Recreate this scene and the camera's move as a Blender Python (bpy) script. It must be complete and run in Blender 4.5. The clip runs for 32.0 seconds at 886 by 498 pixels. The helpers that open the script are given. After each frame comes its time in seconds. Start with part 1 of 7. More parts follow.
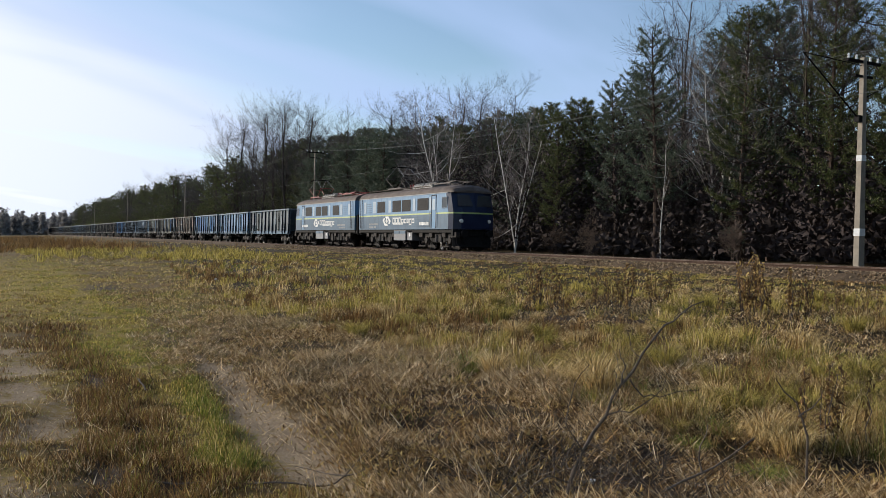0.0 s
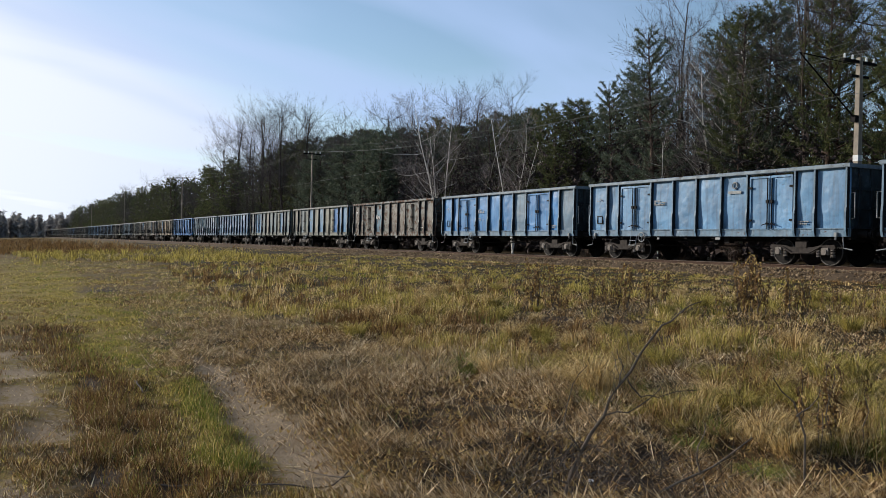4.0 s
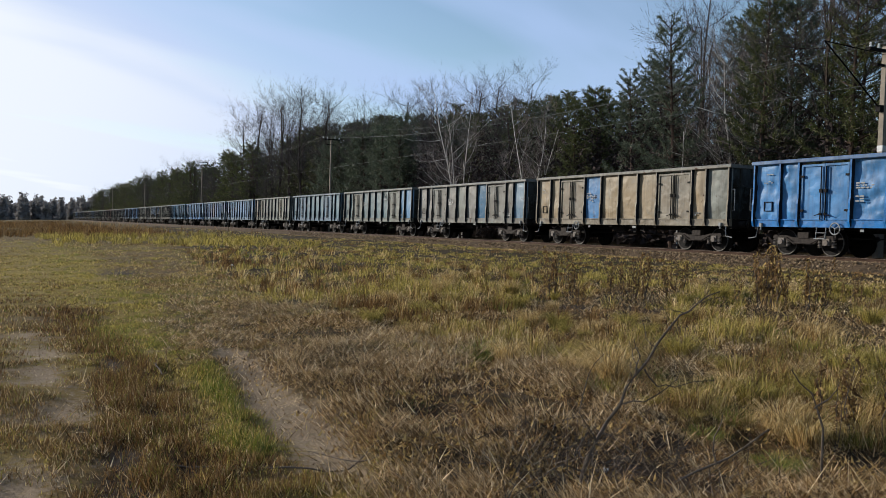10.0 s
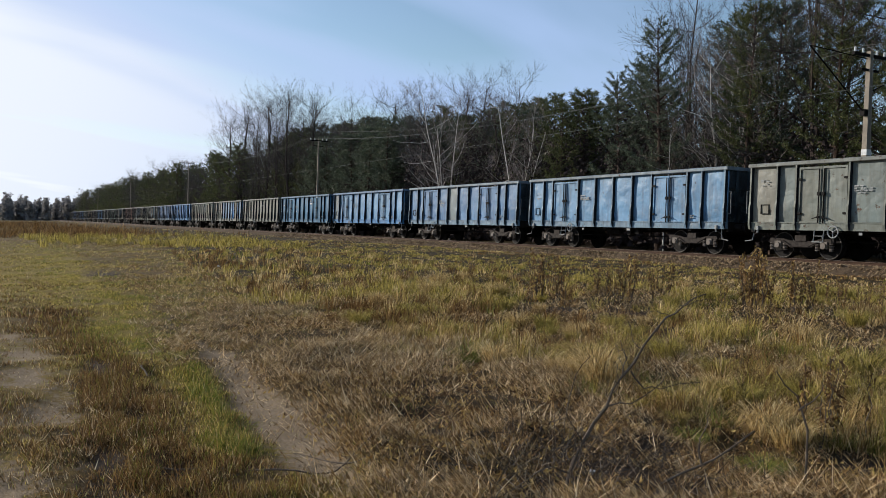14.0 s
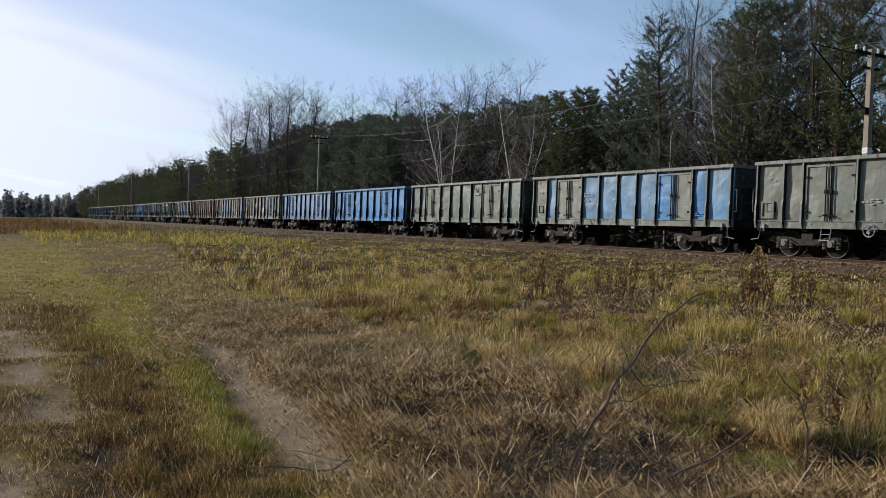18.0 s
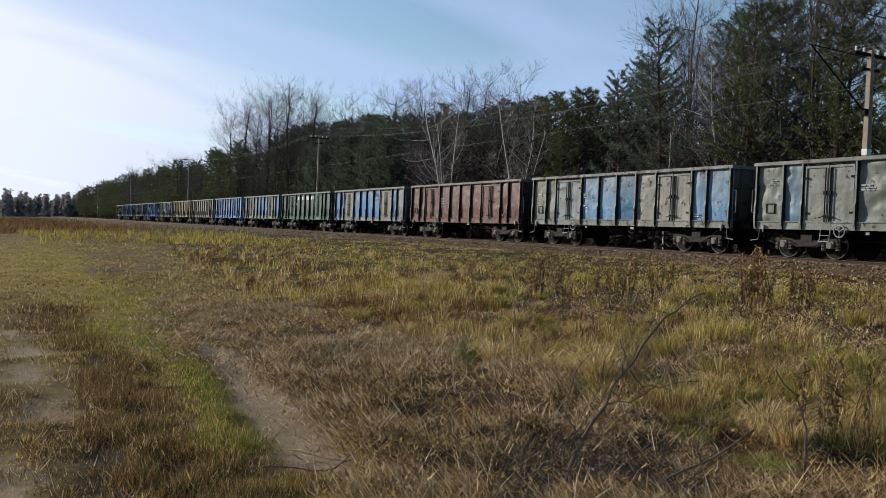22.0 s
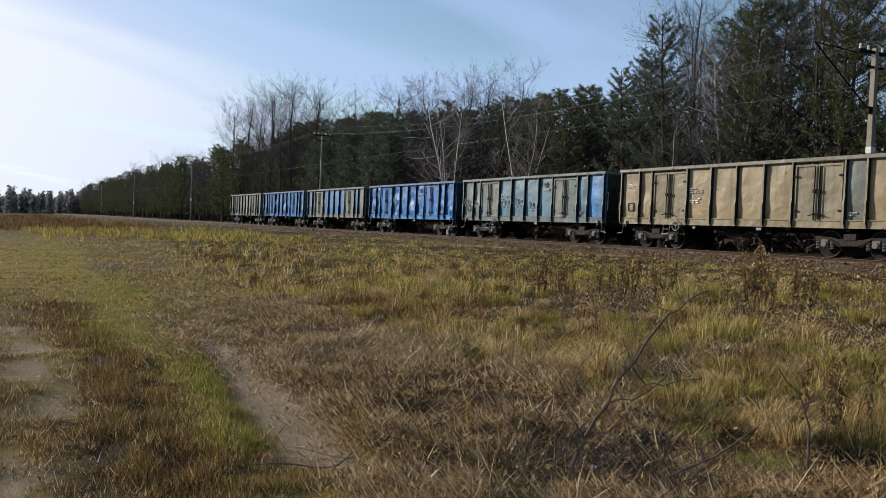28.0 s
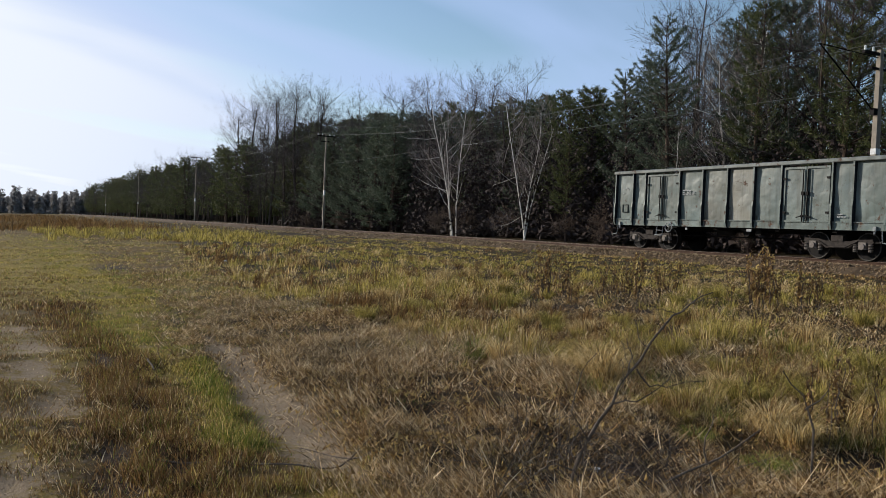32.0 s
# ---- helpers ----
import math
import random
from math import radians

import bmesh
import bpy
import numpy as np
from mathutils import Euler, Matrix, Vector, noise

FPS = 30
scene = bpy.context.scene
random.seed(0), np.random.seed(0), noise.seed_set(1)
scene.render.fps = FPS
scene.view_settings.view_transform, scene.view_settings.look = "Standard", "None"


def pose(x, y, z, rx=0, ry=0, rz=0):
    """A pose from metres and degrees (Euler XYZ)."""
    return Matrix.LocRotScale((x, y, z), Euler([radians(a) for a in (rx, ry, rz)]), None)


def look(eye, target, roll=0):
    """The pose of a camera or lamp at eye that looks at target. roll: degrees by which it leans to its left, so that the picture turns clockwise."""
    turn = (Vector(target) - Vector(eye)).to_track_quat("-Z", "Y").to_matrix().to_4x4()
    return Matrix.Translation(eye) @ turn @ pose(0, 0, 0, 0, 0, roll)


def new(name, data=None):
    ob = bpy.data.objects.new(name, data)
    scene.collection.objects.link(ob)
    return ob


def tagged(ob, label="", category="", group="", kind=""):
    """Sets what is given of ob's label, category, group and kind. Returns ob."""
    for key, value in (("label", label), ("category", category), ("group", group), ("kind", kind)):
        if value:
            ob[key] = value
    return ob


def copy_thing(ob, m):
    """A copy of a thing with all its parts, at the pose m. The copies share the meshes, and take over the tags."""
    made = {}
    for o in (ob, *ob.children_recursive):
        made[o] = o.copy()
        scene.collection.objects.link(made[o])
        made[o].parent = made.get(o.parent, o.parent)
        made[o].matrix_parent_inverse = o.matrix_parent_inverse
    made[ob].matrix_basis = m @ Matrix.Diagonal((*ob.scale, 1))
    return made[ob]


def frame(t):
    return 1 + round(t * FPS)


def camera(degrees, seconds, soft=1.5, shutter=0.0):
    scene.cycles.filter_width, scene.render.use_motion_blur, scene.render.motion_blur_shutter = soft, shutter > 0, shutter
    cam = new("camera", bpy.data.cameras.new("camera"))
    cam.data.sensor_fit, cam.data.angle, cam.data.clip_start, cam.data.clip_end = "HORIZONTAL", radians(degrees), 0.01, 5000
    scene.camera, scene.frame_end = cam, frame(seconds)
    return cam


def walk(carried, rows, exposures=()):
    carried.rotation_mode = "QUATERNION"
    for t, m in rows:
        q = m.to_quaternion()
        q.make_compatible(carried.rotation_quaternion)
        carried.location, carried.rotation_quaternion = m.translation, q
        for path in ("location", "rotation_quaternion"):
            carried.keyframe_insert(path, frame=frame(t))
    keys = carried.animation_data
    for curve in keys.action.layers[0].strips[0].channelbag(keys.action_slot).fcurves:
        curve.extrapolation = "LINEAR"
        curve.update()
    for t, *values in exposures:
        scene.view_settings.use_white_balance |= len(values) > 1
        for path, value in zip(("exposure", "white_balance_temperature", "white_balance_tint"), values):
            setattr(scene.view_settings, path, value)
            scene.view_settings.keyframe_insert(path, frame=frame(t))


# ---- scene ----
EXPO = 0.0
CLOUD_TURN, CLOUD_AT = -22.0, (0.3, 0.1, 0.0)
CLOUD_DIM, CLOUD_LIT = (3.1, 4.2, 6.5, 1), (6.7, 7.0, 7.5, 1)
LENS = 55.98
cam = camera(LENS, 32.0, 0.65)
EYE = (0.0, 0.0, 0.58)
# seconds and the three turns of the hand-held camera, which stays in one spot
TURNS = (
    (0, 89.459, -1.142, 61.784), (0.5, 89.507, -1.125, 61.642), (1, 89.370, -1.156, 61.882), (1.5, 89.470, -1.132, 61.701),
    (2, 89.523, -1.144, 61.747), (2.5, 89.600, -1.105, 61.739), (3, 89.635, -0.959, 61.674), (3.5, 89.581, -0.950, 61.636),
    (5.5, 89.476, -0.958, 61.564), (6, 89.668, -0.831, 61.629), (6.5, 89.726, -0.907, 61.357), (7, 89.783, -0.837, 61.285),
    (7.5, 89.764, -0.848, 61.183), (8, 89.681, -0.890, 61.024), (8.5, 89.628, -0.870, 61.040), (9, 89.477, -1.010, 61.525),
    (9.5, 89.067, -1.287, 62.240), (10, 88.602, -1.599, 62.835), (10.5, 88.547, -1.723, 62.628), (11, 88.488, -1.756, 62.495),
    (11.5, 88.540, -1.884, 62.260), (12, 88.623, -1.759, 62.160), (12.5, 88.638, -1.820, 62.016), (13, 88.633, -1.803, 61.968),
    (13.5, 88.699, -1.797, 61.871), (14, 88.752, -1.770, 61.970), (14.5, 88.893, -1.665, 61.906), (16.5, 88.668, -1.891, 61.876),
    (17, 88.709, -1.959, 61.672), (17.5, 88.697, -1.960, 61.781), (18, 88.583, -1.870, 62.002), (18.5, 88.558, -1.877, 61.888),
    (19, 88.578, -2.000, 62.012), (19.5, 88.472, -1.902, 62.074), (20, 88.500, -1.991, 62.296), (20.5, 88.551, -2.015, 62.059),
    (21, 88.592, -2.050, 62.022), (21.5, 88.551, -2.027, 62.067), (22, 88.601, -2.004, 61.966), (22.5, 88.621, -2.042, 62.094),
    (23, 88.502, -2.081, 61.943), (23.5, 88.429, -2.093, 62.225), (24, 88.421, -2.047, 62.190), (24.5, 88.439, -1.995, 62.235),
    (25, 88.520, -2.035, 62.229), (25.5, 88.462, -2.045, 62.321), (27.5, 88.425, -2.103, 62.232), (28, 88.422, -2.093, 62.173),
    (28.5, 88.383, -2.092, 62.026), (29, 88.388, -2.204, 62.039), (29.5, 88.437, -2.121, 62.364), (30, 88.521, -2.090, 62.223),
    (30.5, 88.533, -2.107, 62.323), (31, 88.490, -2.058, 62.256), (31.5, 88.485, -2.122, 62.282), (32, 88.483, -2.209, 62.430),
)
walk(cam, [(t, pose(*EYE, a, b, c)) for t, a, b, c in TURNS], exposures=((0.0, EXPO + 0.08), (4.0, EXPO + 0.06), (12.0, EXPO), (32.0, EXPO)))

# ---- light ----
SUN_YAW, SUN_EL = 125.0, 18.0
sun_dir = Vector((-math.sin(radians(SUN_YAW)) * math.cos(radians(SUN_EL)), math.cos(radians(SUN_YAW)) * math.cos(radians(SUN_EL)), math.sin(radians(SUN_EL))))
sun = new("sun", bpy.data.lights.new("sun", "SUN"))
sun.data.energy, sun.data.angle, sun.data.color = 5.6, radians(1.0), (1.0, 0.915, 0.79)
sun.matrix_world = look(sun_dir * 100, (0, 0, 0))


def build_world():
    w = bpy.data.worlds.new("sky")
    w.use_nodes = True
    scene.world = w
    nt = w.node_tree
    nd, ln = nt.nodes, nt.links
    bg = nd["Background"]
    bg.inputs["Strength"].default_value = 0.14
    sky = nd.new("ShaderNodeTexSky")
    sky.sky_type, sky.sun_disc = "NISHITA", False
    sky.sun_elevation, sky.sun_rotation = radians(SUN_EL), radians(-SUN_YAW)
    sky.air_density, sky.dust_density, sky.ozone_density = 1.0, 0.25, 1.8
    tc = nd.new("ShaderNodeTexCoord")
    # flattened direction: cloud sheets stretch out towards the horizon
    sep = nd.new("ShaderNodeSeparateXYZ")
    ln.new(tc.outputs["Generated"], sep.inputs[0])
    up = nd.new("ShaderNodeMath")
    up.operation = "ADD"
    up.inputs[1].default_value = 0.16
    ln.new(sep.outputs["Z"], up.inputs[0])
    up2 = nd.new("ShaderNodeMath")
    up2.operation = "MAXIMUM"
    up2.inputs[1].default_value = 0.05
    ln.new(up.outputs[0], up2.inputs[0])
    dv = nd.new("ShaderNodeVectorMath")
    dv.operation = "DIVIDE"
    cmb = nd.new("ShaderNodeCombineXYZ")
    for i in range(3):
        ln.new(up2.outputs[0], cmb.inputs[i])
    ln.new(tc.outputs["Generated"], dv.inputs[0])
    ln.new(cmb.outputs[0], dv.inputs[1])
    turn = nd.new("ShaderNodeMapping")
    turn.inputs["Rotation"].default_value = (0, 0, radians(CLOUD_TURN))
    ln.new(dv.outputs[0], turn.inputs[0])
    mp = nd.new("ShaderNodeMapping")
    mp.inputs["Scale"].default_value = (1.35, 0.42, 0.0)
    mp.inputs["Location"].default_value = CLOUD_AT
    ln.new(turn.outputs[0], mp.inputs[0])
    nz = nd.new("ShaderNodeTexNoise")
    nz.inputs["Scale"].default_value, nz.inputs["Detail"].default_value, nz.inputs["Roughness"].default_value = 1.3, 3.5, 0.45
    nz.inputs["Distortion"].default_value = 0.25
    ln.new(mp.outputs[0], nz.inputs["Vector"])
    rp = nd.new("ShaderNodeValToRGB")
    rp.color_ramp.elements[0].position, rp.color_ramp.elements[1].position = 0.38, 0.62
    rp.color_ramp.elements[0].color, rp.color_ramp.elements[1].color = (0.0, 0, 0, 1), (0.80, 0.80, 0.80, 1)
    ln.new(nz.outputs["Fac"], rp.inputs[0])
    # the veil is thicker and far brighter round the sun
    dot = nd.new("ShaderNodeVectorMath")
    dot.operation = "DOT_PRODUCT"
    dot.inputs[1].default_value = sun_dir
    ln.new(tc.outputs["Generated"], dot.inputs[0])
    glow = nd.new("ShaderNodeMapRange")
    glow.interpolation_type = "SMOOTHSTEP"
    glow.inputs["From Min"].default_value, glow.inputs["From Max"].default_value = 0.40, 0.86
    ln.new(dot.outputs["Value"], glow.inputs["Value"])
    veil = nd.new("ShaderNodeMapRange")
    veil.interpolation_type = "SMOOTHSTEP"
    veil.inputs["From Min"].default_value, veil.inputs["From Max"].default_value = -0.45, 0.62
    ln.new(dot.outputs["Value"], veil.inputs["Value"])
    thin = nd.new("ShaderNodeMath")
    thin.operation = "MULTIPLY"
    ln.new(rp.outputs[0], thin.inputs[0])
    ln.new(veil.outputs[0], thin.inputs[1])
    mx = nd.new("ShaderNodeMath")
    mx.operation = "MULTIPLY_ADD"
    mx.use_clamp = True
    # a bright low bank, its upper edge sinking towards the north
    tilt = nd.new("ShaderNodeVectorMath")
    tilt.operation = "DOT_PRODUCT"
    tilt.inputs[1].default_value = (0.0, 0.34, 1.0)
    ln.new(tc.outputs["Generated"], tilt.inputs[0])
    rag = nd.new("ShaderNodeMath")
    rag.operation = "MULTIPLY_ADD"
    rag.inputs[1].default_value = 0.22
    ln.new(nz.outputs["Fac"], rag.inputs[0])
    ln.new(tilt.outputs["Value"], rag.inputs[2])
    bank = nd.new("ShaderNodeMapRange")
    bank.interpolation_type = "SMOOTHSTEP"
    bank.inputs["From Min"].default_value, bank.inputs["From Max"].default_value = 0.41, 0.30
    bank.inputs["To Min"].default_value, bank.inputs["To Max"].default_value = 0.22, 0.88
    ln.new(rag.outputs[0], bank.inputs["Value"])
    lit = nd.new("ShaderNodeMath")
    lit.operation = "MULTIPLY"
    ln.new(glow.outputs[0], lit.inputs[0])
    ln.new(bank.outputs[0], lit.inputs[1])
    mx.inputs[1].default_value = 1.0
    ln.new(lit.outputs[0], mx.inputs[0])
    ln.new(thin.outputs[0], mx.inputs[2])
    cc = nd.new("ShaderNodeMix")
    cc.data_type = "RGBA"
    cc.inputs["A"].default_value, cc.inputs["B"].default_value = CLOUD_DIM, CLOUD_LIT
    ln.new(lit.outputs[0], cc.inputs["Factor"])
    out = nd.new("ShaderNodeMix")
    out.data_type = "RGBA"
    ln.new(mx.outputs[0], out.inputs["Factor"])
    ln.new(sky.outputs[0], out.inputs["A"])
    ln.new(cc.outputs["Result"], out.inputs["B"])
    ln.new(out.outputs["Result"], bg.inputs["Color"])


build_world()


# ---- materials ----
class Nodes:
    """A small help to wire a procedural material."""

    def __init__(self, name):
        self.m = bpy.data.materials.new(name)
        self.m.use_nodes = True
        self.nt = self.m.node_tree
        self.bsdf = self.nt.nodes["Principled BSDF"]
        self.co = self.nt.nodes.new("ShaderNodeTexCoord")

    def add(self, kind, **inputs):
        n = self.nt.nodes.new(kind)
        for k, v in inputs.items():
            n.inputs[k.replace("_", " ")].default_value = v
        return n

    def link(self, a, b):
        self.nt.links.new(a, b)

    def noise(self, scale, detail=4.0, rough=0.55, vec=None, stretch=None):
        n = self.add("ShaderNodeTexNoise", Scale=scale, Detail=detail, Roughness=rough)
        v = vec or self.co.outputs["Object"]
        if stretch:
            mp = self.add("ShaderNodeMapping", Scale=stretch)
            self.link(v, mp.inputs[0])
            v = mp.outputs[0]
        self.link(v, n.inputs["Vector"])
        return n.outputs["Fac"]

    def ramp(self, fac, stops):
        r = self.nt.nodes.new("ShaderNodeValToRGB")
        el = r.color_ramp.elements
        while len(el) < len(stops):
            el.new(0.5)
        for e, (p, c) in zip(el, stops):
            e.position, e.color = p, (*c, 1) if len(c) == 3 else c
        self.link(fac, r.inputs[0])
        return r.outputs[0]

    def mask(self, fac, lo, hi):
        r = self.add("ShaderNodeMapRange")
        r.inputs["From Min"].default_value, r.inputs["From Max"].default_value = lo, hi
        self.link(fac, r.inputs["Value"])
        return r.outputs[0]

    def mix(self, fac, a, b, mode="MIX"):
        n = self.nt.nodes.new("ShaderNodeMix")
        n.data_type, n.blend_type = "RGBA", mode
        for sock, v in (("Factor", fac), ("A", a), ("B", b)):
            if isinstance(v, (int, float)):
                n.inputs[sock].default_value = v
            elif isinstance(v, tuple):
                n.inputs[sock].default_value = (*v, 1)
            else:
                self.link(v, n.inputs[sock])
        return n.outputs["Result"]

    def math(self, op, a, b):
        n = self.nt.nodes.new("ShaderNodeMath")
        n.operation = op
        for i, v in enumerate((a, b)):
            if isinstance(v, (int, float)):
                n.inputs[i].default_value = v
            else:
                self.link(v, n.inputs[i])
        return n.outputs[0]

    def bump(self, fac, strength, distance=0.02):
        b = self.add("ShaderNodeBump", Strength=strength, Distance=distance)
        self.link(fac, b.inputs["Height"])
        self.link(b.outputs[0], self.bsdf.inputs["Normal"])

    def done(self, color, rough=0.8, metal=0.0, spec=0.5):
        for sock, v in (("Base Color", color), ("Roughness", rough)):
            if isinstance(v, (int, float)):
                self.bsdf.inputs[sock].default_value = v
            elif isinstance(v, tuple):
                self.bsdf.inputs[sock].default_value = (*v, 1)
            else:
                self.link(v, self.bsdf.inputs[sock])
        self.bsdf.inputs["Metallic"].default_value = metal
        self.bsdf.inputs["Specular IOR Level"].default_value = spec
        return self.m


def plain(name, a, b, scale=6.0, rough=0.75, metal=0.0, bump=0.2, spec=0.4):
    """Two tones in coarse and fine grain."""
    n = Nodes(name)
    f = n.noise(scale, 6, 0.6)
    g = n.noise(scale * 7, 3, 0.6)
    c = n.mix(n.mask(f, 0.35, 0.68), a, b)
    c = n.mix(n.math("MULTIPLY", n.mask(g, 0.5, 0.8), 0.35), c, tuple(x * 0.55 for x in a))
    n.bump(g, bump)
    return n.done(c, rough, metal, spec)


def island(name, stops, rough=0.85, trans=0.0, spec=0.2):
    """Leaves and blades: each piece picks a tone of its own."""
    n = Nodes(name)
    geo = n.nt.nodes.new("ShaderNodeNewGeometry")
    c = n.ramp(geo.outputs["Random Per Island"], stops)
    big = n.noise(0.35, 3, 0.5)
    c = n.mix(n.math("MULTIPLY", n.mask(big, 0.4, 0.7), 0.35), c, tuple(x * 0.6 for x in stops[-1][1]))
    m = n.done(c, rough, 0.0, spec)
    if trans:
        t = n.nt.nodes.new("ShaderNodeBsdfTranslucent")
        n.link(c, t.inputs[0])
        ms = n.nt.nodes.new("ShaderNodeMixShader")
        ms.inputs[0].default_value = trans
        out = n.nt.nodes["Material Output"]
        n.link(n.bsdf.outputs[0], ms.inputs[1])
        n.link(t.outputs[0], ms.inputs[2])
        n.link(ms.outputs[0], out.inputs[0])
    return m


def make_paint():
    """Weathered vehicle paint; each part carries its own colour, and the fourth value says how far it has rusted."""
    n = Nodes("weathered_paint")
    oi = n.nt.nodes.new("ShaderNodeObjectInfo")
    shift = n.nt.nodes.new("ShaderNodeVectorMath")
    shift.operation = "MULTIPLY_ADD"
    cmb = n.nt.nodes.new("ShaderNodeCombineXYZ")
    for i, k in enumerate((37.0, 11.0, 23.0)):
        n.link(n.math("MULTIPLY", oi.outputs["Random"], k), cmb.inputs[i])
    one = n.nt.nodes.new("ShaderNodeVectorMath")
    n.link(n.co.outputs["Object"], one.inputs[0])
    n.link(cmb.outputs[0], one.inputs[1])
    v = one.outputs[0]
    fade = n.noise(0.9, 4, 0.6, v)
    fine = n.noise(9.0, 5, 0.65, v)
    streak = n.noise(1.0, 5, 0.6, v, (5.0, 5.0, 0.35))
    spots = n.noise(3.6, 7, 0.68, v)
    tone = n.math("ADD", 0.31, n.math("MULTIPLY", oi.outputs["Random"], 0.10))
    cm = n.nt.nodes.new("ShaderNodeVectorMath")
    cm.operation = "SCALE"
    n.link(oi.outputs["Color"], cm.inputs[0])
    n.link(tone, cm.inputs["Scale"])
    base = cm.outputs[0]
    # chalky fading, soot running down, rust where the paint has gone
    chalk = n.nt.nodes.new("ShaderNodeVectorMath")
    chalk.operation = "MULTIPLY_ADD"
    chalk.inputs[1].default_value, chalk.inputs[2].default_value = (1.35, 1.35, 1.35), (0.012, 0.028, 0.036)
    n.link(base, chalk.inputs[0])
    c = n.mix(n.math("MULTIPLY", n.mask(fade, 0.42, 0.64), 0.75), base, chalk.outputs[0])
    # dust and sun have bleached the upper part of the sheets, down to an uneven line
    sep = n.nt.nodes.new("ShaderNodeSeparateXYZ")
    n.link(n.co.outputs["Object"], sep.inputs[0])
    line = n.math("ADD", sep.outputs["Z"], n.math("MULTIPLY", n.math("SUBTRACT", fade, 0.5), 2.6))
    line = n.math("ADD", line, n.math("MULTIPLY", n.math("SUBTRACT", oi.outputs["Random"], 0.5), 1.3))
    c = n.mix(n.math("MULTIPLY", n.mask(line, 2.0, 2.7), n.math("MAXIMUM", 0.04, n.math("MULTIPLY", n.math("SUBTRACT", oi.outputs["Alpha"], 0.20), 1.6))), c, (0.115, 0.124, 0.122))
    scuff = n.noise(2.3, 6, 0.7, v)
    c = n.mix(n.math("MULTIPLY", n.mask(scuff, 0.55, 0.61), 0.16), c, (0.19, 0.235, 0.26))
    c = n.mix(n.math("MULTIPLY", n.mask(streak, 0.48, 0.76), 0.55), c, (0.040, 0.036, 0.031))
    c = n.mix(n.math("MULTIPLY", n.mask(fine, 0.56, 0.8), 0.35), c, (0.075, 0.058, 0.045))
    lim = n.math("SUBTRACT", 0.725, n.math("MULTIPLY", oi.outputs["Alpha"], 0.31))
    rust = n.math("MULTIPLY", n.math("SUBTRACT", spots, lim), 14.0)
    cl = n.nt.nodes.new("ShaderNodeClamp")
    n.link(rust, cl.inputs[0])
    rc = n.mix(n.mask(fine, 0.3, 0.7), (0.105, 0.054, 0.034), (0.040, 0.030, 0.026))
    c = n.mix(cl.outputs[0], c, rc)
    dents = n.noise(1.7, 2, 0.4, v)
    crease = n.mask(n.noise(2.4, 1, 0.4, v), 0.50, 0.72)
    n.bump(n.math("ADD", n.math("ADD", dents, n.math("MULTIPLY", crease, 0.28)), n.math("MULTIPLY", fine, 0.03)), 0.34, 0.11)
    ro = n.math("ADD", 0.38, n.math("MULTIPLY", cl.outputs[0], 0.4))
    ro = n.math("ADD", ro, n.math("MULTIPLY", fine, 0.22))
    return n.done(c, ro, 0.0, 0.17)


PAINT = make_paint()
DARK_STEEL = plain("sooty_steel", (0.007, 0.007, 0.007), (0.015, 0.013, 0.013), 5, 0.7, spec=0.08)
BRAKE_DUST = plain("brake_dust_steel", (0.022, 0.019, 0.018), (0.048, 0.040, 0.036), 7, 0.7, spec=0.08)
# shade of the stake webs, put into a near-black colour
WEB_SHADE = plain("shade_dark_web_paint", (0.010, 0.012, 0.016), (0.024, 0.026, 0.030), 4, 0.85, spec=0.08)
TREAD = plain("worn_wheel_tread", (0.05, 0.047, 0.045), (0.10, 0.095, 0.09), 9, 0.5, 0.6)
WHITE = plain("grey_white_marking", (0.62, 0.63, 0.62), (0.46, 0.47, 0.47), 4, 0.6)
FADED = plain("worn_stencil_marking", (0.25, 0.26, 0.265), (0.15, 0.165, 0.175), 3, 0.7)
ROOF = plain("brown_grey_roof", (0.080, 0.063, 0.055), (0.13, 0.105, 0.092), 2.5, 0.7, spec=0.08)


def loco_paint(name, a, b):
    """Enamel with grime running down from the gutter and brake dust thrown up from below."""
    n = Nodes(name)
    run = n.noise(1.0, 5, 0.65, None, (4.0, 4.0, 0.25))
    cloud = n.noise(0.8, 5, 0.6)
    fine = n.noise(11.0, 4, 0.65)
    c = n.mix(n.mask(cloud, 0.35, 0.65), a, b)
    c = n.mix(n.math("MULTIPLY", n.mask(run, 0.48, 0.72), 0.55), c, tuple(0.35 * q for q in a))
    c = n.mix(n.math("MULTIPLY", n.mask(fine, 0.58, 0.75), 0.35), c, (0.07, 0.065, 0.06))
    n.bump(n.noise(1.6, 2, 0.4), 0.12, 0.05)
    return n.done(c, 0.42, 0.0, 0.3)


LOCO_TOP = loco_paint("locomotive_upper_blue", (0.075, 0.175, 0.31), (0.115, 0.225, 0.345))
LOCO_LOW = loco_paint("locomotive_lower_blue", (0.036, 0.082, 0.135), (0.058, 0.110, 0.165))
# navy of the cab front, with its shade darkened into the colour
NAVY_SHADE = plain("shaded_navy_front", (0.006, 0.012, 0.038), (0.009, 0.018, 0.05), 1.5, 0.35, spec=0.25)
YELLOW = plain("yellow_stripe_paint", (0.34, 0.41, 0.14), (0.25, 0.31, 0.12), 3, 0.5)
# sky reflected in the small side windows, put in as an opaque pale blue
PALE_SHEEN = plain("sky_sheen_hatch", (0.30, 0.37, 0.44), (0.24, 0.31, 0.38), 3, 0.4)
SPRING = plain("worn_spring_steel", (0.10, 0.088, 0.08), (0.18, 0.16, 0.145), 9, 0.6, spec=0.08)
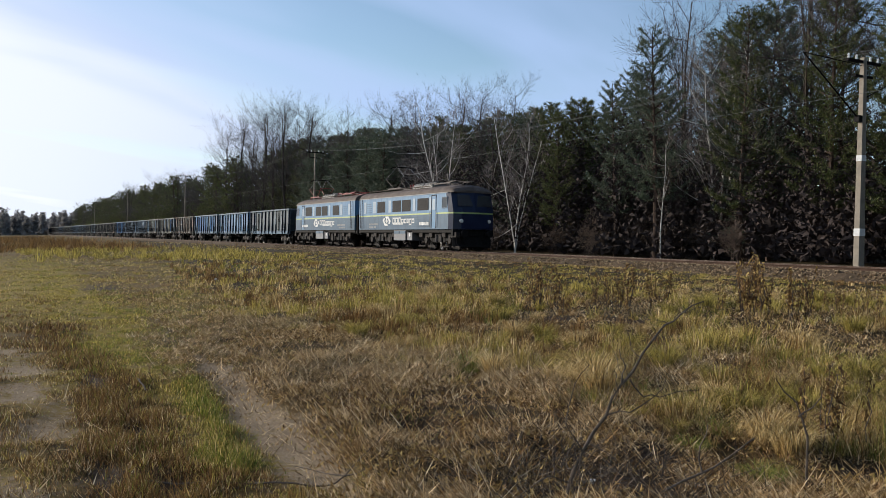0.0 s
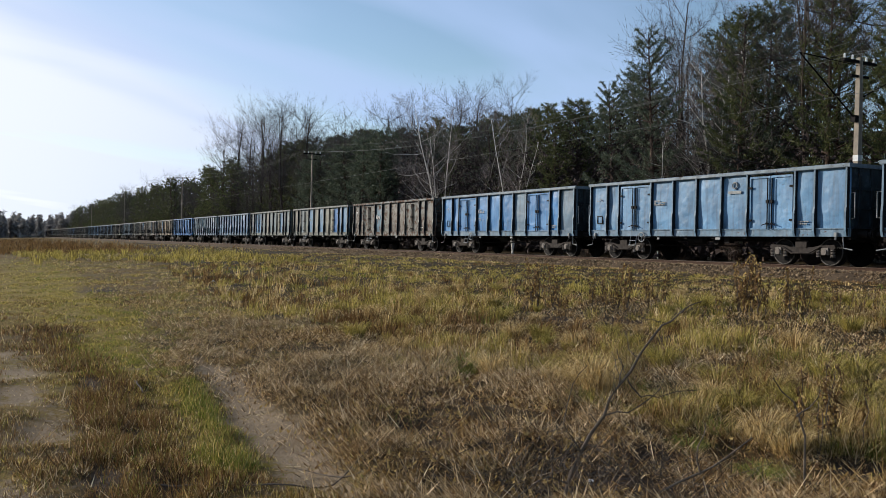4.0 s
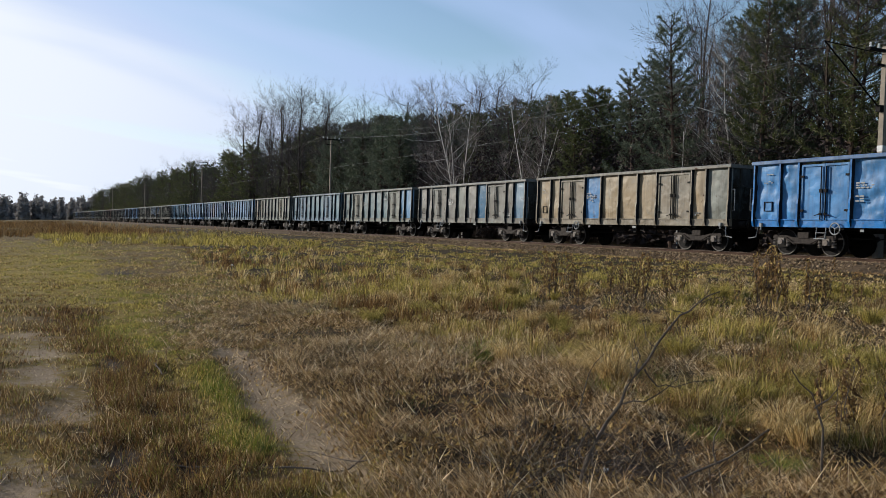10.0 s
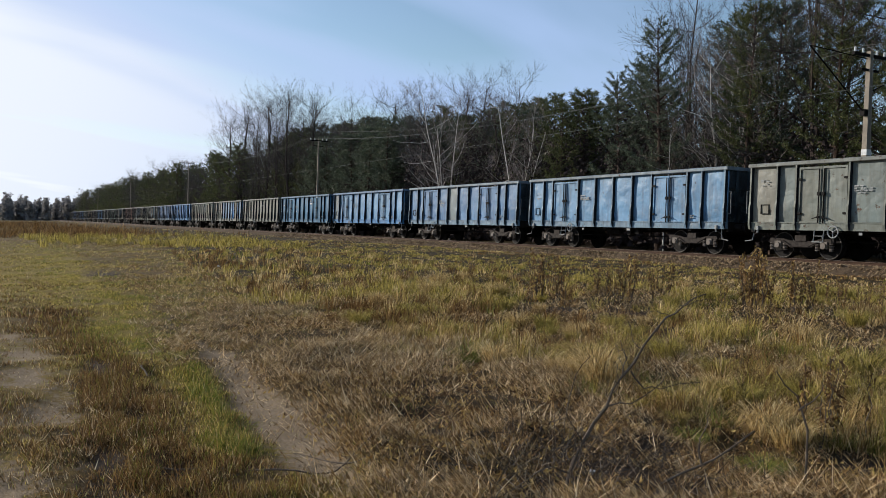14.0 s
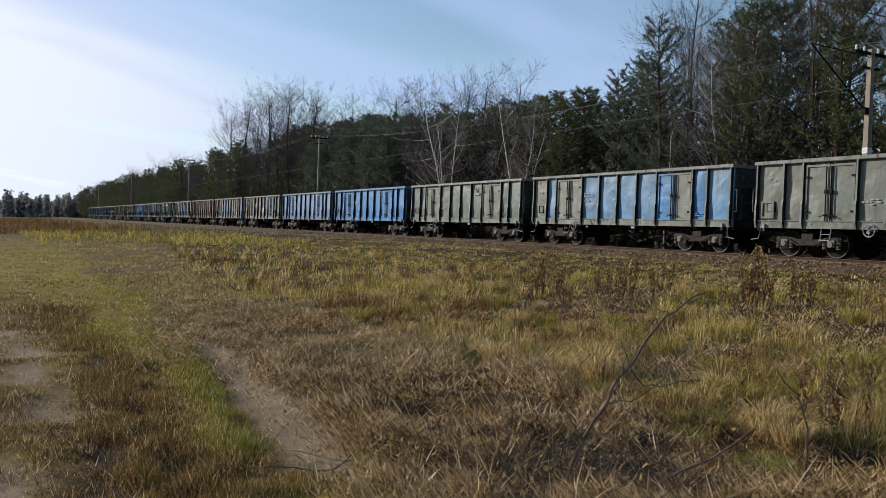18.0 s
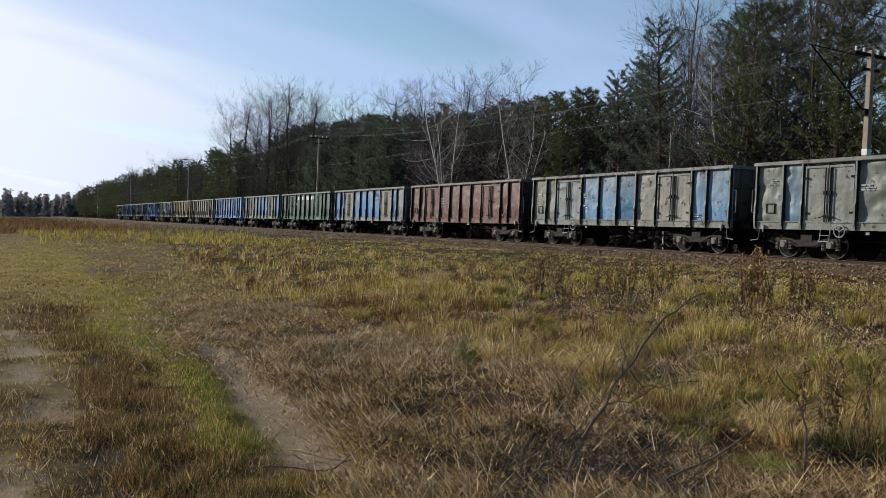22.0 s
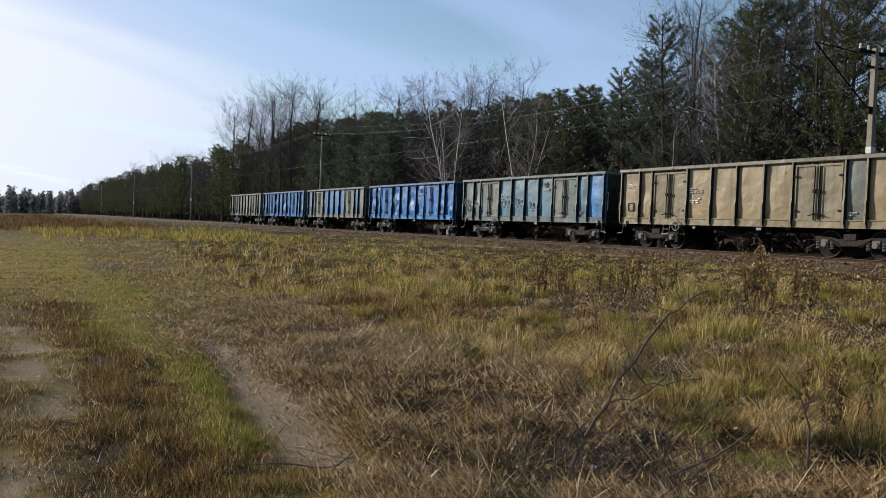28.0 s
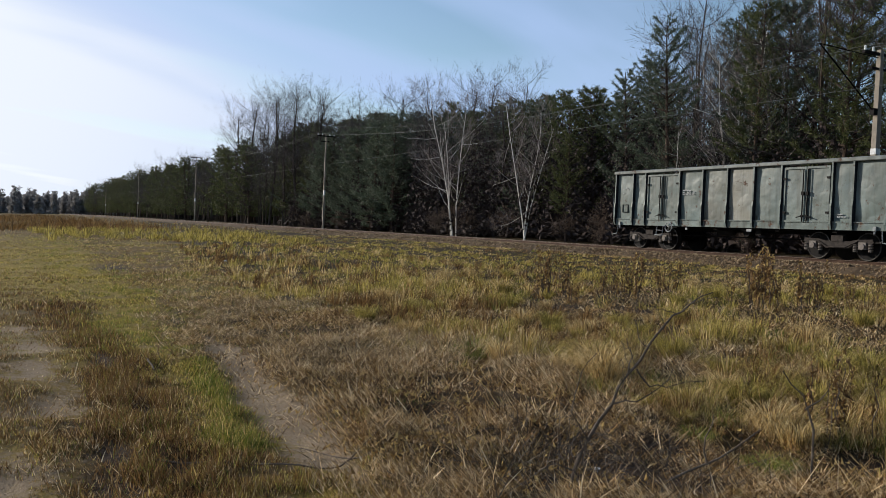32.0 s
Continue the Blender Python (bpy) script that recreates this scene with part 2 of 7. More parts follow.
LOUVRE = plain("dark_louvre", (0.010, 0.010, 0.012), (0.020, 0.019, 0.020), 8, 0.6, spec=0.08)
RED = plain("red_pantograph_paint", (0.25, 0.030, 0.028), (0.17, 0.026, 0.024), 6, 0.5)
RUBBER = plain("black_bellows", (0.012, 0.012, 0.013), (0.022, 0.02, 0.02), 5, 0.8, spec=0.08)
HOOD = plain("ribbed_grey_hood", (0.27, 0.26, 0.24), (0.18, 0.172, 0.16), 5, 0.6)
GREY_BOX = plain("grey_equipment_box", (0.115, 0.12, 0.135), (0.085, 0.09, 0.105), 4, 0.55)
CONCRETE = plain("weathered_concrete", (0.25, 0.215, 0.17), (0.17, 0.148, 0.12), 3, 0.85)
RAIL_SIDE = plain("rusty_rail", (0.045, 0.026, 0.018), (0.075, 0.044, 0.030), 6, 0.7, spec=0.08)
RAIL_HEAD = plain("polished_rail_head", (0.20, 0.17, 0.15), (0.14, 0.12, 0.105), 9, 0.4, 0.8)
WIRE = plain("dull_wire", (0.13, 0.14, 0.13), (0.10, 0.11, 0.10), 9, 0.6)
WOOD_GREY = plain("grey_dead_wood", (0.075, 0.060, 0.047), (0.15, 0.12, 0.095), 14, 0.85, spec=0.08)
BARK = plain("dark_tree_bark", (0.045, 0.036, 0.031), (0.085, 0.068, 0.056), 5, 0.9, spec=0.08)
PINE_BARK = plain("pine_bark", (0.050, 0.036, 0.029), (0.095, 0.066, 0.052), 4, 0.9, spec=0.08)
STONE = island("ballast_stone", ((0.0, (0.060, 0.038, 0.020)), (0.5, (0.17, 0.113, 0.064)), (1.0, (0.36, 0.265, 0.165))))
BED = plain("ballast_bed", (0.060, 0.042, 0.027), (0.11, 0.080, 0.053), 9, 0.95, 0, 0.8, spec=0.08)


def make_glass():
    n = Nodes("cab_glass")
    f = n.noise(2.0, 3)
    return n.done(n.mix(f, (0.012, 0.016, 0.02), (0.03, 0.036, 0.042)), 0.08, 0.0, 0.6)


GLASS = make_glass()


def make_birch():
    n = Nodes("birch_bark")
    rings = n.noise(2.2, 4, 0.7, None, (3.0, 3.0, 9.0))
    c = n.mix(n.mask(rings, 0.55, 0.68), (0.60, 0.57, 0.52), (0.07, 0.06, 0.055))
    c = n.mix(n.mask(n.noise(6.0), 0.55, 0.75), c, (0.36, 0.33, 0.29))
    return n.done(c, 0.75, 0.0, 0.3)


BIRCH = make_birch()
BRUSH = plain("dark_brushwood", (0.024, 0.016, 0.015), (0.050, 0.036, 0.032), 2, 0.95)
TWIG = plain("fine_grey_twigs", (0.17, 0.14, 0.13), (0.26, 0.22, 0.20), 3, 0.85)
TWIG_DARK = plain("dark_grey_twigs", (0.065, 0.056, 0.054), (0.105, 0.09, 0.084), 3, 0.9)
TWIG_BROWN = plain("fine_brown_twigs", (0.11, 0.075, 0.055), (0.16, 0.115, 0.085), 3, 0.9)
NEEDLES = island("pine_needles", ((0.0, (0.026, 0.038, 0.014)), (0.6, (0.066, 0.082, 0.029)), (1.0, (0.165, 0.172, 0.065))), 0.6, 0.3, 0.25)
NEEDLES_GREY = island("grey_green_pine_needles", ((0.0, (0.030, 0.048, 0.032)), (0.6, (0.070, 0.095, 0.062)), (1.0, (0.17, 0.195, 0.135))), 0.6, 0.3, 0.3)
DRY = island("dry_straw_grass", ((0.0, (0.050, 0.032, 0.012)), (0.32, (0.27, 0.178, 0.062)), (0.65, (0.72, 0.50, 0.20)), (1.0, (0.95, 0.76, 0.41))), 0.7, 0.3)
OLIVE = island("olive_grass", ((0.0, (0.032, 0.030, 0.008)), (0.40, (0.22, 0.178, 0.036)), (1.0, (0.72, 0.575, 0.16))), 0.7, 0.3)
GREEN = island("green_grass", ((0.0, (0.045, 0.060, 0.010)), (0.6, (0.17, 0.20, 0.026)), (1.0, (0.34, 0.33, 0.07))), 0.6, 0.25)
LITTER = island("dead_straw_litter", ((0.0, (0.022, 0.013, 0.006)), (0.32, (0.16, 0.092, 0.036)), (0.60, (0.55, 0.365, 0.165)), (1.0, (0.97, 0.77, 0.48))), 0.8, 0.15)
STALK = island("dead_brown_stalk", ((0.0, (0.022, 0.012, 0.005)), (0.5, (0.16, 0.085, 0.028)), (1.0, (0.42, 0.25, 0.095))), 0.85, 0.15)
# distance haze is put into this lifted grey and its translucency
HAZED_WOOD = island("haze_toned_distant_trees", ((0.0, (0.17, 0.162, 0.16)), (0.6, (0.23, 0.22, 0.215)), (1.0, (0.29, 0.275, 0.265))), 0.9, 0.35)
DEAD_LEAF = island("dried_brown_leaf", ((0.0, (0.055, 0.030, 0.015)), (0.55, (0.18, 0.10, 0.042)), (1.0, (0.52, 0.37, 0.13))), 0.85, 0.2)


def make_ground():
    n = Nodes("field_soil")
    pos = n.nt.nodes.new("ShaderNodeNewGeometry").outputs["Position"]
    at = n.nt.nodes.new("ShaderNodeAttribute")
    at.attribute_name = "sand"
    at3 = n.nt.nodes.new("ShaderNodeAttribute")
    at3.attribute_name = "moss"
    at2 = n.nt.nodes.new("ShaderNodeAttribute")
    at2.attribute_name = "litter"
    at4 = n.nt.nodes.new("ShaderNodeAttribute")
    at4.attribute_name = "brown"
    at5 = n.nt.nodes.new("ShaderNodeAttribute")
    at5.attribute_name = "hollow"
    big = n.noise(0.16, 4, 0.55, pos)
    mid = n.noise(1.1, 6, 0.62, pos)
    fine = n.noise(13.0, 7, 0.68, pos)
    speck = n.noise(48.0, 4, 0.65, pos)
    turf = n.mix(n.mask(big, 0.38, 0.62), (0.150, 0.115, 0.030), (0.160, 0.102, 0.040))
    turf = n.mix(n.mask(mid, 0.42, 0.62), turf, (0.085, 0.056, 0.022))
    turf = n.mix(n.mask(fine, 0.46, 0.66), turf, (0.028, 0.019, 0.010))
    moss = n.mix(n.mask(fine, 0.40, 0.64), (0.245, 0.180, 0.030), (0.095, 0.063, 0.014))
    moss = n.mix(n.mask(mid, 0.48, 0.64), moss, (0.16, 0.115, 0.034))
    turf = n.mix(at3.outputs["Fac"], turf, moss)
    brown = n.mix(n.mask(fine, 0.36, 0.62), (0.095, 0.054, 0.018), (0.018, 0.010, 0.005))
    turf = n.mix(at4.outputs["Fac"], turf, brown)
    # soil colour set darker under the rank grass, deepening the gaps between clumps
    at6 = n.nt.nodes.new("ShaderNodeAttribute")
    at6.attribute_name = "rank_soil"
    rank_soil = n.mix(n.mask(fine, 0.40, 0.62), (0.056, 0.040, 0.017), (0.014, 0.010, 0.006))
    turf = n.mix(at6.outputs["Fac"], turf, rank_soil)
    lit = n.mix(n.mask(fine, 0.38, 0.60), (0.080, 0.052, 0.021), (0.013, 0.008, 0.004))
    c = n.mix(at2.outputs["Fac"], turf, lit)
    sand = n.mix(n.mask(mid, 0.35, 0.62), (0.33, 0.255, 0.175), (0.21, 0.155, 0.10))
    sand = n.mix(n.math("MULTIPLY", n.mask(speck, 0.46, 0.70), 0.6), sand, (0.10, 0.07, 0.045))
    sand = n.mix(n.math("MULTIPLY", n.mask(fine, 0.52, 0.68), 0.5), sand, (0.14, 0.10, 0.062))
    edge = n.math("ADD", at.outputs["Fac"], n.math("MULTIPLY", n.math("SUBTRACT", n.math("ADD", fine, mid), 1.0), 2.6))
    c = n.mix(n.mask(edge, 0.22, 0.85), c, sand)
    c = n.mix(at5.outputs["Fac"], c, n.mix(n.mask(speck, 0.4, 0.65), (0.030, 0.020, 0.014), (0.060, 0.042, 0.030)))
    n.bump(n.math("ADD", fine, n.math("MULTIPLY", speck, 0.35)), 0.9, 0.05)
    return n.done(c, 0.95, 0.0, 0.1)


SOIL = make_ground()


# ---- mesh helpers ----
class Shape:
    """Collects faces for one mesh."""

    def __init__(self):
        self.v, self.f = [], []

    def box(self, x0, x1, y0, y1, z0, z1, cut=0.0):
        """A box; cut bevels the four edges that run along x."""
        if cut:
            prof = [(y0 + cut, z0), (y1 - cut, z0), (y1, z0 + cut), (y1, z1 - cut), (y1 - cut, z1), (y0 + cut, z1), (y0, z1 - cut), (y0, z0 + cut)]
            return self.extrude_x(prof, x0, x1)
        b = len(self.v)
        self.v += [(x, y, z) for z in (z0, z1) for y in (y0, y1) for x in (x0, x1)]
        self.f += [(b + i, b + j, b + k, b + l) for i, j, k, l in ((0, 2, 3, 1), (4, 5, 7, 6), (0, 1, 5, 4), (2, 6, 7, 3), (0, 4, 6, 2), (1, 3, 7, 5))]
        return self

    def extrude_x(self, prof, x0, x1):
        return self.loft([[(x, y, z) for y, z in prof] for x in (x0, x1)])

    def extrude_y(self, prof, y0, y1):
        return self.loft([[(x, y, z) for x, z in prof] for y in (y1, y0)])

    def extrude_z(self, prof, z0, z1):
        return self.loft([[(x, y, z) for x, y in prof] for z in (z0, z1)])

    def loft(self, rings, caps=True):
        b, n = len(self.v), len(rings[0])
        for r in rings:
            self.v += [tuple(p) for p in r]
        for k in range(len(rings) - 1):
            o = b + k * n
            self.f += [(o + i, o + (i + 1) % n, o + n + (i + 1) % n, o + n + i) for i in range(n)]
        if caps:
            self.f.append(tuple(b + i for i in reversed(range(n))))
            self.f.append(tuple(b + (len(rings) - 1) * n + i for i in range(n)))
        return self

    def tube(self, pts, radii, n=6, caps=True):
        pts = [Vector(p) for p in pts]
        if isinstance(radii, (int, float)):
            radii = [radii] * len(pts)
        rings = []
        for i, p in enumerate(pts):
            d = (pts[min(i + 1, len(pts) - 1)] - pts[max(i - 1, 0)]).normalized()
            a = d.cross((0, 0, 1) if abs(d.z) < 0.9 else (1, 0, 0)).normalized()
            c = d.cross(a)
            rings.append([p + (a * math.cos(2 * math.pi * k / n) + c * math.sin(2 * math.pi * k / n)) * radii[i] for k in range(n)])
        return self.loft(rings, caps)

    def disc_y(self, x, z, y0, y1, r, n=20, r1=None):
        """A cylinder or cone lying along y."""
        r1 = r if r1 is None else r1
        return self.loft([[(x + rr * math.cos(2 * math.pi * k / n), y, z + rr * math.sin(2 * math.pi * k / n)) for k in range(n)] for y, rr in ((y1, r1), (y0, r))])

    def ring_y(self, x, z, y, r, t, n=20):
        pts = [(x + r * math.cos(2 * math.pi * k / n), y, z + r * math.sin(2 * math.pi * k / n)) for k in range(n + 1)]
        return self.tube(pts, t, 5, False)

    def mesh(self, name, mat, smooth=False):
        me = bpy.data.meshes.new(name)
        me.from_pydata(self.v, [], self.f)
        me.materials.append(mat)
        if smooth:
            me.polygons.foreach_set("use_smooth", [True] * len(me.polygons))
        return me


FLIP = [1]            # -1 builds a thing mirrored end for end


def part(name, shape, mat, parent=None, label="", at=None, smooth=False):
    """One mesh object, of a Shape or of a mesh that is there already."""
    if isinstance(shape, Shape):
        if FLIP[0] < 0:
            shape.v = [(-p[0], p[1], p[2]) for p in shape.v]
            shape.f = [tuple(reversed(f)) for f in shape.f]
        shape = shape.mesh(name, mat, smooth)
    me = shape
    ob = new(name, me)
    if parent is not None:
        ob.parent = parent
    if at is not None:
        ob.matrix_basis = at if isinstance(at, Matrix) else pose(*at)
    if label:
        ob["label"] = label
    return ob


def tri_mesh(name, verts, tris, mat):
    """A large mesh out of numpy arrays."""
    me = bpy.data.meshes.new(name)
    n, k = len(verts), len(tris)
    me.vertices.add(n)
    me.vertices.foreach_set("co", np.asarray(verts, np.float32).ravel())
    me.loops.add(3 * k)
    me.loops.foreach_set("vertex_index", np.asarray(tris, np.int32).ravel())
    me.polygons.add(k)
    me.polygons.foreach_set("loop_start", np.arange(0, 3 * k, 3, dtype=np.int32))
    me.update(calc_edges=True)
    me.materials.append(mat)
    return me


RNG = np.random.default_rng(7)


def lattice(x, y, seed=0):
    """Smooth value noise in 0..1 over the plane."""
    xi, yi = np.floor(x).astype(np.int64), np.floor(y).astype(np.int64)
    fx, fy = x - xi, y - yi
    fx, fy = fx * fx * (3 - 2 * fx), fy * fy * (3 - 2 * fy)

    def h(a, b):
        s = np.sin(a * 127.1 + b * 311.7 + seed * 74.7) * 43758.5453
        return s - np.floor(s)

    return (h(xi, yi) * (1 - fx) + h(xi + 1, yi) * fx) * (1 - fy) + (h(xi, yi + 1) * (1 - fx) + h(xi + 1, yi + 1) * fx) * fy


def fuzz(x, y, scale, seed=0):
    return 0.6 * lattice(x / scale, y / scale, seed) + 0.28 * lattice(2.1 * x / scale, 2.1 * y / scale, seed + 5) + 0.12 * lattice(4.3 * x / scale, 4.3 * y / scale, seed + 9)


# ---- ground ----
TRACK_Y = 25.2
PATH = ((-4.2, 1.76), (-5.17, 1.80), (-6.3, 1.90), (-7.7, 2.0), (-8.9, 2.10), (-10.4, 2.17))
RUT = ((-3.0, -0.1), (-5.3, 0.06), (-6.6, 0.22), (-9.0, 0.30), (-12.0, 0.25))
GREEN_EDGE = ((-5.2, 1.42), (-6.0, 1.48), (-6.6, 1.54), (-7.5, 1.62), (-8.3, 1.68))
MOSSY = ((-8.3, 1.6), (-10.5, 1.75), (-16.0, 2.1), (-25.0, 1.8), (-55.0, 1.3))
BROWN = ((-4.2, 1.0), (-5.05, 0.95), (-6.3, 0.88), (-8.1, 0.90), (-11.0, 0.85), (-15.0, 0.65))
HOLLOWS = ((-3.6, 2.75, 0.45, 0.35), (-3.35, 3.35, 0.4, 0.35), (-10.4, 4.5, 0.45, 0.2), (-6.6, 3.5, 0.32, 0.26), (-6.2, 3.7, 0.3, 0.2), (-5.6, 2.8, 0.22, 0.2), (-6.4, 7.35, 0.55, 0.5), (-3.75, 3.05, 0.5, 0.45), (-4.0, 3.8, 0.35, 0.3), (-12.0, 8.7, 0.7, 0.5), (-11.2, 9.5, 0.7, 0.5), (-5.0, 0.92, 0.25, 0.16), (-3.4, 4.9, 0.3, 0.3), (-8.6, 8.0, 0.6, 0.4), (-25.5, 2.6, 1.5, 0.8), (-5.5, 0.62, 0.4, 0.14), (-4.8, 0.55, 0.3, 0.2), (-6.6, 0.95, 0.35, 0.10), (-8.6, 0.85, 0.5, 0.12))


def near_line(x, y, line):
    best = np.full(np.shape(x), 1e9)
    for (ax, ay), (bx, by) in zip(line, line[1:]):
        dx, dy = bx - ax, by - ay
        t = np.clip(((x - ax) * dx + (y - ay) * dy) / (dx * dx + dy * dy), 0, 1)
        best = np.minimum(best, np.hypot(x - ax - t * dx, y - ay - t * dy))
    return best


def sandy(x, y):
    a = 1 - near_line(x, y, PATH) / ((0.16 + 0.46 * fuzz(x, y, 0.55, 3)) * np.clip((11.0 + x) / 2.4, 0.35, 1) * np.clip((-x - 4.25) / 0.8, 0.15, 1))
    b = 0.8 * (1 - near_line(x, y, RUT) / 0.6) * np.clip((fuzz(x, y, 0.7, 8) - 0.30) * 3, 0, 1)
    return np.clip(np.maximum(a, b) * 1.2, 0, 1)


def band(x, y, line, width, rough=0.7, seed=60):
    """1 on a winding strip, 0 well off it, with a ragged edge; it widens with distance."""
    w = width * (1 + np.clip(-x - 9, 0, 60) / 22)
    return np.clip(1.25 - near_line(x, y, line) / w + rough * (fuzz(x, y, 0.55, seed) - 0.5) * 2, 0, 1)


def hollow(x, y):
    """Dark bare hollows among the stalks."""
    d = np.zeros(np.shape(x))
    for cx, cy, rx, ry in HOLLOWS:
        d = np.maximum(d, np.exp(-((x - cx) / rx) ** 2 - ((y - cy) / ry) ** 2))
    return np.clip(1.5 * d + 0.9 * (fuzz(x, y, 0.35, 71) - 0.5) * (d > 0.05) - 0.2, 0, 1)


def greened(x, y):
    return band(x, y, GREEN_EDGE, 0.20, 0.9, 61)


def browned(x, y):
    return band(x, y, BROWN, 0.42 + 0.14 * np.clip(x + 7, 0, 1), 0.9, 62) * (1 - greened(x, y))


def littered(x, y):
    """Mown stalks in the middle of the field and bare patches among the grass."""
    c = np.exp(-(((x + 8.0) / 6.0) ** 4 + ((y - 3.3) / 1.55) ** 4))
    d = np.exp(-(((x + 3.6) / 1.5) ** 2 + ((y - 3.0) / 1.1) ** 2))
    e = np.exp(-(((x + 6.5) / 1.1) ** 2 + ((y - 7.4) / 0.9) ** 2))
    return np.clip(1.5 * np.maximum(np.maximum(c, d), e) - 0.70 * fuzz(x, y, 1.1, 4) + 0.10, 0, 1)


def rank(x, y):
    """Where the grass was left uncut."""
    return np.clip((y - 3.9 - 1.3 * (fuzz(x, y, 1.6, 18) - 0.5) * 2) / 0.8, 0, 1) * np.clip((y - 2.6 + 0.12 * (x + 6)) / 0.9, 0, 1)


def western(x, y):
    """Drier, barer ground beyond the rut."""
    return np.clip((0.75 + 0.5 * (fuzz(x, y, 0.8, 33) - 0.5) - y) / 0.3, 0, 1) * np.clip((20 + x) / 6, 0, 1)


def laned(x, y):
    """The trodden lane on the near side of the path."""
    return np.clip((2.0 + 0.03 * (-x - 6) + 0.5 * fuzz(x, y, 1.5, 31) - y) / 0.7, 0, 1) * np.clip((60 + x) / 25, 0, 1) * (1 - 0.75 * western(x, y))


def ground_z(x, y):
    x, y = np.asarray(x, float), np.asarray(y, float)
    z = -1.0 + 0.03 * np.clip(y, -6, 21.5)
    bed = np.clip((y - 21.5) / 1.5, 0, 1)
    z = z * (1 - bed) - 0.42 * bed
    rise = np.clip((y - 29) / 5, 0, 1)
    z = z + rise * 0.28
    fade = np.clip(1 - bed + rise, 0, 1)
    z = z + fade * (0.09 * (fuzz(x, y, 1.7, 1) - 0.5) + 0.30 * (fuzz(x, y, 9.0, 2) - 0.5))
    near = np.exp(-(x * x + y * y) / 90.0)
    z = z - 0.07 * sandy(x, y) * near + 0.10 * littered(x, y) * near * fuzz(x, y, 0.7, 6)
    z = z + near * (1 - sandy(x, y)) * (0.085 * (fuzz(x, y, 0.36, 77) - 0.5) * (0.6 + 1.9 * littered(x, y)) + 0.26 * (fuzz(x, y, 1.1, 79) - 0.5) * littered(x, y) + 0.03 * (fuzz(x, y, 0.16, 78) - 0.5)) - 0.05 * near * hollow(x, y)
    return z


def axis(fine0, fine1, step, reach):
    a, s = [fine1], step
    while a[-1] < reach:
        s *= 1.13
        a.append(a[-1] + s)
    b, s = [fine0], step
    while b[-1] > -reach:
        s *= 1.13
        b.append(b[-1] - s)
    return np.array(sorted(b)[:-1] + list(np.arange(fine0, fine1, step)) + a)


def build_ground():
    gx, gy = axis(-13, -2.5, 0.06, 2500), axis(-0.6, 6.5, 0.06, 2500)
    x, y = np.meshgrid(gx, gy)
    z = ground_z(x, y)
    nx, ny = len(gx), len(gy)
    idx = np.arange(nx * ny).reshape(ny, nx)
    a, b, c, d = idx[:-1, :-1].ravel(), idx[:-1, 1:].ravel(), idx[1:, 1:].ravel(), idx[1:, :-1].ravel()
    tris = np.concatenate([np.stack([a, b, c], 1), np.stack([a, c, d], 1)])
    me = tri_mesh("ground", np.stack([x.ravel(), y.ravel(), z.ravel()], 1), tris, SOIL)
    me.polygons.foreach_set("use_smooth", [True] * len(me.polygons))
    for nm, f in (("sand", sandy), ("litter", littered), ("moss", laned), ("brown", browned), ("hollow", hollow), ("rank_soil", rank)):
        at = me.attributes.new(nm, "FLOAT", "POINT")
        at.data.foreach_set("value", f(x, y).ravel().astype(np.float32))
    tagged(new("ground", me), "uneven autumn field of soil and turf with a worn sandy path", "ground", kind="structure")


build_ground()


# ---- railway ----
def build_track():
    s = Shape()
    prof = [(-2.5, -0.60), (-2.25, -0.42), (-1.6, -0.13), (1.75, -0.13), (2.75, -0.42), (3.0, -0.60)]
    xs = np.concatenate([np.arange(-900, -100, 20.0), np.arange(-100, 30, 1.3), np.arange(30, 400, 20.0)])
    rings = []
    for i, x in enumerate(xs):
        rings.append([(x, TRACK_Y + y + 0.12 * math.sin(i * 2.3 + y), z + 0.035 * math.sin(i * 1.7 + 3 * y) * (z > -0.5)) for y, z in prof])
    s.loft(rings)
    tagged(part("track_bed", s, BED), "brown-grey crushed stone ballast bed under the rails", "ballast", kind="structure")
    for side in (-1, 1):
        y = TRACK_Y + side * 0.752
        prof = [(y - 0.07, -0.165), (y + 0.07, -0.165), (y + 0.07, -0.15), (y + 0.012, -0.135), (y + 0.012, -0.042), (y + 0.034, -0.032), (y + 0.034, -0.004), (y - 0.034, -0.004), (y - 0.034, -0.032), (y - 0.012, -0.042), (y - 0.012, -0.135), (y - 0.07, -0.15)]
        rail = tagged(part("rail", Shape().extrude_x(prof, -900, 400), RAIL_SIDE), "rusty steel rail with a polished head", "rail", "pair of rails", "structure")
        part("rail_head", Shape().box(-900, 400, y - 0.030, y + 0.030, -0.004, 0.0), RAIL_HEAD, rail)
    sleeper = Shape().extrude_y([(-0.13, -0.30), (0.13, -0.30), (0.10, -0.14), (-0.10, -0.14)], TRACK_Y - 1.3, TRACK_Y + 1.3).mesh("sleeper", CONCRETE)
    bed = bpy.data.objects["track_bed"]
    for i in range(130):
        part("sleeper", sleeper, CONCRETE, bed, at=(-78 + 0.62 * i, 0, 0.012))


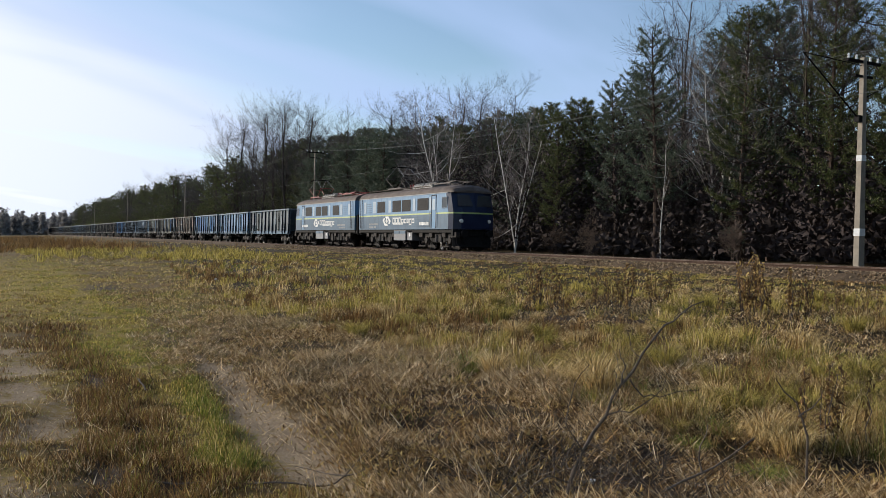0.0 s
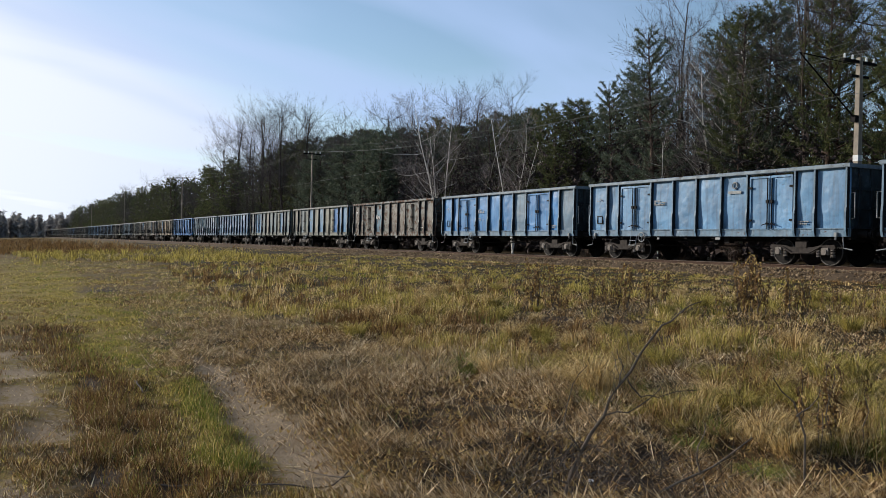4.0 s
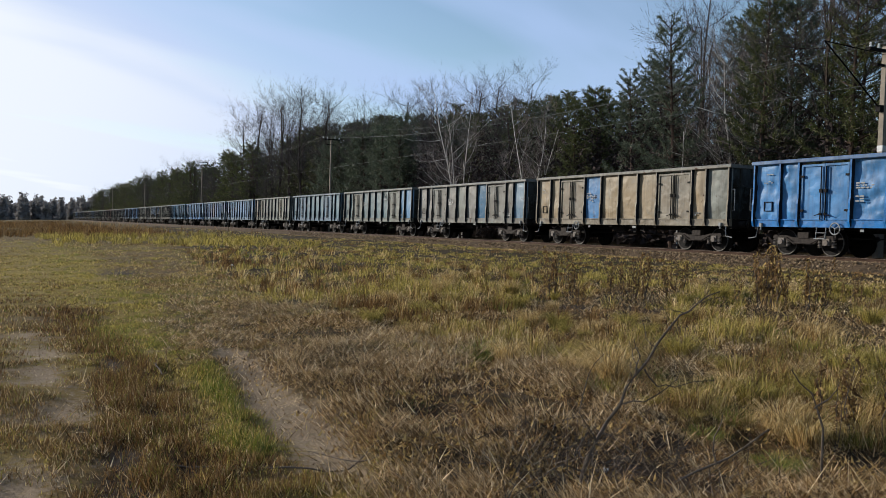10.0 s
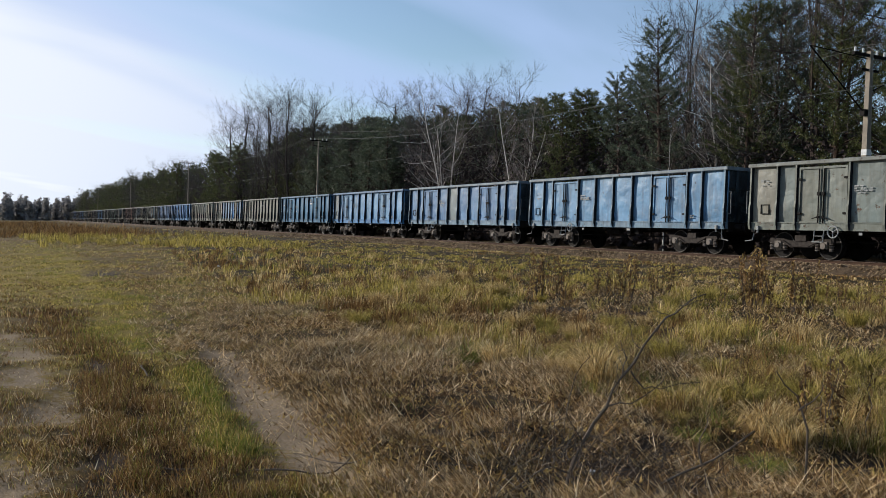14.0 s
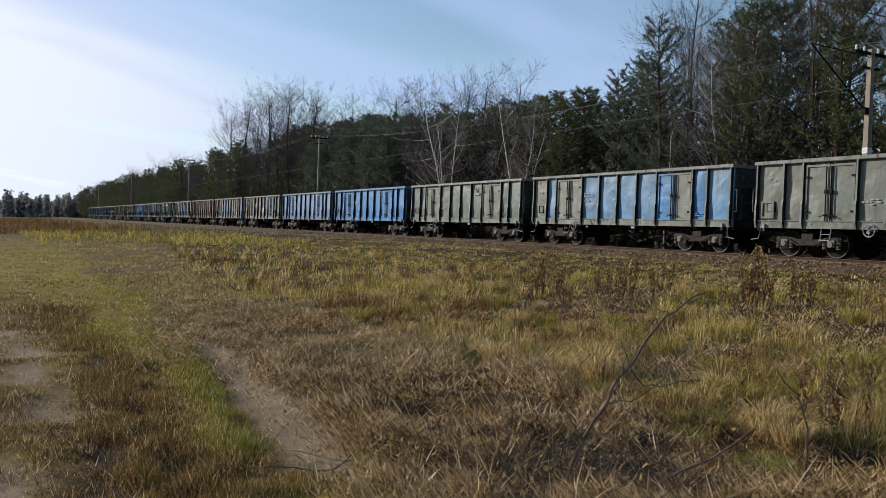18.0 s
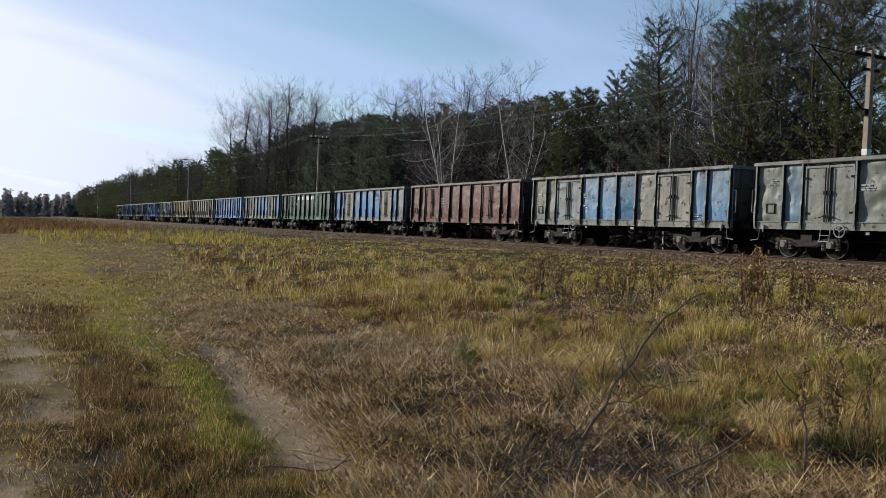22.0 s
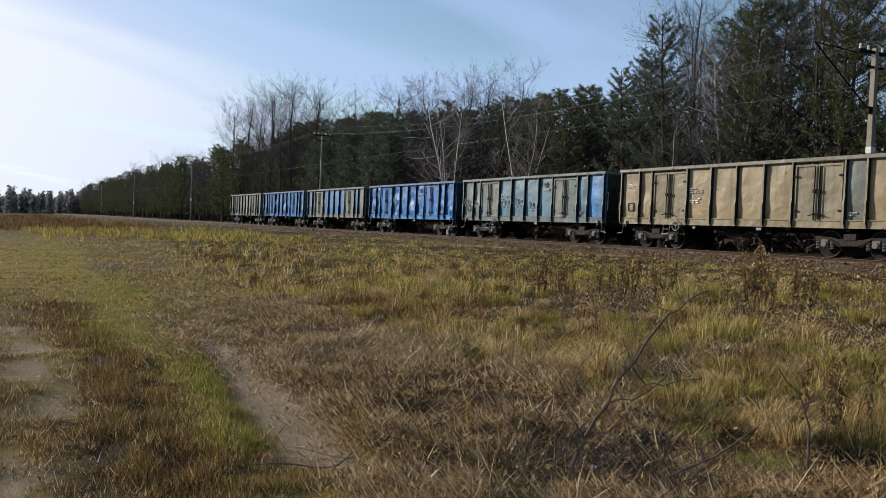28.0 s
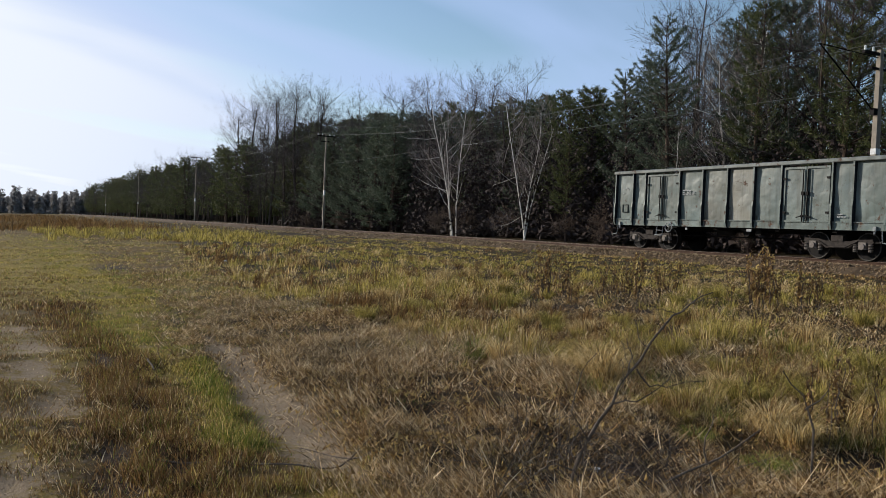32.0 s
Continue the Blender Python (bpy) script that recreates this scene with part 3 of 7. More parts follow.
def build_stones():
    """Loose ballast on the shoulder that faces the field."""
    n = 15000
    x = -78 + 74 * RNG.random(n) ** 0.72
    u = RNG.random(n)
    y = TRACK_Y - 1.25 - 1.15 * u
    z = np.where(u < 0.30, -0.115, -0.125 - 0.30 * (u - 0.30) / 0.57)
    stray = RNG.random(n) < 0.12
    y = np.where(stray, y - 0.7 * RNG.random(n), y)
    z = np.where(y < TRACK_Y - 2.4, ground_z(x, y) + 0.01, z)
    r = 0.022 + 0.034 * RNG.random(n) ** 1.6
    r = r * (1 + (-x - 10) / 140)
    octa = np.array([(1, 0, 0), (-1, 0, 0), (0, 1, 0), (0, -1, 0), (0, 0, 0.8), (0, 0, -0.8)])
    v = octa[None] * r[:, None, None] * (0.7 + 0.6 * RNG.random((n, 6, 1)))
    a = RNG.random(n) * 6.28
    ca, sa = np.cos(a)[:, None], np.sin(a)[:, None]
    vx, vy = v[..., 0] * ca - v[..., 1] * sa, v[..., 0] * sa + v[..., 1] * ca
    v = np.stack([vx + x[:, None], vy + y[:, None], v[..., 2] + z[:, None]], 2)
    t = np.array([(0, 2, 4), (2, 1, 4), (1, 3, 4), (3, 0, 4), (2, 0, 5), (1, 2, 5), (3, 1, 5), (0, 3, 5)])
    tris = (t[None] + 6 * np.arange(n)[:, None, None]).reshape(-1, 3)
    tagged(new("ballast_stones", tri_mesh("ballast_stones", v.reshape(-1, 3), tris, STONE)), "loose grey and brown ballast stones on the track shoulder", "ballast", kind="stuff")


build_track()
build_stones()


# ---- overhead line ----
def build_pole(x, y, top, wide, bands, name="utility_pole"):
    z0 = float(ground_z(x, y)) - 0.05
    root = tagged(new(name), "tapered grey concrete pole with a steel crossarm beside the railway", "pole", "poles beside the railway")
    root.matrix_basis = pose(x, y, z0)
    h = top - z0
    s = Shape()
    s.loft([[(a * w, b * d, z) for a, b in ((-1, -0.93), (-0.93, -1), (0.93, -1), (1, -0.93), (1, 0.93), (0.93, 1), (-0.93, 1), (-1, 0.93))] for z, w, d in ((0, wide, wide * 1.4), (h, wide * 0.72, wide * 0.62))])
    part("shaft", s, CONCRETE, root)
    for zb, hh in bands:
        part("painted_band", Shape().box(-wide * (1 - 0.28 * zb / h) - 0.006, wide * (1 - 0.28 * zb / h) + 0.006, -wide * (1.4 - 0.78 * zb / h) - 0.006, wide * (1.4 - 0.78 * zb / h) + 0.006, zb, zb + hh), WHITE, root, "flaking white painted band")
    part("crossarm", Shape().box(-0.06, 0.06, -0.95, 0.95, h - 0.22, h - 0.12).box(-0.05, 0.05, -0.5, 0.5, h - 0.75, h - 0.67), DARK_STEEL, root)
    for dy in (-0.85, -0.4, 0.4, 0.85):
        ins = Shape()
        ins.loft([[(r * math.cos(k * math.pi / 4), dy + r * math.sin(k * math.pi / 4), z) for k in range(8)] for z, r in ((h - 0.12, 0.02), (h - 0.08, 0.05), (h - 0.02, 0.035), (h + 0.02, 0.05), (h + 0.07, 0.02))])
        part("insulator", ins, WHITE, root)
    return root


POLES = ((41.0, 28.5, 7.75), (-20.15, 28.5, 7.75), (-81.0, 28.5, 9.5), (-147.0, 28.5, 11.0), (-218.0, 28.5, 11.2), (-295.0, 28.5, 11.2))


def build_overhead():
    for i, (x, y, top) in enumerate(POLES):
        build_pole(x, y, top, 0.125 if i < 2 else 0.075, ((4.35, 0.22), (1.55, 0.28)) if i < 2 else ((3.8, 0.5),))
    # cantilever that reaches over the track
    arm = tagged(new("cantilever_arm"), "dark steel cantilever arm on the pole over the track", "overhead arm")
    arm.matrix_basis = pose(-20.15, 28.3, 5.45)
    part("tube", Shape().tube([(0, 0, 0), (0, -3.1, 2.1)], 0.028, 6), DARK_STEEL, arm)
    part("stay", Shape().tube([(0, 0.1, 2.0), (0, -3.1, 2.1)], 0.018, 5), DARK_STEEL, arm)
    part("brace", Shape().tube([(0, 0.2, 0.75), (0.2, 2.6, 1.9)], 0.022, 6), DARK_STEEL, arm)
    part("clamp", Shape().box(-0.09, 0.09, -0.12, 0.1, -0.12, 0.12), DARK_STEEL, arm)

    def wire(y, off, sag, name, label):
        s = Shape()
        for (x0, y0, z0), (x1, y1, z1) in zip(POLES, POLES[1:]):
            pts = []
            for k in range(13):
                t = k / 12
                pts.append((x0 + (x1 - x0) * t, y, (z0 + off) * (1 - t) + (z1 + off) * t - sag * 4 * t * (1 - t)))
            s.tube(pts, 0.007, 4, False)
        tagged(part(name, s, WIRE), label, "wire", "wires along the railway")

    wire(27.65, 0.06, 1.15, "overhead_wire", "thin sagging grey line wire strung between the poles")
    wire(28.1, 0.06, 1.05, "overhead_wire", "thin sagging grey line wire strung between the poles")
    wire(29.35, 0.95, 1.35, "overhead_wire", "thin sagging grey line wire strung between the poles")
    s = Shape().tube([(-600, TRACK_Y, 5.75), (200, TRACK_Y, 5.75)], 0.007, 4, False)
    tagged(part("contact_wire", s, WIRE), "taut contact wire above the track", "wire", "wires along the railway")


build_overhead()


# ---- train: open wagons ----
HALF = 6.525
NEAR = -1.36          # plane of the side sheets, field side
WHEEL_R = 0.46


def sheet(x0, x1, z0, z1, seed, depth=0.035, crumpled=False):
    """A thin pressed side sheet, bulged and dented by loading; a crumpled one is beaten all over."""
    r = random.Random(seed)
    nx, nz = (13, 19) if crumpled else (7, 9)
    hits = [(r.uniform(x0, x1), r.uniform(z0, z1), r.uniform(0.15, 0.45), r.uniform(-depth, depth)) for _ in range(7)]
    if crumpled:
        hits += [(r.uniform(x0, x1), r.uniform(z0, z1), r.uniform(0.07, 0.17), r.uniform(-depth, depth)) for _ in range(38)]
    s = Shape()
    for j in range(nz):
        for i in range(nx):
            x, z = x0 + (x1 - x0) * i / (nx - 1), z0 + (z1 - z0) * j / (nz - 1)
            edge = min(i, nx - 1 - i, 1) * min(j, nz - 1 - j, 1)
            d = sum(a * math.exp(-((x - hx) ** 2 + (z - hz) ** 2) / w ** 2) for hx, hz, w, a in hits) * edge
            d -= 0.02 * edge * math.sin(math.pi * i / (nx - 1)) * math.sin(math.pi * j / (nz - 1))
            s.v.append((x, NEAR + d, z))
    for j in range(nz - 1):
        for i in range(nx - 1):
            o = j * nx + i
            s.f.append((o, o + 1, o + nx + 1, o + nx))
    b = len(s.v)
    s.v += [(x0, NEAR + 0.07, z0), (x1, NEAR + 0.07, z0), (x1, NEAR + 0.07, z1), (x0, NEAR + 0.07, z1)]
    s.f += [(b, b + 3, b + 2, b + 1), (0, b, b + 1, nx - 1), ((nz - 1) * nx, nz * nx - 1, b + 2, b + 3), (0, (nz - 1) * nx, b + 3, b), (nx - 1, b + 1, b + 2, nz * nx - 1)]
    return s


def stake(x, w=0.034):
    """A pressed upright: shallow above, deeper below a kink, with a foot on the sill."""
    s = Shape()
    rings = []
    for z, d, ww in ((0.99, 0.12, w * 1.2), (1.16, 0.165, w * 1.1), (1.75, 0.165, w), (1.95, 0.135, w), (3.17, 0.13, w * 0.9)):
        rings.append([(x - ww * 1.1, NEAR + 0.03, z), (x - ww, NEAR - d, z), (x + ww, NEAR - d, z), (x + ww * 1.1, NEAR + 0.03, z)])
    return s.loft(rings)


def door_leaf(x0, x1, z0, z1):
    s = Shape()
    y = NEAR - 0.05
    for a, b, c, d in ((x0, x0 + 0.07, z0, z1), (x1 - 0.07, x1, z0, z1), (x0 + 0.07, x1 - 0.07, z0, z0 + 0.07), (x0 + 0.07, x1 - 0.07, z1 - 0.07, z1)):
        s.box(a, b, y - 0.03, y + 0.04, c, d)
    s.box(x0 + 0.07, x1 - 0.07, y + 0.012, y + 0.04, z0 + 0.07, z1 - 0.07)
    return s


def bogie(parent, x, meshes):
    b = new("bogie")
    b.parent = parent
    b.matrix_basis = pose(x, 0, 0)
    if not meshes:
        f = Shape()
        y = -1.07
        pro = [(-1.30, 0.60), (-1.2, 0.52), (-0.62, 0.50), (-0.42, 0.38), (0.42, 0.38), (0.62, 0.50), (1.2, 0.52), (1.30, 0.60), (1.25, 0.70), (0.70, 0.68), (0.45, 0.62), (-0.45, 0.62), (-0.70, 0.68), (-1.25, 0.70)]
        f.extrude_y(pro, y - 0.05, y + 0.05)
        f.box(-0.22, 0.22, y - 0.08, y + 0.1, 0.60, 0.80)
        f.tube([(-0.75, y - 0.08, 0.62), (-0.35, y - 0.12, 0.42), (0.35, y - 0.12, 0.42), (0.75, y - 0.08, 0.62)], 0.028, 5)
        meshes["side_frame"] = f.mesh("side_frame", BRAKE_DUST)
        w = Shape()
        for sy in (-1, 1):
            a, bb = (sy * 0.68, sy * 0.82) if sy > 0 else (-0.82, -0.68)
            w.disc_y(0, 0, a, bb, WHEEL_R, 28)
            w.disc_y(0, 0, *( (0.62, 0.68) if sy > 0 else (-0.68, -0.62)), WHEEL_R + 0.03, 28)
            w.disc_y(0, 0, *( (0.82, 0.85) if sy > 0 else (-0.85, -0.82)), 0.16, 14)
        w.disc_y(0, 0, -0.62, 0.62, 0.085, 12)
        for k in range(4):
            a = k * math.pi / 2
            w.box(0.27 * math.cos(a) - 0.03, 0.27 * math.cos(a) + 0.03, -0.835, -0.82, 0.27 * math.sin(a) - 0.03, 0.27 * math.sin(a) + 0.03)
        plain_faces = len(w.f)
        w.ring_y(0, 0, -0.825, WHEEL_R - 0.025, 0.022, 28)
        meshes["wheelset"] = w.mesh("wheelset", DARK_STEEL)
        meshes["wheelset"].materials.append(TREAD)
        meshes["wheelset"].polygons.foreach_set("material_index", [int(i >= plain_faces) for i in range(len(w.f))])
        a = Shape().disc_y(0, 0, -1.20, -1.02, 0.10, 14).box(-0.13, 0.13, -1.16, -1.0, -0.09, 0.14)
        meshes["axle_box"] = a.mesh("axle_box", SPRING)
        sp = Shape()
        for k in range(5):
            sp.loft([[(0.075 * math.cos(q * math.pi / 4), 0.075 * math.sin(q * math.pi / 4), k * 0.05 + dz) for q in range(8)] for dz in (0, 0.028)])
        meshes["spring"] = sp.mesh("spring", SPRING)
        meshes["bolster"] = Shape().box(-0.2, 0.2, -1.0, 1.0, 0.55, 0.85).box(-0.7, 0.7, -0.5, 0.5, 0.4, 0.6).mesh("bolster", DARK_STEEL)
        sh = Shape()
        sh.box(-0.05, 0.05, -0.86, -0.70, 0.22, 0.62)
        meshes["brake_shoe"] = sh.mesh("brake_shoe", DARK_STEEL)
    part("side_frame", meshes["side_frame"], None, b)
    part("side_frame", meshes["side_frame"], None, b, at=pose(0, 0, 0, 0, 0, 180))
    part("bolster", meshes["bolster"], None, b)
    for dx in (-0.42, 0.42):
        part("brake_shoe", meshes["brake_shoe"], None, b, at=(dx, 0, 0))
    for dx in (-0.92, 0.92):
        part("axle_box", meshes["axle_box"], None, b, at=(dx, 0, WHEEL_R))
        for e in (-0.27, 0.27):
            part("spring", meshes["spring"], None, b, at=(dx + e, -1.09, 0.30))
        part("wheelset", meshes["wheelset"], None, b, at=(dx, 0, WHEEL_R))
    return b


BOGIE = {}
PAINTED = ("panel", "stake", "door", "rim", "side_sill", "end_wall", "far_wall", "hatch")


def mark_bars(x0, x1, z0, rows, h, seed, y, fill=0.7):
    """Rows of short bars in the place of stencilled writing."""
    r = random.Random(seed)
    s = Shape()
    for k in range(rows):
        x, z = x0, z0 - k * h * 1.7
        stop = x0 + (x1 - x0) * r.uniform(0.55, 1.0)
        while x < stop:
            w = r.uniform(0.05, 0.16)
            if r.random() < fill:
                s.box(x, min(x + w, x1), y - 0.004, y, z, z + h)
            x += w + 0.035
    return s


def loose_bars(name, shape, mat, parent):
    """Each bar of a row as a part of its own."""
    for k in range(0, len(shape.v), 8):
        q = Shape()
        q.v = shape.v[k:k + 8]
        q.f = [tuple(j - k for j in f) for f in shape.f[k // 8 * 6:k // 8 * 6 + 6]]
        part(name, q, mat, parent)


def build_wagon(kind):
    """kind: two (doors at both ends), none (no double doors), one (a door near the rear only)."""
    w = new("open_wagon")

    def u(a):
        return a - HALF

    doors = {"two": (2.05, 9.0), "none": (), "one": (2.05,)}[kind]
    if kind == "two":
        bays = ((0.07, 1.25), (1.25, 2.05), (4.0, 5.28), (5.28, 6.525), (6.525, 7.77), (7.77, 9.0), (10.95, 11.77), (11.77, 12.98))
        stakes = (0.12, 1.25, 2.03, 4.03, 5.28, 6.525, 7.77, 8.98, 11.0, 11.77, 12.93)
    elif kind == "one":
        bays = ((0.07, 1.25), (1.25, 2.05), (4.0, 5.05), (5.05, 6.15), (6.15, 7.3), (7.3, 8.4), (8.4, 9.55), (9.55, 10.7), (10.7, 11.8), (11.8, 12.98))
        stakes = (0.12, 1.25, 2.03, 4.03, 5.05, 6.15, 7.3, 8.4, 9.55, 10.7, 11.8, 12.93)
    else:
        edge = [0.07 + (12.98 - 0.07) * k / 11 for k in range(12)]
        bays = tuple(zip(edge, edge[1:]))
        stakes = [0.12] + edge[1:-1] + [12.93]
    for i, (a, b) in enumerate(bays):
        part("panel", sheet(u(a), u(b), 1.25, 3.17, 31 * i + len(kind)), PAINT, w, smooth=True)
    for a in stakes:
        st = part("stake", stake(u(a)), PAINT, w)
        # the webs' shade is painted on in near-black; the pressed face keeps its paint
        st.data.materials.append(WEB_SHADE)
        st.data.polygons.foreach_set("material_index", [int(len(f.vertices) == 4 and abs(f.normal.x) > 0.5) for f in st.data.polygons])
    for a in doors:
        for k in (0, 1):
            d = part("door", door_leaf(u(a) + 0.06 + k * 0.93, u(a) + 0.96 + k * 0.93, 1.20, 3.08), PAINT, w)
            hx = u(a) + (0.10 if k == 0 else 1.83)
            for hz in (1.5, 2.65):
                part("hinge", Shape().box(hx - 0.05, hx + 0.09, NEAR - 0.115, NEAR - 0.075, hz, hz + 0.07), DARK_STEEL, d)
            cx = u(a) + (0.885 if k == 0 else 1.065)
            lock = Shape().tube([(cx, NEAR - 0.12, 1.22), (cx, NEAR - 0.12, 3.0)], 0.022, 6)
            lock.box(cx - 0.05, cx + 0.05, NEAR - 0.15, NEAR - 0.08, 2.12, 2.24).box(cx - 0.04, cx + 0.04, NEAR - 0.15, NEAR - 0.08, 1.38, 1.45)
            lock.tube([(cx, NEAR - 0.15, 1.42), (cx + (0.2 if k else -0.2), NEAR - 0.16, 1.36)], 0.018, 5)
            part("lock_bar", lock, DARK_STEEL, d)
    if kind != "two":
        a = 1.35 if kind == "none" else 0.3
        part("hatch", door_leaf(u(a), u(a) + 0.8, 1.28, 2.25) if kind == "none" else door_leaf(u(a), u(a) + 0.55, 1.3, 1.9), PAINT, w)
    # rim, sills, ends, far side
    rim = Shape()
    rim.box(-HALF, HALF, -1.50, -1.33, 3.165, 3.30, 0.02).box(-HALF, HALF, 1.33, 1.50, 3.165, 3.30, 0.02)
    rim.box(-HALF, -HALF + 0.12, -1.33, 1.33, 3.17, 3.295).box(HALF - 0.12, HALF, -1.33, 1.33, 3.17, 3.295)
    part("rim", rim, PAINT, w)
    for sy in (-1, 1):
        y0, y1 = (NEAR - 0.055, NEAR + 0.06) if sy < 0 else (1.30, 1.415)
        part("side_sill", Shape().box(-HALF + 0.05, HALF - 0.05, y0, y1, 0.97, 1.245).box(-HALF + 0.05, HALF - 0.05, y0 - 0.03 if sy < 0 else y0, y1 if sy < 0 else y1 + 0.03, 1.21, 1.24), PAINT, w)
    far = Shape().box(-HALF + 0.06, HALF - 0.06, 1.30, 1.36, 1.245, 3.165)
    for a in stakes:
        far.box(u(a) - 0.06, u(a) + 0.06, 1.36, 1.45, 1.0, 3.165)
    part("far_wall", far, PAINT, w)
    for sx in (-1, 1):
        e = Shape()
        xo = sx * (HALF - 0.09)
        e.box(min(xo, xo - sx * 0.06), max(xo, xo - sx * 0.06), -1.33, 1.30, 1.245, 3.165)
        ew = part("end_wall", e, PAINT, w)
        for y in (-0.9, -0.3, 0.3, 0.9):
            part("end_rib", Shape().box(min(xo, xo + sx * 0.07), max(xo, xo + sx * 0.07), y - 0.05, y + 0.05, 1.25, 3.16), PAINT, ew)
        for z in (1.9, 2.5):
            part("end_rib", Shape().box(min(xo, xo + sx * 0.05), max(xo, xo + sx * 0.05), -1.3, 1.3, z - 0.04, z + 0.04), PAINT, ew)
        rail = Shape().tube([(sx * (HALF - 0.02), NEAR + 0.02, 2.35), (sx * (HALF + 0.12), NEAR - 0.02, 2.35), (sx * (HALF + 0.12), NEAR - 0.02, 1.55), (sx * (HALF - 0.02), NEAR + 0.02, 1.55)], 0.018, 5)
        part("handrail", rail, FADED, w)
        bb = Shape().box(min(sx * 6.3, sx * 6.47), max(sx * 6.3, sx * 6.47), -1.3, 1.3, 0.88, 1.24)
        part("headstock", bb, DARK_STEEL, w)
        st = Shape().tube([(sx * 6.25, NEAR - 0.02, 0.97), (sx * 6.3, NEAR - 0.06, 0.6), (sx * 6.62, NEAR - 0.06, 0.55)], 0.02, 5)
        part("shunter_step", st, FADED, w)
        for y in (-0.875, 0.875):
            bf = Shape()
            n = 12
            bf.loft([[(sx * (6.46 + dx), y + r * math.cos(2 * math.pi * k / n), 1.05 + r * math.sin(2 * math.pi * k / n)) for k in range(n)] for dx, r in ((0, 0.12), (0.34, 0.12), (0.34, 0.075), (0.50, 0.075), (0.505, 0.22), (0.545, 0.20))])
            part("buffer", bf, DARK_STEEL, w)
        hk = Shape().tube([(sx * 6.4, 0, 1.05), (sx * 6.7, 0, 1.05), (sx * 6.86, 0, 0.92), (sx * 7.0, 0, 0.98)], 0.04, 6)
        part("coupling", hk, DARK_STEEL, w)
        lamp = Shape().box(sx * 6.05 - 0.05, sx * 6.05 + 0.05, NEAR - 0.14, NEAR - 0.06, 0.96, 1.10).tube([(sx * 6.05, NEAR - 0.10, 0.96), (sx * 6.05, NEAR - 0.10, 0.86)], 0.03, 6)
        part("rope_hook", lamp, FADED, w)
    part("floor", Shape().box(-HALF + 0.1, HALF - 0.1, -1.30, 1.30, 1.14, 1.20), DARK_STEEL, w)
    fr = Shape().box(-6.3, 6.3, -0.28, 0.28, 0.80, 1.13)
    part("underframe", fr, DARK_STEEL, w)
    cross = Shape().box(-0.09, 0.09, -1.28, 1.28, 0.88, 1.125).mesh("cross_member", DARK_STEEL)
    for a in (-4.5, -2.2, -0.7, 0.7, 2.2, 4.5):
        part("cross_member", cross, None, w, at=(a, 0, 0))
    part("side_girder", Shape().box(-3.2, 3.2, -1.0, -0.9, 0.9, 1.1), DARK_STEEL, w)
    part("brake_rod", Shape().tube([(-3.1, -0.6, 0.62), (3.1, -0.6, 0.62)], 0.022, 5).tube([(-1.2, -0.6, 0.62), (-1.2, -0.6, 0.95)], 0.025, 5).tube([(1.6, -0.62, 0.62), (1.6, -0.62, 0.95)], 0.025, 5), DARK_STEEL, w)
    tank = Shape()
    tank.loft([[(xx, -0.72 + r * math.cos(k * math.pi / 6), 0.82 + r * math.sin(k * math.pi / 6)) for k in range(12)] for xx, r in ((-1.05, 0.08), (-1.0, 0.15), (-0.25, 0.15), (-0.2, 0.08))])
    part("air_tank", tank, DARK_STEEL, w)
    part("brake_cylinder", Shape().disc_y(0.55, 0.80, -0.95, -0.60, 0.15, 14), DARK_STEEL, w)
    part("brake_valve", Shape().box(1.05, 1.3, -1.05, -0.8, 0.72, 0.97), DARK_STEEL, w)
    hx = {"two": -3.0, "none": -1.7, "one": -2.0}[kind]
    hw = Shape().ring_y(hx, 0.93, NEAR - 0.13, 0.19, 0.022, 20)
    for k in range(3):
        a = k * 2.094 + 0.5
        hw.tube([(hx, NEAR - 0.13, 0.93), (hx + 0.18 * math.cos(a), NEAR - 0.13, 0.93 + 0.18 * math.sin(a))], 0.015, 5)
    hw.tube([(hx, NEAR - 0.14, 0.93), (hx, NEAR + 0.3, 0.93)], 0.025, 6)
    part("brake_handwheel", hw, FADED, w)
    stp = Shape()
    sx0 = -3.75
    for a in (sx0, sx0 + 0.36):
        stp.tube([(a, NEAR - 0.05, 0.98), (a, NEAR - 0.10, 0.60)], 0.018, 5)
    stp.box(sx0 - 0.02, sx0 + 0.38, NEAR - 0.16, NEAR - 0.06, 0.58, 0.61).box(sx0, sx0 + 0.36, NEAR - 0.12, NEAR - 0.07, 0.78, 0.80)
    part("step", stp, FADED, w)
    part("data_plate", Shape().box(1.0, 1.22, NEAR - 0.10, NEAR - 0.08, 0.84, 0.93), FADED, w)
    part("data_plate", Shape().box(-2.1, -1.98, NEAR - 0.10, NEAR - 0.08, 0.84, 0.92), FADED, w)
    pf = Shape()
    px = u(0.52)
    for a, b, c, d in ((px, px + 0.36, 1.52, 1.545), (px, px + 0.36, 1.835, 1.86), (px, px + 0.025, 1.52, 1.86), (px + 0.335, px + 0.36, 1.52, 1.86)):
        pf.box(a, b, NEAR - 0.045, NEAR + 0.03, c, d)
    part("label_frame", pf, DARK_STEEL, w)
    bogie(w, -4.5, BOGIE)
    bogie(w, 4.5, BOGIE)
    return w


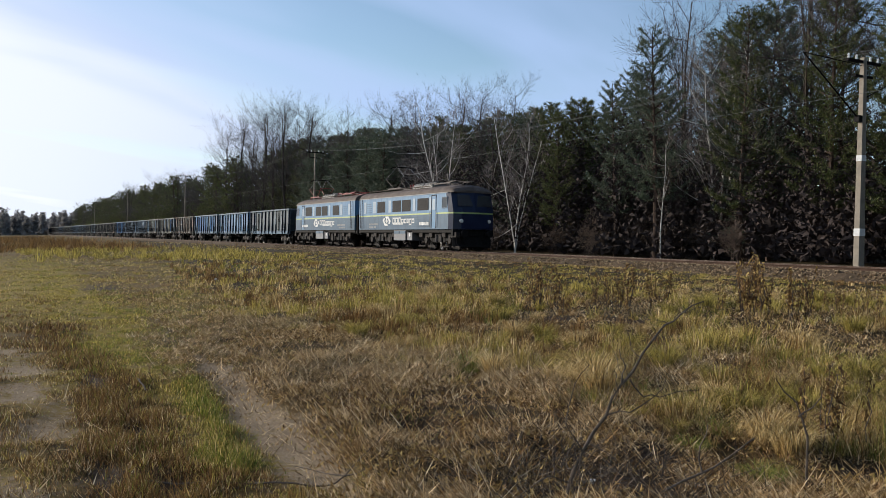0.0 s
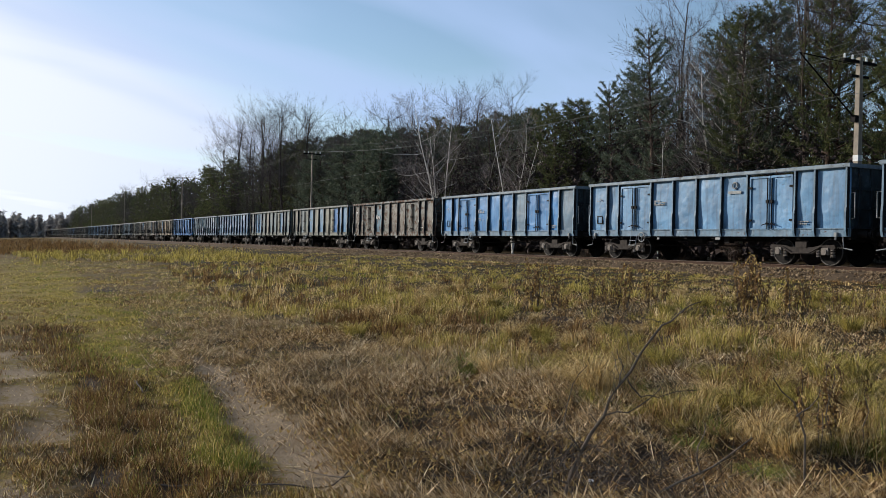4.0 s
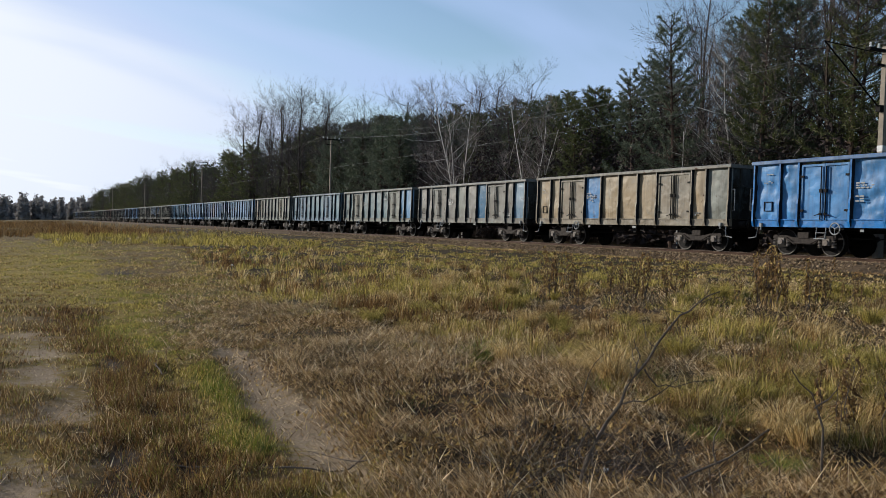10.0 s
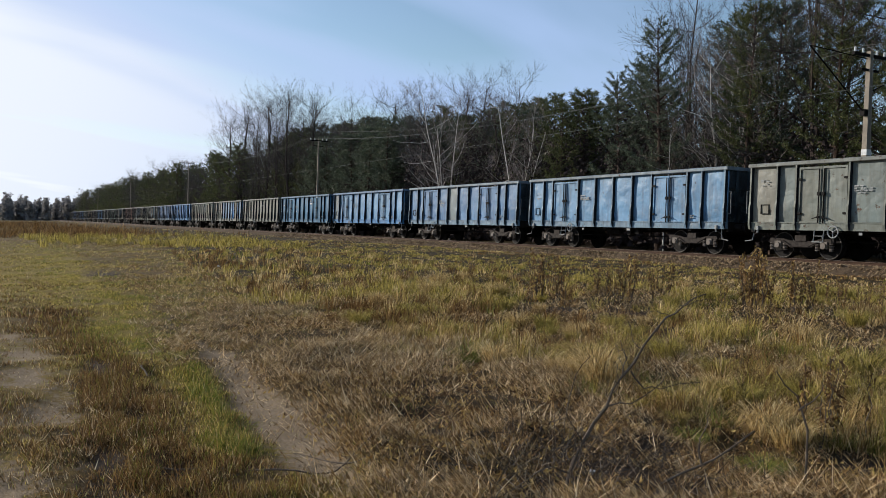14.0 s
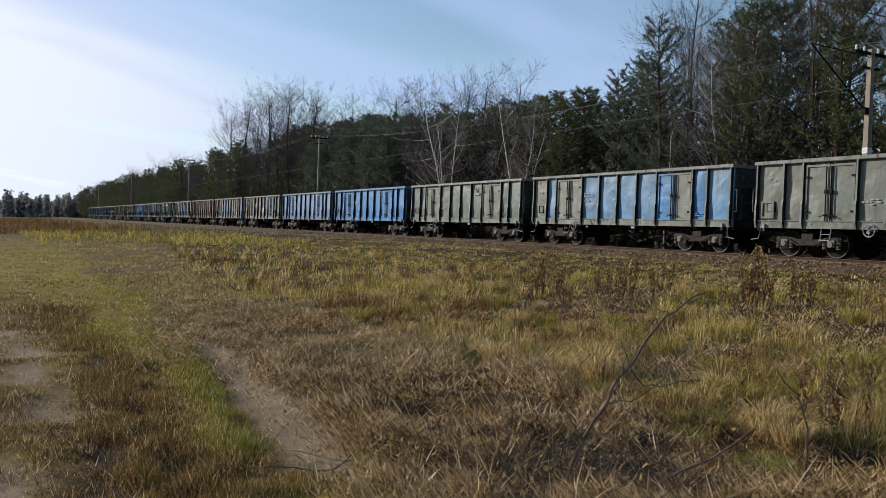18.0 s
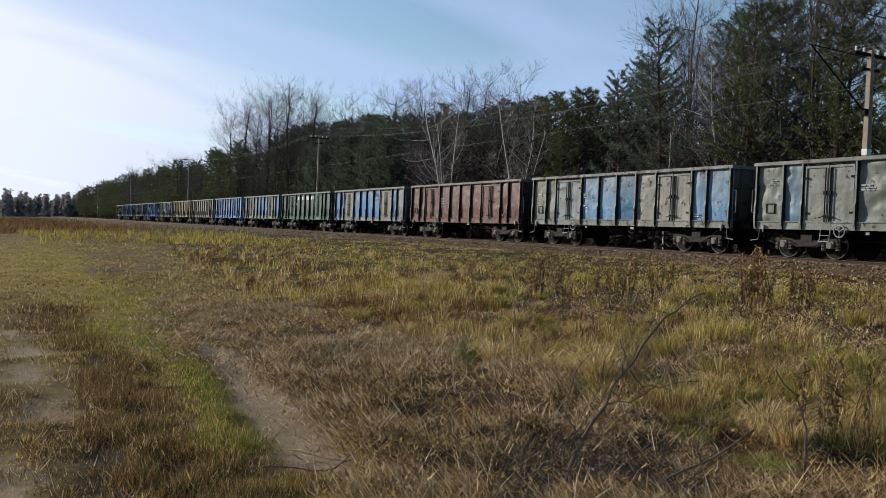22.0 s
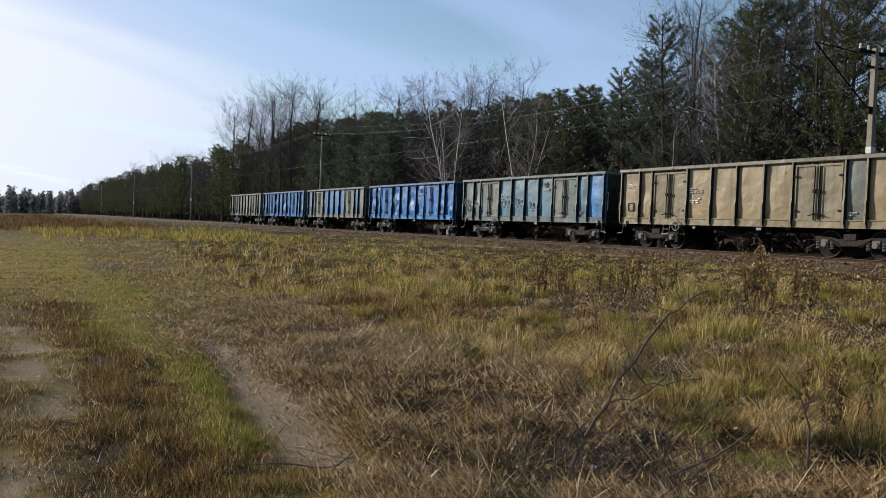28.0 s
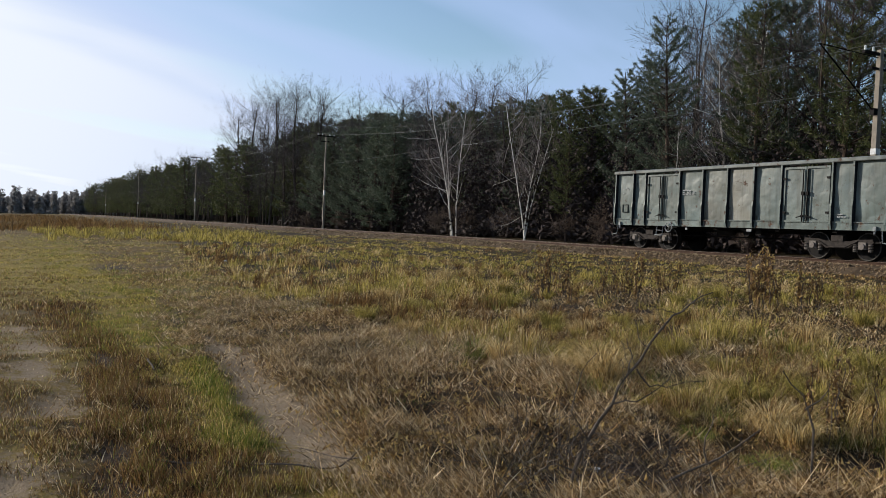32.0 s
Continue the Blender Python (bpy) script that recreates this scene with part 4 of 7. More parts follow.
# colours of the wagons' paint
GREY, STEEL, VIVID = (0.27, 0.33, 0.305), (0.24, 0.40, 0.57), (0.0, 0.27, 0.82)
BEIGE, TAN, OLIVE_GREY, RUSTRED, DGREEN, TEAL = (0.44, 0.43, 0.36), (0.62, 0.47, 0.28), (0.34, 0.36, 0.315), (0.23, 0.075, 0.055), (0.060, 0.165, 0.120), (0.17, 0.37, 0.52)
SKY, MIDBLUE, LGREY, LBLUE = (0.24, 0.52, 0.88), (0.02, 0.24, 0.50), (0.36, 0.44, 0.48), (0.10, 0.42, 0.95)
# kind, body, stakes and doors, rust, single parts of another colour (panels by number from the rear, doors D0-D3), label
WAGONS = (
    ("two", (0.25, 0.31, 0.34), STEEL, 0.25, {}, "grey open coal wagon, weathered, on the track"),
    ("two", SKY, STEEL, 0.25, {}, "pale sky-blue open coal wagon with faded markings"),
    ("two", LBLUE, STEEL, 0.25, {5: STEEL, 7: STEEL}, "light blue open coal wagon with weathered doors"),
    ("two", (0.34, 0.30, 0.26), (0.30, 0.30, 0.27), 0.72, {2: TEAL, 3: OLIVE_GREY}, "grey open wagon with large flaking rust patches"),
    ("two", SKY, OLIVE_GREY, 0.35, {0: BEIGE, 1: BEIGE, 3: BEIGE, 5: BEIGE, "D0": LGREY, "D2": BEIGE, "D3": VIVID}, "patchwork light blue and beige open wagon"),
    ("two", (0.28, 0.40, 0.46), OLIVE_GREY, 0.45, {1: STEEL, "D0": SKY, "D1": SKY, "D3": SKY, 3: BEIGE}, "grey-green open wagon with pale blue doors and scratches"),
    ("none", (0.20, 0.42, 0.70), STEEL, 0.28, {}, "steel-blue open wagon without side doors, scratched"),
    ("none", (0.25, 0.43, 0.60), STEEL, 0.26, {}, "pale grey-blue open wagon without side doors"),
    ("two", LBLUE, VIVID, 0.2, {}, "bright blue open wagon with strongly dented side sheets"),
    ("two", TAN, (0.44, 0.37, 0.27), 0.35, {2: LBLUE, 7: OLIVE_GREY}, "beige-tan open wagon with one bright blue side sheet"),
    ("two", (0.37, 0.36, 0.33), (0.36, 0.35, 0.31), 0.35, {5: MIDBLUE, 3: OLIVE_GREY, 7: STEEL}, "grey open wagon with a blue-repaired side sheet"),
    ("two", (0.25, 0.37, 0.41), OLIVE_GREY, 0.3, {6: SKY, 7: SKY}, "olive-grey open wagon with pale blue end sheets"),
    ("two", (0.24, 0.43, 0.54), STEEL, 0.3, {}, "pale cyan-blue open coal wagon with dented sides"),
    ("two", (0.31, 0.37, 0.35), (0.34, 0.37, 0.32), 0.35, {"D2": BEIGE, "D3": BEIGE, 0: BEIGE}, "beige-grey open coal wagon with dusty doors"),
    ("two", SKY, STEEL, 0.25, {}, "light blue open coal wagon with dusty panels"),
    ("two", (0.20, 0.42, 0.78), STEEL, 0.25, {3: LGREY}, "light grey-blue open coal wagon"),
    ("two", SKY, LBLUE, 0.25, {0: LGREY}, "pale blue open coal wagon with a rusty sill"),
    ("two", MIDBLUE, MIDBLUE, 0.15, {}, "freshly painted mid-blue open wagon with white markings"),
    ("one", OLIVE_GREY, OLIVE_GREY, 0.3, {}, "olive-grey open wagon with one pair of side doors"),
    ("two", SKY, OLIVE_GREY, 0.35, {0: OLIVE_GREY, 6: LBLUE, "D2": LBLUE}, "light blue and grey patched open wagon"),
    ("two", GREY, OLIVE_GREY, 0.3, {}, "plain grey-green open coal wagon"),
    ("two", (0.06, 0.37, 0.92), LBLUE, 0.2, {}, "light blue open coal wagon with scratched doors"),
    ("two", (0.30, 0.54, 1.0), (0.20, 0.34, 0.55), 0.2, {}, "shiny light blue open coal wagon"),
    ("two", (0.30, 0.33, 0.28), OLIVE_GREY, 0.4, {4: STEEL, 1: STEEL, "D2": TEAL, "D3": TEAL}, "grey-green open wagon with one blue sheet and rust stains"),
    ("two", SKY, OLIVE_GREY, 0.5, {0: OLIVE_GREY, 1: OLIVE_GREY, 5: BEIGE, "D0": LGREY, "D1": LGREY, "D2": BEIGE, "D3": BEIGE, 4: MIDBLUE}, "light blue open wagon patched with beige sheets"),
    ("two", RUSTRED, RUSTRED, 0.3, {}, "dark red-brown open wagon with faded patches"),
    ("two", LBLUE, OLIVE_GREY, 0.4, {"D0": BEIGE, "D1": BEIGE, "D2": BEIGE, "D3": BEIGE, 7: LGREY}, "light blue open wagon with dirty beige doors"),
    ("two", DGREEN, DGREEN, 0.15, {}, "dark green open wagon with white markings along the top"),
    ("two", (0.40, 0.46, 0.50), OLIVE_GREY, 0.35, {3: LBLUE, 4: LBLUE, 5: LBLUE, 7: LBLUE, "D0": LGREY, "D1": LGREY}, "grey open wagon with sky-blue patched sheets"),
    ("two", SKY, LBLUE, 0.3, {}, "pale blue open coal wagon with streaked sides"),
    ("two", (0.40, 0.40, 0.36), OLIVE_GREY, 0.35, {}, "plain pale grey open coal wagon"),
    ("two", (0.62, 0.46, 0.25), (0.50, 0.40, 0.24), 0.3, {6: OLIVE_GREY}, "cream-coloured open wagon with rusty door locks"),
    ("two", TEAL, (0.26, 0.34, 0.34), 0.3, {0: (0.30, 0.38, 0.38), 1: (0.30, 0.38, 0.38), "D1": OLIVE_GREY, "D2": OLIVE_GREY, 7: LBLUE}, "teal-blue open wagon with pale scrawled lines"),
    ("two", (0.0, 0.28, 0.86), VIVID, 0.25, {}, "vivid blue open wagon with scratched panels"),
    ("two", (0.03, 0.38, 0.98), OLIVE_GREY, 0.3, {0: SKY, 1: OLIVE_GREY, "D0": OLIVE_GREY, 7: OLIVE_GREY}, "blue open wagon with grey end sheets"),
    ("two", (0.0, 0.26, 0.80), VIVID, 0.25, {0: LBLUE, 7: LBLUE}, "vivid blue open wagon with dented sheets"),
    ("two", GREY, GREY, 0.4, {3: OLIVE_GREY, 4: BEIGE}, "weathered grey-green open wagon, last of the train"),
)


def front(t):
    """How far the train has rolled on by t seconds."""
    return 17.862 * t - 0.00784 * t * t


TRAIN = []
CRUMPLED = (7, 8, 9, 24, 34, 36)          # wagons with badly beaten side sheets


def build_wagons():
    proto = {k: build_wagon(k) for k in ("two", "none", "one")}
    used, beaten = set(), {}
    for k, (kind, body, frame_col, rust, other, label) in enumerate(WAGONS, 1):
        x0 = -(73.31 + 14.04 * k) + HALF
        src = proto[kind]
        if kind in used:
            w = copy_thing(src, pose(x0, TRACK_Y, 0))
        else:
            used.add(kind)
            w = src
            w.matrix_basis = pose(x0, TRACK_Y, 0)
        tagged(w, label, "open wagon", "coal wagons of the train")
        kids = w.children
        pans = [o for o in kids if o.name.startswith("panel")]
        pans.sort(key=lambda o: o.data.vertices[0].co.x)
        leaves = [o for o in kids if o.name.startswith("door")]
        leaves.sort(key=lambda o: o.data.vertices[0].co.x)
        if k in CRUMPLED:
            for i, o in enumerate(pans):
                if (kind, i) not in beaten:
                    xs = [v.co.x for v in o.data.vertices]
                    beaten[kind, i] = sheet(min(xs), max(xs), 1.25, 3.17, 900 + 7 * i, 0.05, True).mesh("panel", PAINT, True)
                o.data = beaten[kind, i]
        for o in kids:
            if o.name.split(".")[0] in PAINTED:
                edge = o.name.startswith(("rim", "side_sill"))
                c = frame_col if o.name.startswith(("stake", "rim", "side_sill", "end_wall")) else body
                # end walls and ribs: shade of the gap between wagons put into their colour
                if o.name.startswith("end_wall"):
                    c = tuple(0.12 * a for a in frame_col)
                if o.name.startswith("rim"):
                    c = tuple(0.7 * a + 0.16 for a in frame_col)
                o.color = (*c, rust + (0.12 if edge else 0.0))
                for q in o.children:
                    q.color = o.color
        for i, o in enumerate(pans):
            if i in other:
                o.color = (*other[i], rust)
        for i, o in enumerate(leaves):
            c = other.get("D%d" % i, body if rust < 0.26 else frame_col)
            o.color = (*c, rust)
        TRAIN.append((w, x0))
        r = random.Random(k * 17)
        b = (0.52 if kind == "two" else 0.4) - HALF
        mk = [(b, b + 0.45, r.uniform(2.3, 2.8), 2, 0.035, 0.5), (-2.35, -2.35 + r.uniform(0.4, 0.9), r.uniform(1.8, 2.4), r.choice((2, 3)), 0.045, 0.55)]
        if kind == "two":
            mk.append((4.6, 5.0, 1.45, 2, 0.045, 0.55))
        s = Shape()
        for i, (a, c, z, n, h, f) in enumerate(mk):
            q = mark_bars(a, c, z, n, h, k * 7 + i, NEAR - 0.058, f)
            base = len(s.v)
            s.v += q.v
            s.f += [tuple(base + j for j in face) for face in q.f]
        m = part("marking", s, WHITE if k % 7 == 4 else FADED, w, "worn white stencil bars")
        if k in (2, 12, 18, 19, 21, 27, 33, 34):
            # the operator's sign: a ring of two crescents over a bar
            cx = 1.85 if kind == "two" else 1.2
            e = Shape().ring_y(cx, 2.82, NEAR - 0.06, 0.11, 0.03, 14).box(cx - 0.3, cx + 0.3, NEAR - 0.066, NEAR - 0.056, 2.52, 2.62)
            part("emblem", e, FADED if k != 18 else WHITE, w, "pale round emblem over a bar")
        if k == 28:
            e = Shape()
            for a in (-1.95, -1.5, -0.8, -0.35, 0.45, 0.9, 1.65, 2.05):
                e.box(a - 0.02, a + 0.28, NEAR - 0.066, NEAR - 0.056, 2.70, 2.98)
            part("lettering_bar", e, WHITE, w, "row of white bars along the top")
        if k == 33:
            for a, z, ww in ((-5.9, 2.0, 0.5), (-5.1, 1.9, 0.35), (-1.8, 1.9, 0.55), (-0.5, 1.95, 0.45), (0.9, 1.75, 0.5)):
                pts = [(a + ww * (q / 13 - 1) + 0.13 * math.cos(q * 0.8), NEAR - 0.042, z + (0.26 - 0.006 * q) * math.sin(q * 0.8)) for q in range(27)]
                part("scrawl", Shape().tube(pts, 0.021, 4), WHITE, w, "pale looping painted line")


build_wagons()


# ---- train: locomotive ----
def build_loco(name, label, raised):
    """One half of the double engine; the cab end points to +x."""
    L = 14.25
    lo = new(name)
    h = L / 2
    near = -1.48
    # body shell with slanted cab front: lower and upper halves in two blues
    def shell(z0, z1, mat, nm, top_in=0.0, lab=""):
        s = Shape()
        def nose(z):
            return h + 0.14 - max(0.0, z - 2.40) * 0.30
        rings = []
        for z, ins in ((z0, 0.0), (z1, top_in)):
            nx = nose(z)
            rings.append([(-h + 0.05, near + ins, z), (nx - 0.55, near + ins, z), (nx - 0.12, near + 0.10 + ins, z), (nx + 0.10, -0.85, z), (nx + 0.16, 0, z), (nx + 0.10, 0.85, z), (nx - 0.12, -near - 0.10 - ins, z), (nx - 0.55, -near - ins, z), (-h + 0.05, -near - ins, z)])
        ob = part(nm, s.loft(rings), mat, lo, lab)
        # front faces take the navy that carries their shade
        if mat is not YELLOW:
            ob.data.materials.append(NAVY_SHADE)
            ob.data.polygons.foreach_set("material_index", [int(1 <= i <= 6) for i in range(len(ob.data.polygons))])
        return ob
    shell(1.30, 2.23, LOCO_LOW, "lower_body", 0.0, "blue-grey lower body")
    shell(2.32, 3.50, LOCO_TOP, "upper_body", 0.0, "light blue upper body")
    shell(2.23, 2.32, YELLOW, "waist_stripe", 0.0, "yellow-green waist stripe")
    # roof: rounded section that falls off over the cab
    s = Shape()
    rings = []
    for x, k in ((-h + 0.05, 1.0), (h - 1.2, 1.0), (h - 0.6, 0.9), (h - 0.2, 0.62), (h - 0.02, 0.25)):
        ring = []
        for q in range(17):
            a = math.pi * q / 16
            ring.append((x, -1.44 * math.cos(a) * (0.94 + 0.06 * k), 3.50 + 0.56 * k * math.sin(a) ** 0.75))
        rings.append(ring)
    part("roof", s.loft(rings), ROOF, lo, "sooty brown roof")
    part("gutter", Shape().box(-h + 0.05, h - 0.5, near - 0.02, near + 0.07, 3.475, 3.53), FADED, lo)
    # cab front dressing
    part("windscreen", Shape().loft([[(h + 0.245 - (z - 2.40) * 0.30 + dx, y, z) for y, z in ((-1.15, 2.68), (-0.08, 2.68), (-0.08, 3.36), (-1.1, 3.36))] for dx in (-0.02, 0.03)]), GLASS, lo)
    part("windscreen", Shape().loft([[(h + 0.245 - (z - 2.40) * 0.30 + dx, y, z) for y, z in ((0.08, 2.68), (1.15, 2.68), (1.1, 3.36), (0.08, 3.36))] for dx in (-0.02, 0.03)]), GLASS, lo)
    part("nose_panel", Shape().box(h + 0.2, h + 0.30, -0.95, 0.95, 1.34, 2.18), NAVY_SHADE, lo, "navy nose, darkened as the shaded front")
    for y in (-0.95, 0.95):
        hl = Shape()
        hl.loft([[(h + 0.21 + dx, y + r * math.cos(k * math.pi / 6), 1.80 + r * math.sin(k * math.pi / 6)) for k in range(12)] for dx, r in ((-0.1, 0.11), (0.10, 0.11), (0.12, 0.085))])
        part("headlight", hl, WHITE, lo, "round headlight")
    bm = Shape().box(h - 0.15, h + 0.05, -1.40, 1.40, 0.92, 1.30)
    part("buffer_beam", bm, DARK_STEEL, lo)
    part("plough", Shape().loft([[(h - 0.05, -1.3, 0.22), (h - 0.05, 1.3, 0.22), (h - 0.1, 1.3, 0.9), (h - 0.1, -1.3, 0.9)], [(h + 0.1, -1.2, 0.25), (h + 0.1, 1.2, 0.25), (h, 1.2, 0.9), (h, -1.2, 0.9)]]), DARK_STEEL, lo)
    for y in (-0.875, 0.875):
        n = 12
        bf = Shape().loft([[(h + dx, y + r * math.cos(2 * math.pi * k / n), 1.06 + r * math.sin(2 * math.pi * k / n)) for k in range(n)] for dx, r in ((0, 0.13), (0.33, 0.13), (0.33, 0.08), (0.5, 0.08), (0.505, 0.23), (0.55, 0.2))])
        part("buffer", bf, DARK_STEEL, lo)
    # side: cab window, cab door, louvres, hatches; u counts back from the cab end
    def x_(u):
        return h - u
    yf = near - 0.006
    def glazed(u0, u1, z0, z1, nm, frame_mat, fill, slats=0):
        a, b = x_(u1), x_(u0)
        s = Shape()
        for c, d, e, f in ((a, a + 0.05, z0, z1), (b - 0.05, b, z0, z1), (a + 0.05, b - 0.05, z0, z0 + 0.05), (a + 0.05, b - 0.05, z1 - 0.05, z1)):
            s.box(c, d, near - 0.012, near + 0.08, e, f)
        ob = part(nm, s, frame_mat, lo)
        part("infill", Shape().box(a + 0.05, b - 0.05, near - 0.006, near + 0.06, z0 + 0.05, z1 - 0.05), fill, ob)
        for k in range(slats):
            z = z0 + 0.08 + (z1 - z0 - 0.14) * k / slats
            part("slat", Shape().loft([[(xx, near - 0.014, z), (xx, near + 0.02, z + 0.05), (xx, near + 0.02, z + 0.06), (xx, near - 0.014, z + 0.012)] for xx in (a + 0.05, b - 0.05)]), LOUVRE, ob)
        return ob
    glazed(0.55, 1.25, 2.55, 3.26, "cab_window", LOCO_LOW, GLASS)
    glazed(2.98, 4.55, 2.50, 3.26, "louvre", LOUVRE, LOUVRE, 9)
    glazed(5.55, 6.85, 2.48, 3.24, "louvre", LOUVRE, LOUVRE, 9)
    glazed(7.02, 8.35, 2.48, 3.24, "louvre", LOUVRE, LOUVRE, 9)
    glazed(9.55, 10.9, 2.48, 3.24, "louvre", LOUVRE, LOUVRE, 9)
    glazed(4.86, 5.22, 2.46, 3.28, "hatch", PALE_SHEEN, PALE_SHEEN)
    glazed(8.60, 9.00, 2.46, 3.28, "hatch", PALE_SHEEN, PALE_SHEEN)
    glazed(11.16, 11.66, 2.46, 3.28, "hatch", PALE_SHEEN, PALE_SHEEN)
    glazed(12.85, 13.30, 2.46, 3.28, "hatch", PALE_SHEEN, PALE_SHEEN)
    glazed(2.66, 2.90, 2.46, 3.28, "hatch", PALE_SHEEN, PALE_SHEEN)
    for k in range(5):
        part("rib", Shape().box(x_(12.75), x_(11.9), near - 0.018, near + 0.02, 2.50 + 0.15 * k, 2.53 + 0.15 * k), LOCO_LOW, lo)
    dr = Shape().box(x_(2.60), x_(2.54), near - 0.014, near + 0.03, 1.36, 3.42).box(x_(2.02), x_(1.96), near - 0.014, near + 0.03, 1.36, 3.42).box(x_(2.54), x_(2.02), near - 0.014, near + 0.03, 3.36, 3.42)
    door = part("cab_door", dr, DARK_STEEL, lo)
    part("door_leaf", Shape().box(x_(2.54), x_(2.02), near - 0.006, near + 0.02, 1.36, 3.36), LOCO_TOP, door)
    part("door_window", Shape().box(x_(2.46), x_(2.10), near - 0.012, near + 0.01, 2.50, 3.16), PALE_SHEEN, door)
    for u in (1.88, 2.68):
        part("grab_rail", Shape().tube([(x_(u), near - 0.07, 1.45), (x_(u), near - 0.07, 2.4)], 0.016, 5), FADED, lo)
    part("grab_rail", Shape().tube([(x_(13.5), near - 0.07, 1.4), (x_(13.5), near - 0.07, 3.5)], 0.018, 5).tube([(x_(13.8), near - 0.07, 1.4), (x_(13.8), near - 0.07, 3.5)], 0.018, 5), DARK_STEEL, lo)
    # grooves of the corrugated lower side
    for k in range(5):
        z = 1.48 + 0.15 * k
        part("groove", Shape().box(-h + 0.08, x_(2.72), near - 0.016, near + 0.02, z, z + 0.03), LOCO_LOW, lo)
    # operator's sign, plain shapes: two pointed crescents round a square, and bars for the writing
    lead = FLIP[0] > 0          # the sign reads the same way on both halves
    cx, cz = x_(9.25 if lead else 5.75), 1.88
    e = Shape()
    def blade(sg):
        out = [(-0.30, 0.40), (0.34, 0.40), (0.50, 0.22), (0.80, -0.02), (0.55, -0.26), (0.36, -0.26), (0.44, -0.02), (0.22, 0.21), (-0.10, 0.21)]
        return [(cx + sg * 0.85 * a, cz + sg * 0.80 * b) for a, b in out]
    for sg in (1, -1):
        e.extrude_y(blade(sg), near - 0.020, near - 0.013)
    e.extrude_y([(cx - 0.2, cz), (cx, cz - 0.15), (cx + 0.2, cz), (cx, cz + 0.15)], near - 0.020, near - 0.013)
    part("emblem", e, WHITE, lo, "white emblem of two crescents round a square")
    for a, ww, z0, z1 in ((6.62, 0.36, 1.80, 2.20), (7.06, 0.38, 1.80, 2.20), (7.52, 0.34, 1.80, 2.20), (7.98, 0.36, 1.80, 2.10), (8.42, 0.36, 1.80, 2.10), (8.86, 0.24, 1.80, 2.10), (9.16, 0.36, 1.68, 2.10), (9.58, 0.36, 1.80, 2.10)):
        a = 14.88 - a - ww if lead else a
        q0, q1, z0, z1 = x_(a + ww), x_(a), z0 - 0.10, z1 - 0.10
        bar = Shape()
        for c, d, e0, e1 in ((q0, q0 + 0.08, z0, z1), (q1 - 0.08, q1, z0, z1), (q0 + 0.08, q1 - 0.08, z0, z0 + 0.07), (q0 + 0.08, q1 - 0.08, z1 - 0.07, z1)):
            bar.box(c, d, near - 0.020, near - 0.013, e0, e1)
        part("lettering_bar", bar, WHITE, lo, "white hollow bar of lettering")
    loose_bars("lettering_bar", mark_bars(x_(8.25 if lead else 8.9), x_(6.05 if lead else 6.7), 1.62, 1, 0.10, 4, near - 0.013, 1.0), WHITE, lo)
    loose_bars("number_bar", mark_bars(x_(4.2 if lead else 3.6), x_(2.65 if lead else 2.0), 1.56, 1, 0.20, 5, near - 0.013, 1.0), WHITE, lo)
    loose_bars("number_bar", mark_bars(x_(12.3), x_(10.6), 1.62, 2, 0.12, 6, near - 0.013, 0.9), FADED, lo)
    # equipment below the body
    part("solebar", Shape().box(-h + 0.1, h - 0.2, near + 0.08, near + 0.2, 1.10, 1.30).box(-h + 0.1, h - 0.2, -near - 0.2, -near - 0.08, 1.10, 1.30).box(-h + 0.2, h - 0.3, -1.2, 1.2, 1.0, 1.29), DARK_STEEL, lo)
    shift = 0.8 if lead else 0.0
    bx = part("battery_box", Shape().box(x_(7.33 + shift), x_(5.53 + shift), near + 0.04, -0.5, 0.58, 1.24), GREY_BOX, lo, "grey battery box")
    part("lid", Shape().box(x_(7.30 + shift), x_(6.46 + shift), near + 0.025, near + 0.04, 1.02, 1.20).box(x_(6.40 + shift), x_(5.56 + shift), near + 0.025, near + 0.04, 1.02, 1.20), LOCO_LOW, bx)
    bx = part("equipment_box", Shape().box(x_(6.12 if lead else 8.30), x_(5.40 if lead else 7.55), near + 0.08, -0.6, 0.60, 1.22), GREY_BOX, lo)
    part("label_plate", Shape().box(x_(5.86 if lead else 8.05), x_(5.66 if lead else 7.85), near + 0.07, near + 0.08, 0.85, 1.05), WHITE, bx)
    part("compressor", Shape().disc_y(x_(9.0), 0.75, -1.3, -0.7, 0.28, 14).box(x_(9.6), x_(9.3), -1.25, -0.7, 0.5, 1.0), DARK_STEEL, lo)
    part("far_box", Shape().box(x_(8.3), x_(5.5), 0.5, 1.40, 0.58, 1.24), GREY_BOX, lo)
    R = 0.625
    wm, fm = {}, None
    wheel = Shape()
    for sy in (-1, 1):
        wheel.disc_y(0, 0, *((0.68, 0.82) if sy > 0 else (-0.82, -0.68)), R, 28)
        wheel.disc_y(0, 0, *((0.62, 0.68) if sy > 0 else (-0.68, -0.62)), R + 0.03, 28)
    wheel.disc_y(0, 0, -0.6, 0.6, 0.1, 10)
    for k in range(5):
        a = k * 2 * math.pi / 5
        wheel.box(0.38 * math.cos(a) - 0.05, 0.38 * math.cos(a) + 0.05, -0.835, -0.82, 0.38 * math.sin(a) - 0.05, 0.38 * math.sin(a) + 0.05)
    wheel_me = wheel.mesh("wheelset", DARK_STEEL)
    fr = Shape()
